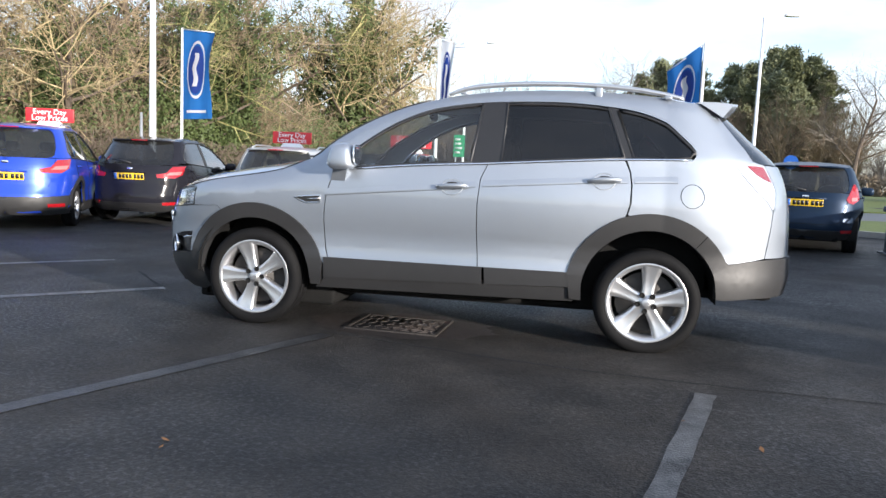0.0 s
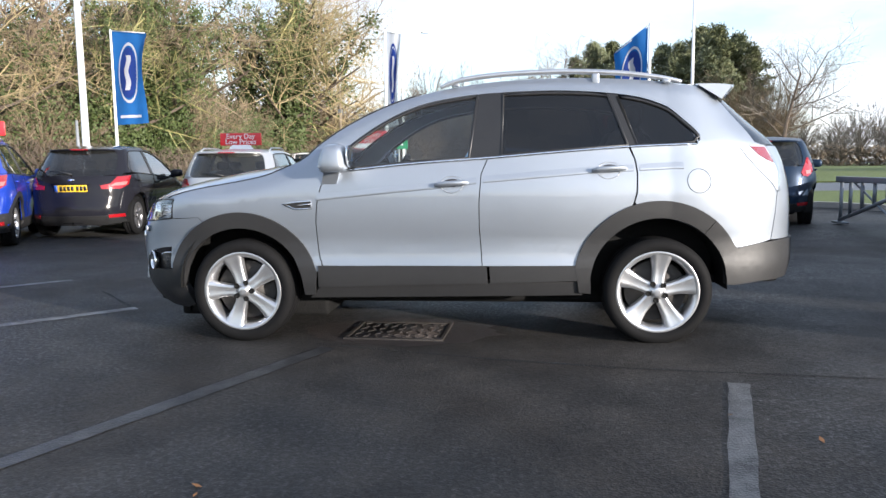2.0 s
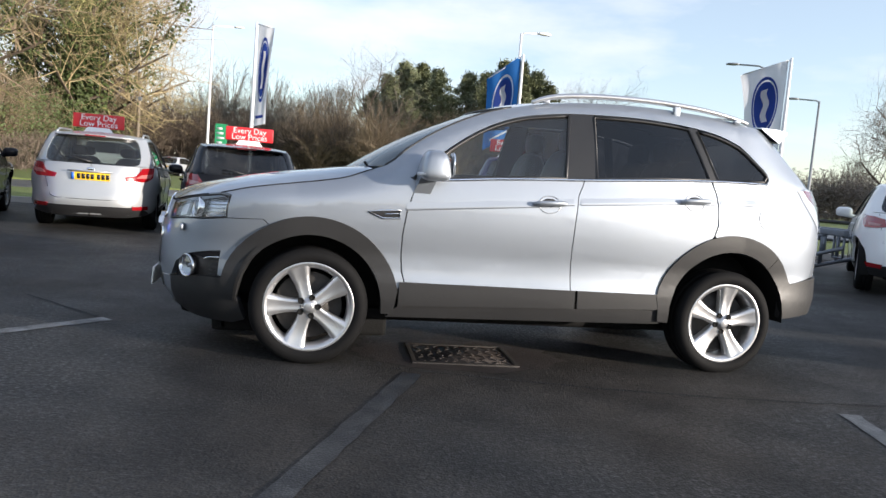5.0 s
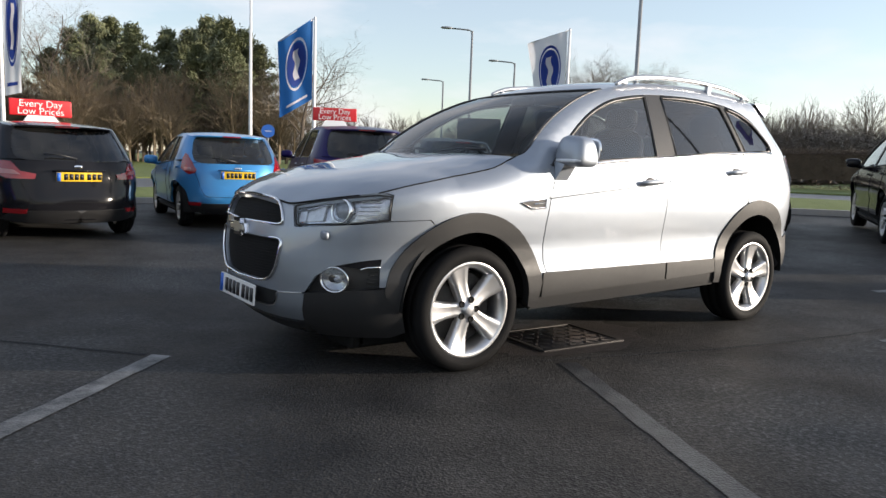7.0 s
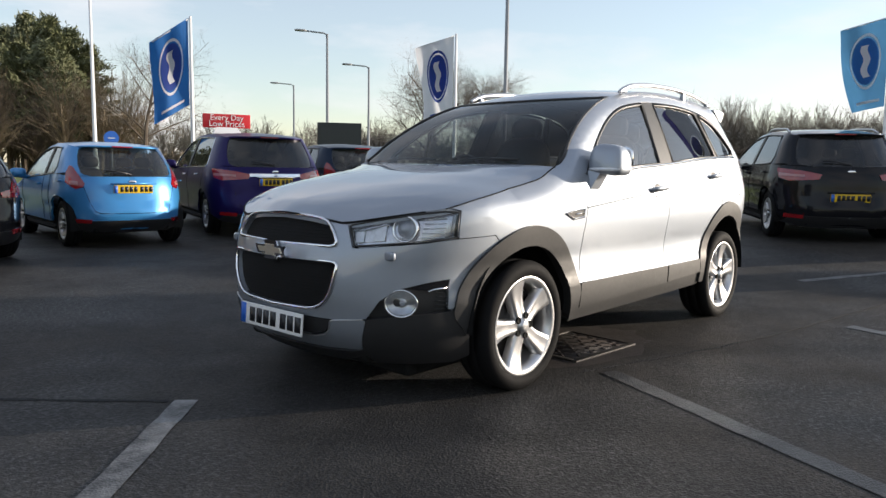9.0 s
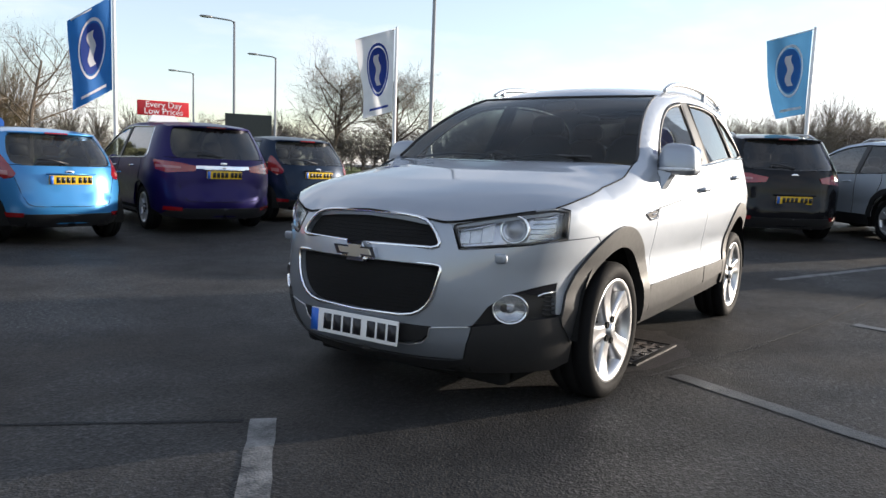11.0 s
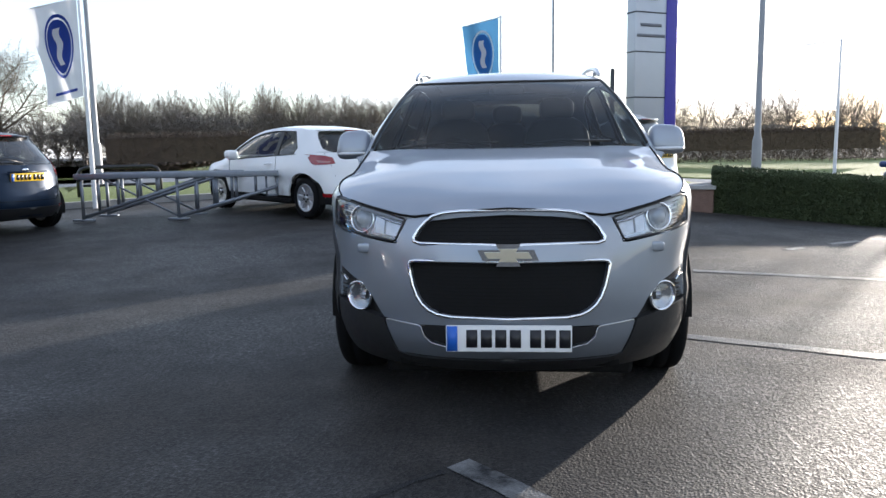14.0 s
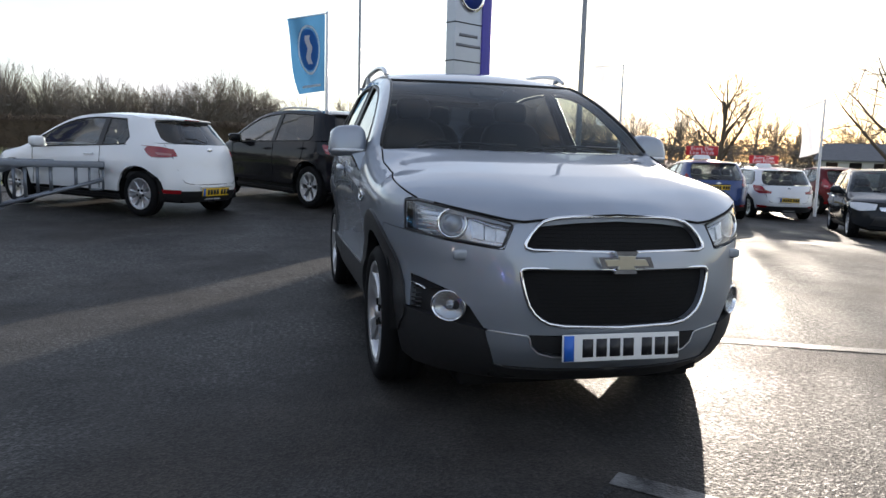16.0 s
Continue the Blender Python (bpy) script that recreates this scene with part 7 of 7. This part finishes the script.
def clipped(name, label, line, m, n, z0, h, w, low, seed, leaf, thin, cat):
    """A clipped hedge or bed: a dense heart along the line with twigs and leaves standing out of it."""
    rnd = random.Random(seed)
    c = Heap()
    for (x0, y0, g0), (x1, y1, g1) in zip(line, line[1:]):
        d = Vector((x1 - x0, y1 - y0, 0))
        k = Vector((-d.y, d.x, 0)).normalized()
        i = len(c.v)
        for x, y, g in ((x0, y0, g0), (x1, y1, g1)):
            for side, z in ((-1, z0 + low * h), (-1, z0 + 0.92 * h), (1, z0 + 0.92 * h), (1, z0 + low * h)):
                c.v.append(Vector((x, y, g + z)) + k * side * 0.86 * w)
        c.f += [(i + a, i + (a + 1) % 4, i + 4 + (a + 1) % 4, i + 4 + a) for a in range(4)] + [(i, i + 1, i + 2, i + 3), (i + 4, i + 5, i + 6, i + 7)]
        for _ in range(int(n * d.length)):
            p = Vector((x0, y0, g0)).lerp(Vector((x1, y1, g1)), rnd.uniform(-0.06, 1.06))
            if rnd.random() < 0.55:
                p += k * rnd.choice((-1, 1)) * w * rnd.gauss(0.93, 0.06) + Vector((0, 0, z0 + h * rnd.random()))
            else:
                p += k * w * rnd.uniform(-1, 1) + Vector((0, 0, z0 + h * rnd.gauss(0.95, 0.05)))
            u = (rvec(rnd) + Vector((0, 0, 0.6))).normalized()
            s = leaf * rnd.uniform(0.6, 1.6)
            c.leaf(p, u * s, u.orthogonal().normalized() * s * thin)
    return tagged(c.make(name, m, None), label, cat, kind="stuff")


scrub("undergrowth", "dense brown undergrowth at the foot of the wood", [polar(b, wood_r(b) - 3 + (b * 7.3) % 3) for b in np.arange(101.5, 146, 0.7)], BARK, 420, 2.2, 0.9, 1, 0.18, 0.07)
scrub("ivy_undergrowth", "green ivy and bramble at the foot of the wood", [polar(b, wood_r(b) - 2 + (b * 5.1) % 3, (b * 3.7) % 2.5) for b in np.arange(102, 146, 0.9)], IVY, 620, 2.4, 0.7, 2, 0.05, 0.8)
scrub("wood_depth", "dark tangle of branches deep in the wood", [polar(b, wood_r(b) + 7 + (b * 3.1) % 4) for b in np.arange(101, 148, 0.8)], BARK, 620, 6.6, 1.6, 3, 0.40, 0.08, fall=1.25)


scrub("far_bank", "dark brown bank of scrub beyond the hedge", [polar(b, 84 + (b * 3.3) % 4) for b in np.arange(-46, 2, 0.4)], TWIGGREY, 900, 3.7, 0.9, 41, 0.13, 0.20)
scrub("bramble_bank", "dark brown bank of bramble and dead stalks beyond the verge", [polar(b, 60 + (b * 3.3) % 4) for b in np.arange(1, 53, 0.5)], TWIGGREY, 360, 4.0, 0.7, 4, 0.17, 0.18)


def far_wood(name, label, spots, m, seed, n=420, cat="trees", fine=1.0):
    """Far bare trees, each a rounded crown of thin branches on a short stem: spots of bearing, distance, height and width."""
    rnd = random.Random(seed)
    c = Heap()
    for b, r, h, wd in spots:
        x, y, z = polar(b, r)
        o = Vector((x, y, z))
        w = (r * 0.00030 + 0.006) * fine
        lean = Vector((rnd.uniform(-0.05, 0.05), rnd.uniform(-0.05, 0.05), 1)) * h
        c.limb([o, o + lean * 0.3, o + lean * 0.6], [h * 0.018, h * 0.012, h * 0.006], 4)
        for _ in range(n // 12):
            ang, q = rnd.uniform(0, 6.28), rnd.random()
            el = math.asin(rnd.uniform(-0.45, 1.0))
            k = rnd.uniform(0.72, 1.0)
            tip = o + lean * 0.56 + Vector((math.cos(ang) * math.cos(el) * wd, math.sin(ang) * math.cos(el) * wd, math.sin(el) * h * 0.44)) * k
            a0 = o + lean * (0.10 + 0.40 * q)
            a1 = a0.lerp(tip, 0.5) + Vector((0, 0, 0.05 * h)) + rvec(rnd) * 0.03 * h
            c.limb([a0, a1, tip], [w * 2.0, w * 1.2, w * 0.4], 3)
            for _ in range(16):
                f = rnd.uniform(0.2, 1.0)
                e = a0.lerp(a1, f * 2) if f < 0.5 else a1.lerp(tip, f * 2 - 1)
                t = ((tip - a1).normalized() * 0.6 + rvec(rnd) * 0.6 + Vector((0, 0, 0.3))).normalized()
                c.limb([e, e + t * rnd.uniform(0.05, 0.14) * h], [w * 0.7, w * 0.25], 3)
    ob = c.make(name, m, None)
    return tagged(ob, label, cat, kind="stuff")


rnd = random.Random(5)
far_wood("far_bare_trees", "far grey bare trees beyond the road", [(b, 82 + rnd.uniform(-6, 8), rnd.uniform(9.5, 13) * (1 if b < 97 else 0.75), 3.0) for b in np.arange(86, 103, 0.7)], TWIGGREY, 31, 760, fine=0.8)
far_wood("far_scrub", "brown scrub and young trees beyond the road", [(b, 58 + rnd.uniform(-5, 5), rnd.uniform(3.5, 6.4), 2.2) for b in np.arange(68, 102, 0.6)], BARK, 32, 640, fine=0.8)
far_wood("brown_wood", "brown bare wood below the pines", [(b, 54 + rnd.uniform(-5, 5), rnd.uniform(5.0, 8.2), 2.4) for b in np.arange(66, 90, 0.6)], TWIG, 38, 620, fine=0.55)
far_wood("wood_thicket", "tan and olive young trees along the edge of the wood", [(b, wood_r(b) + rnd.uniform(-1.5, 4), wood_r(b) * rnd.uniform(0.11, 0.18), 1.9) for b in np.arange(102, 147, 0.75)], TWIG, 40, 620, fine=0.6)
far_wood("brown_thicket", "brown thicket of bare young trees beyond the verge", [(b, 66 + rnd.uniform(-4, 4), rnd.uniform(3.4, 5.0), 1.8) for b in np.arange(28, 52, 0.9)], TWIGPALE, 33, 480, fine=0.7)
far_wood("treeline", "low line of rounded bare brown trees on the horizon", [(b + rnd.uniform(-0.5, 0.5), 64 + rnd.uniform(-4, 6), rnd.uniform(5.2, 7.8), rnd.uniform(1.8, 2.6)) for b in np.arange(1, 33, 0.8)], TWIGPALE, 34, 1200, fine=0.6)
far_wood("distant_treeline", "distant low line of rounded bare trees", [(b + rnd.uniform(-0.5, 0.5), 105 + rnd.uniform(-8, 8), rnd.uniform(6.5, 10.5), rnd.uniform(2.6, 4.0)) for b in np.arange(-46, 4, 1.3)], TWIGPALE, 35, 640, fine=0.6)
far_wood("distant_hedgerow", "distant brown hedgerow and bare trees", [(b + rnd.uniform(-0.4, 0.4), 112 + rnd.uniform(-14, 14), rnd.uniform(4.0, 9.0), rnd.uniform(2.0, 3.2)) for b in np.arange(46, 72, 0.55)], TWIGGREY, 36, 520, fine=0.6)
scrub("distant_hedge_foot", "distant brown hedge along the far side of the road", [polar(b, 100) for b in np.arange(46, 72, 0.35)], TWIG, 170, 2.6, 0.9, 39, 0.30, 0.22)
# Tree ring added out of view, so reflections meet no bare horizon.
far_wood("trees_unseen", "bare trees added out of view to close the horizon", [(b, 110 + rnd.uniform(-8, 8), rnd.uniform(6, 10), 4.0) for b in np.arange(146, 314, 2.2)], TWIG, 37, 84)

pine = pine_tree("pine_tree", "dark green pine tree beyond the road", spin(81, 62, 0), 41, 11.3)
for b, r, s, t in ((82.4, 60, 0.88, 40), (79.6, 64, 1.02, 200), (78.2, 60, 0.93, 90), (75.6, 64, 0.96, 300), (74.2, 60, 0.92, 10), (72.7, 63, 1.06, 140), (71.4, 60, 1.02, 250), (70.0, 62, 0.98, 75), (68.8, 60, 0.86, 215), (80.4, 57, 0.74, 30), (73.4, 56, 0.78, 170), (71.9, 55, 0.80, 60), (70.6, 56, 0.74, 130), (77.4, 58, 0.72, 280), (83.6, 66, 0.80, 190)):
    x, y, z = polar(b, r)
    copy_thing(pine, Matrix.Translation((x, y, z)) @ pose(0, 0, 0, 0, 0, t)).scale = (s, s, s)
bare_tree("bare_tree", "spreading bare tree on the verge beyond the road", spin(65.4, 47, 0), 51, 10.7, (11, 8, 6, 4), 0.56, TWIGGREY, 0, None, 0.0145, 0.05)
bare_tree("bare_tree", "rounded bushy bare tree beyond the verge", spin(43.3, 57, 20), 61, 11.2, (14, 10, 8, 6), 0.58, TWIGPALE, 0, None, 0.020, 0.10)
bare_tree("bare_tree", "rounded bushy bare tree beyond the verge", spin(37.5, 58, 200), 62, 10.4, (14, 10, 8, 6), 0.58, TWIGPALE, 0, None, 0.019, 0.10)
bare_tree("bare_tree", "bare tall tree beyond the road", spin(84.3, 58, 50), 52, 13.0, (10, 7, 6, 4), 0.48, TWIGGREY, 0, None, 0.014)
bare_tree("bare_tree", "small pollarded bare tree against the low sun", spin(-34.9, 31, 20), 53, 6.7, (11, 7, 5, 4), 0.42, TWIG, 0, None, 0.021, 0.08)
bare_tree("bare_tree", "bare tree at the side of the forecourt", spin(-46.5, 30, 20), 54, 7.5, (8, 6, 4, 3), 0.55, TWIG, 0, None, 0.022)

# long clipped hedge beyond the verge, shrub bed beside the forecourt
clipped("clipped_hedge", "long dark brown clipped hedge beyond the verge", [(*polar(b, (33 if b > 4 else 44) / math.cos(radians(b - 8)))[:2], 0.0) for b in np.arange(-27, 33, 1.0)], HEDGE, 1300, 0.15, 2.05, 0.5, 0.36, 9, 0.10, 0.10, "hedge")
clipped("evergreen_shrubs", "low clipped dark green shrub bed", [(7.35 - 0.072 * i, -3.45 - 0.245 * i, rise(7.35 - 0.072 * i, -3.45 - 0.245 * i)) for i in range(11)], EVERGREEN, 46000, 0.0, 0.68, 0.72, 0.03, 10, 0.0145, 0.55, "shrubs")


# hoop barriers at the edge of the grass
def hoop(x, y, turn):
    f = thing("hoop_barrier", "black tubular steel hoop barrier at the edge of the grass", "barrier", Matrix.Translation((x, y, rise(x, y))) @ pose(0, 0, 0, 0, 0, turn), "hoop barriers")
    bm = bmesh.new()
    pts = [(-0.8, 0, 0.0), (-0.8, 0, 0.55), (-0.74, 0, 0.66), (-0.62, 0, 0.70), (0.62, 0, 0.70), (0.74, 0, 0.66), (0.8, 0, 0.55), (0.8, 0, 0.0)]
    tube(bm, pts, 0.04, 8)
    part("hoop", bm, BLACK, f)
    bm = bmesh.new()
    tube(bm, [(-0.8, 0, 0.32), (0.8, 0, 0.32)], 0.03, 8)
    part("middle_bar", bm, BLACK, f)
    return f


hoop(9.6, 8.2, -62)
hoop(10.9, 5.6, -66)

# low far house
WALLS = mat("pale render", (0.55, 0.52, 0.48), 0.8, 0, 0.1, 2, 0.2, 30)
ROOFING = mat("grey slates", (0.14, 0.14, 0.15), 0.7, 0, 0.2, 3, 0.4, 12)
hx, hy, hz = polar(-44.2, 75)
hs = thing("house", "low house with a grey pitched roof across the site", "house", Matrix.Translation((hx, hy, -0.4)) @ pose(0, 0, 0, 0, 0, 30))
bm = bmesh.new()
box(bm, -3.4, 3.4, -2.4, 2.4, 0, 2.0)
part("wall", bm, WALLS, hs, smooth=False)
bm = bmesh.new()
rows = [[(x, -2.7, 1.95), (x, 0, 3.5), (x, 2.7, 1.95), (x, 2.7, 1.8), (x, 0, 3.3), (x, -2.7, 1.8), (x, -2.7, 1.95)] for x in (-3.6, 3.6)]
grid(bm, rows)
for r in rows:
    bm.faces.new([bm.verts.new(p) for p in r[:-1]])
bmesh.ops.recalc_face_normals(bm, faces=bm.faces[:])
part("roof", bm, ROOFING, hs, smooth=False)
for k in (-2, 0, 2):
    bm = bmesh.new()
    box(bm, k - 0.5, k + 0.5, -2.46, -2.38, 0.9, 1.7)
    part("window", bm, PRIVACY, hs, smooth=False)
    bm = bmesh.new()
    box(bm, k - 0.5, k + 0.5, 2.38, 2.46, 0.9, 1.7)
    part("window", bm, PRIVACY, hs, smooth=False)

# low planter wall at the end of the shrub bed
PLANTER = mat("weathered brown brick", (0.17, 0.105, 0.08), 0.85, 0, 0.4, 9, 0.5, 45)
COPING = mat("pale concrete coping", (0.36, 0.35, 0.33), 0.8, 0, 0.25, 6, 0.3, 80)
pw = thing("planter_wall", "low brown brick planter wall with pale coping beside the shrubs", "wall", Matrix.Translation((7.15, -3.22, rise(7.15, -3.22))) @ pose(0, 0, 0, 0, 0, -20))
bm = bmesh.new()
box(bm, -0.55, 0.55, -0.22, 0.22, -0.05, 0.36, 0.006)
part("brickwork", bm, PLANTER, pw, smooth=False)
bm = bmesh.new()
box(bm, -0.58, 0.58, -0.25, 0.25, 0.36, 0.42, 0.01)
part("coping", bm, COPING, pw, smooth=False)

# fallen leaves and grit on the asphalt
LITTER = mat("dead leaves", (0.22, 0.10, 0.035), 0.7, 0, 0.5, 9)
rnd = random.Random(77)
heap = Heap()
for _ in range(26):
    x, y = rnd.uniform(-5.5, 3.5), rnd.uniform(-4.2, 1.0)
    if abs(x) < 2.4 and y > -1.1:
        continue
    a = rnd.uniform(0, 6.28)
    s = rnd.uniform(0.012, 0.026)
    heap.leaf(Vector((x, y, rise(x, y) + 0.008)), Vector((math.cos(a), math.sin(a), 0.25)) * s, Vector((-math.sin(a), math.cos(a), 0.1)) * s * 0.5)
tagged(heap.make("fallen_leaves", LITTER, None), "few small brown fallen leaves on the asphalt", "leaves", kind="stuff")
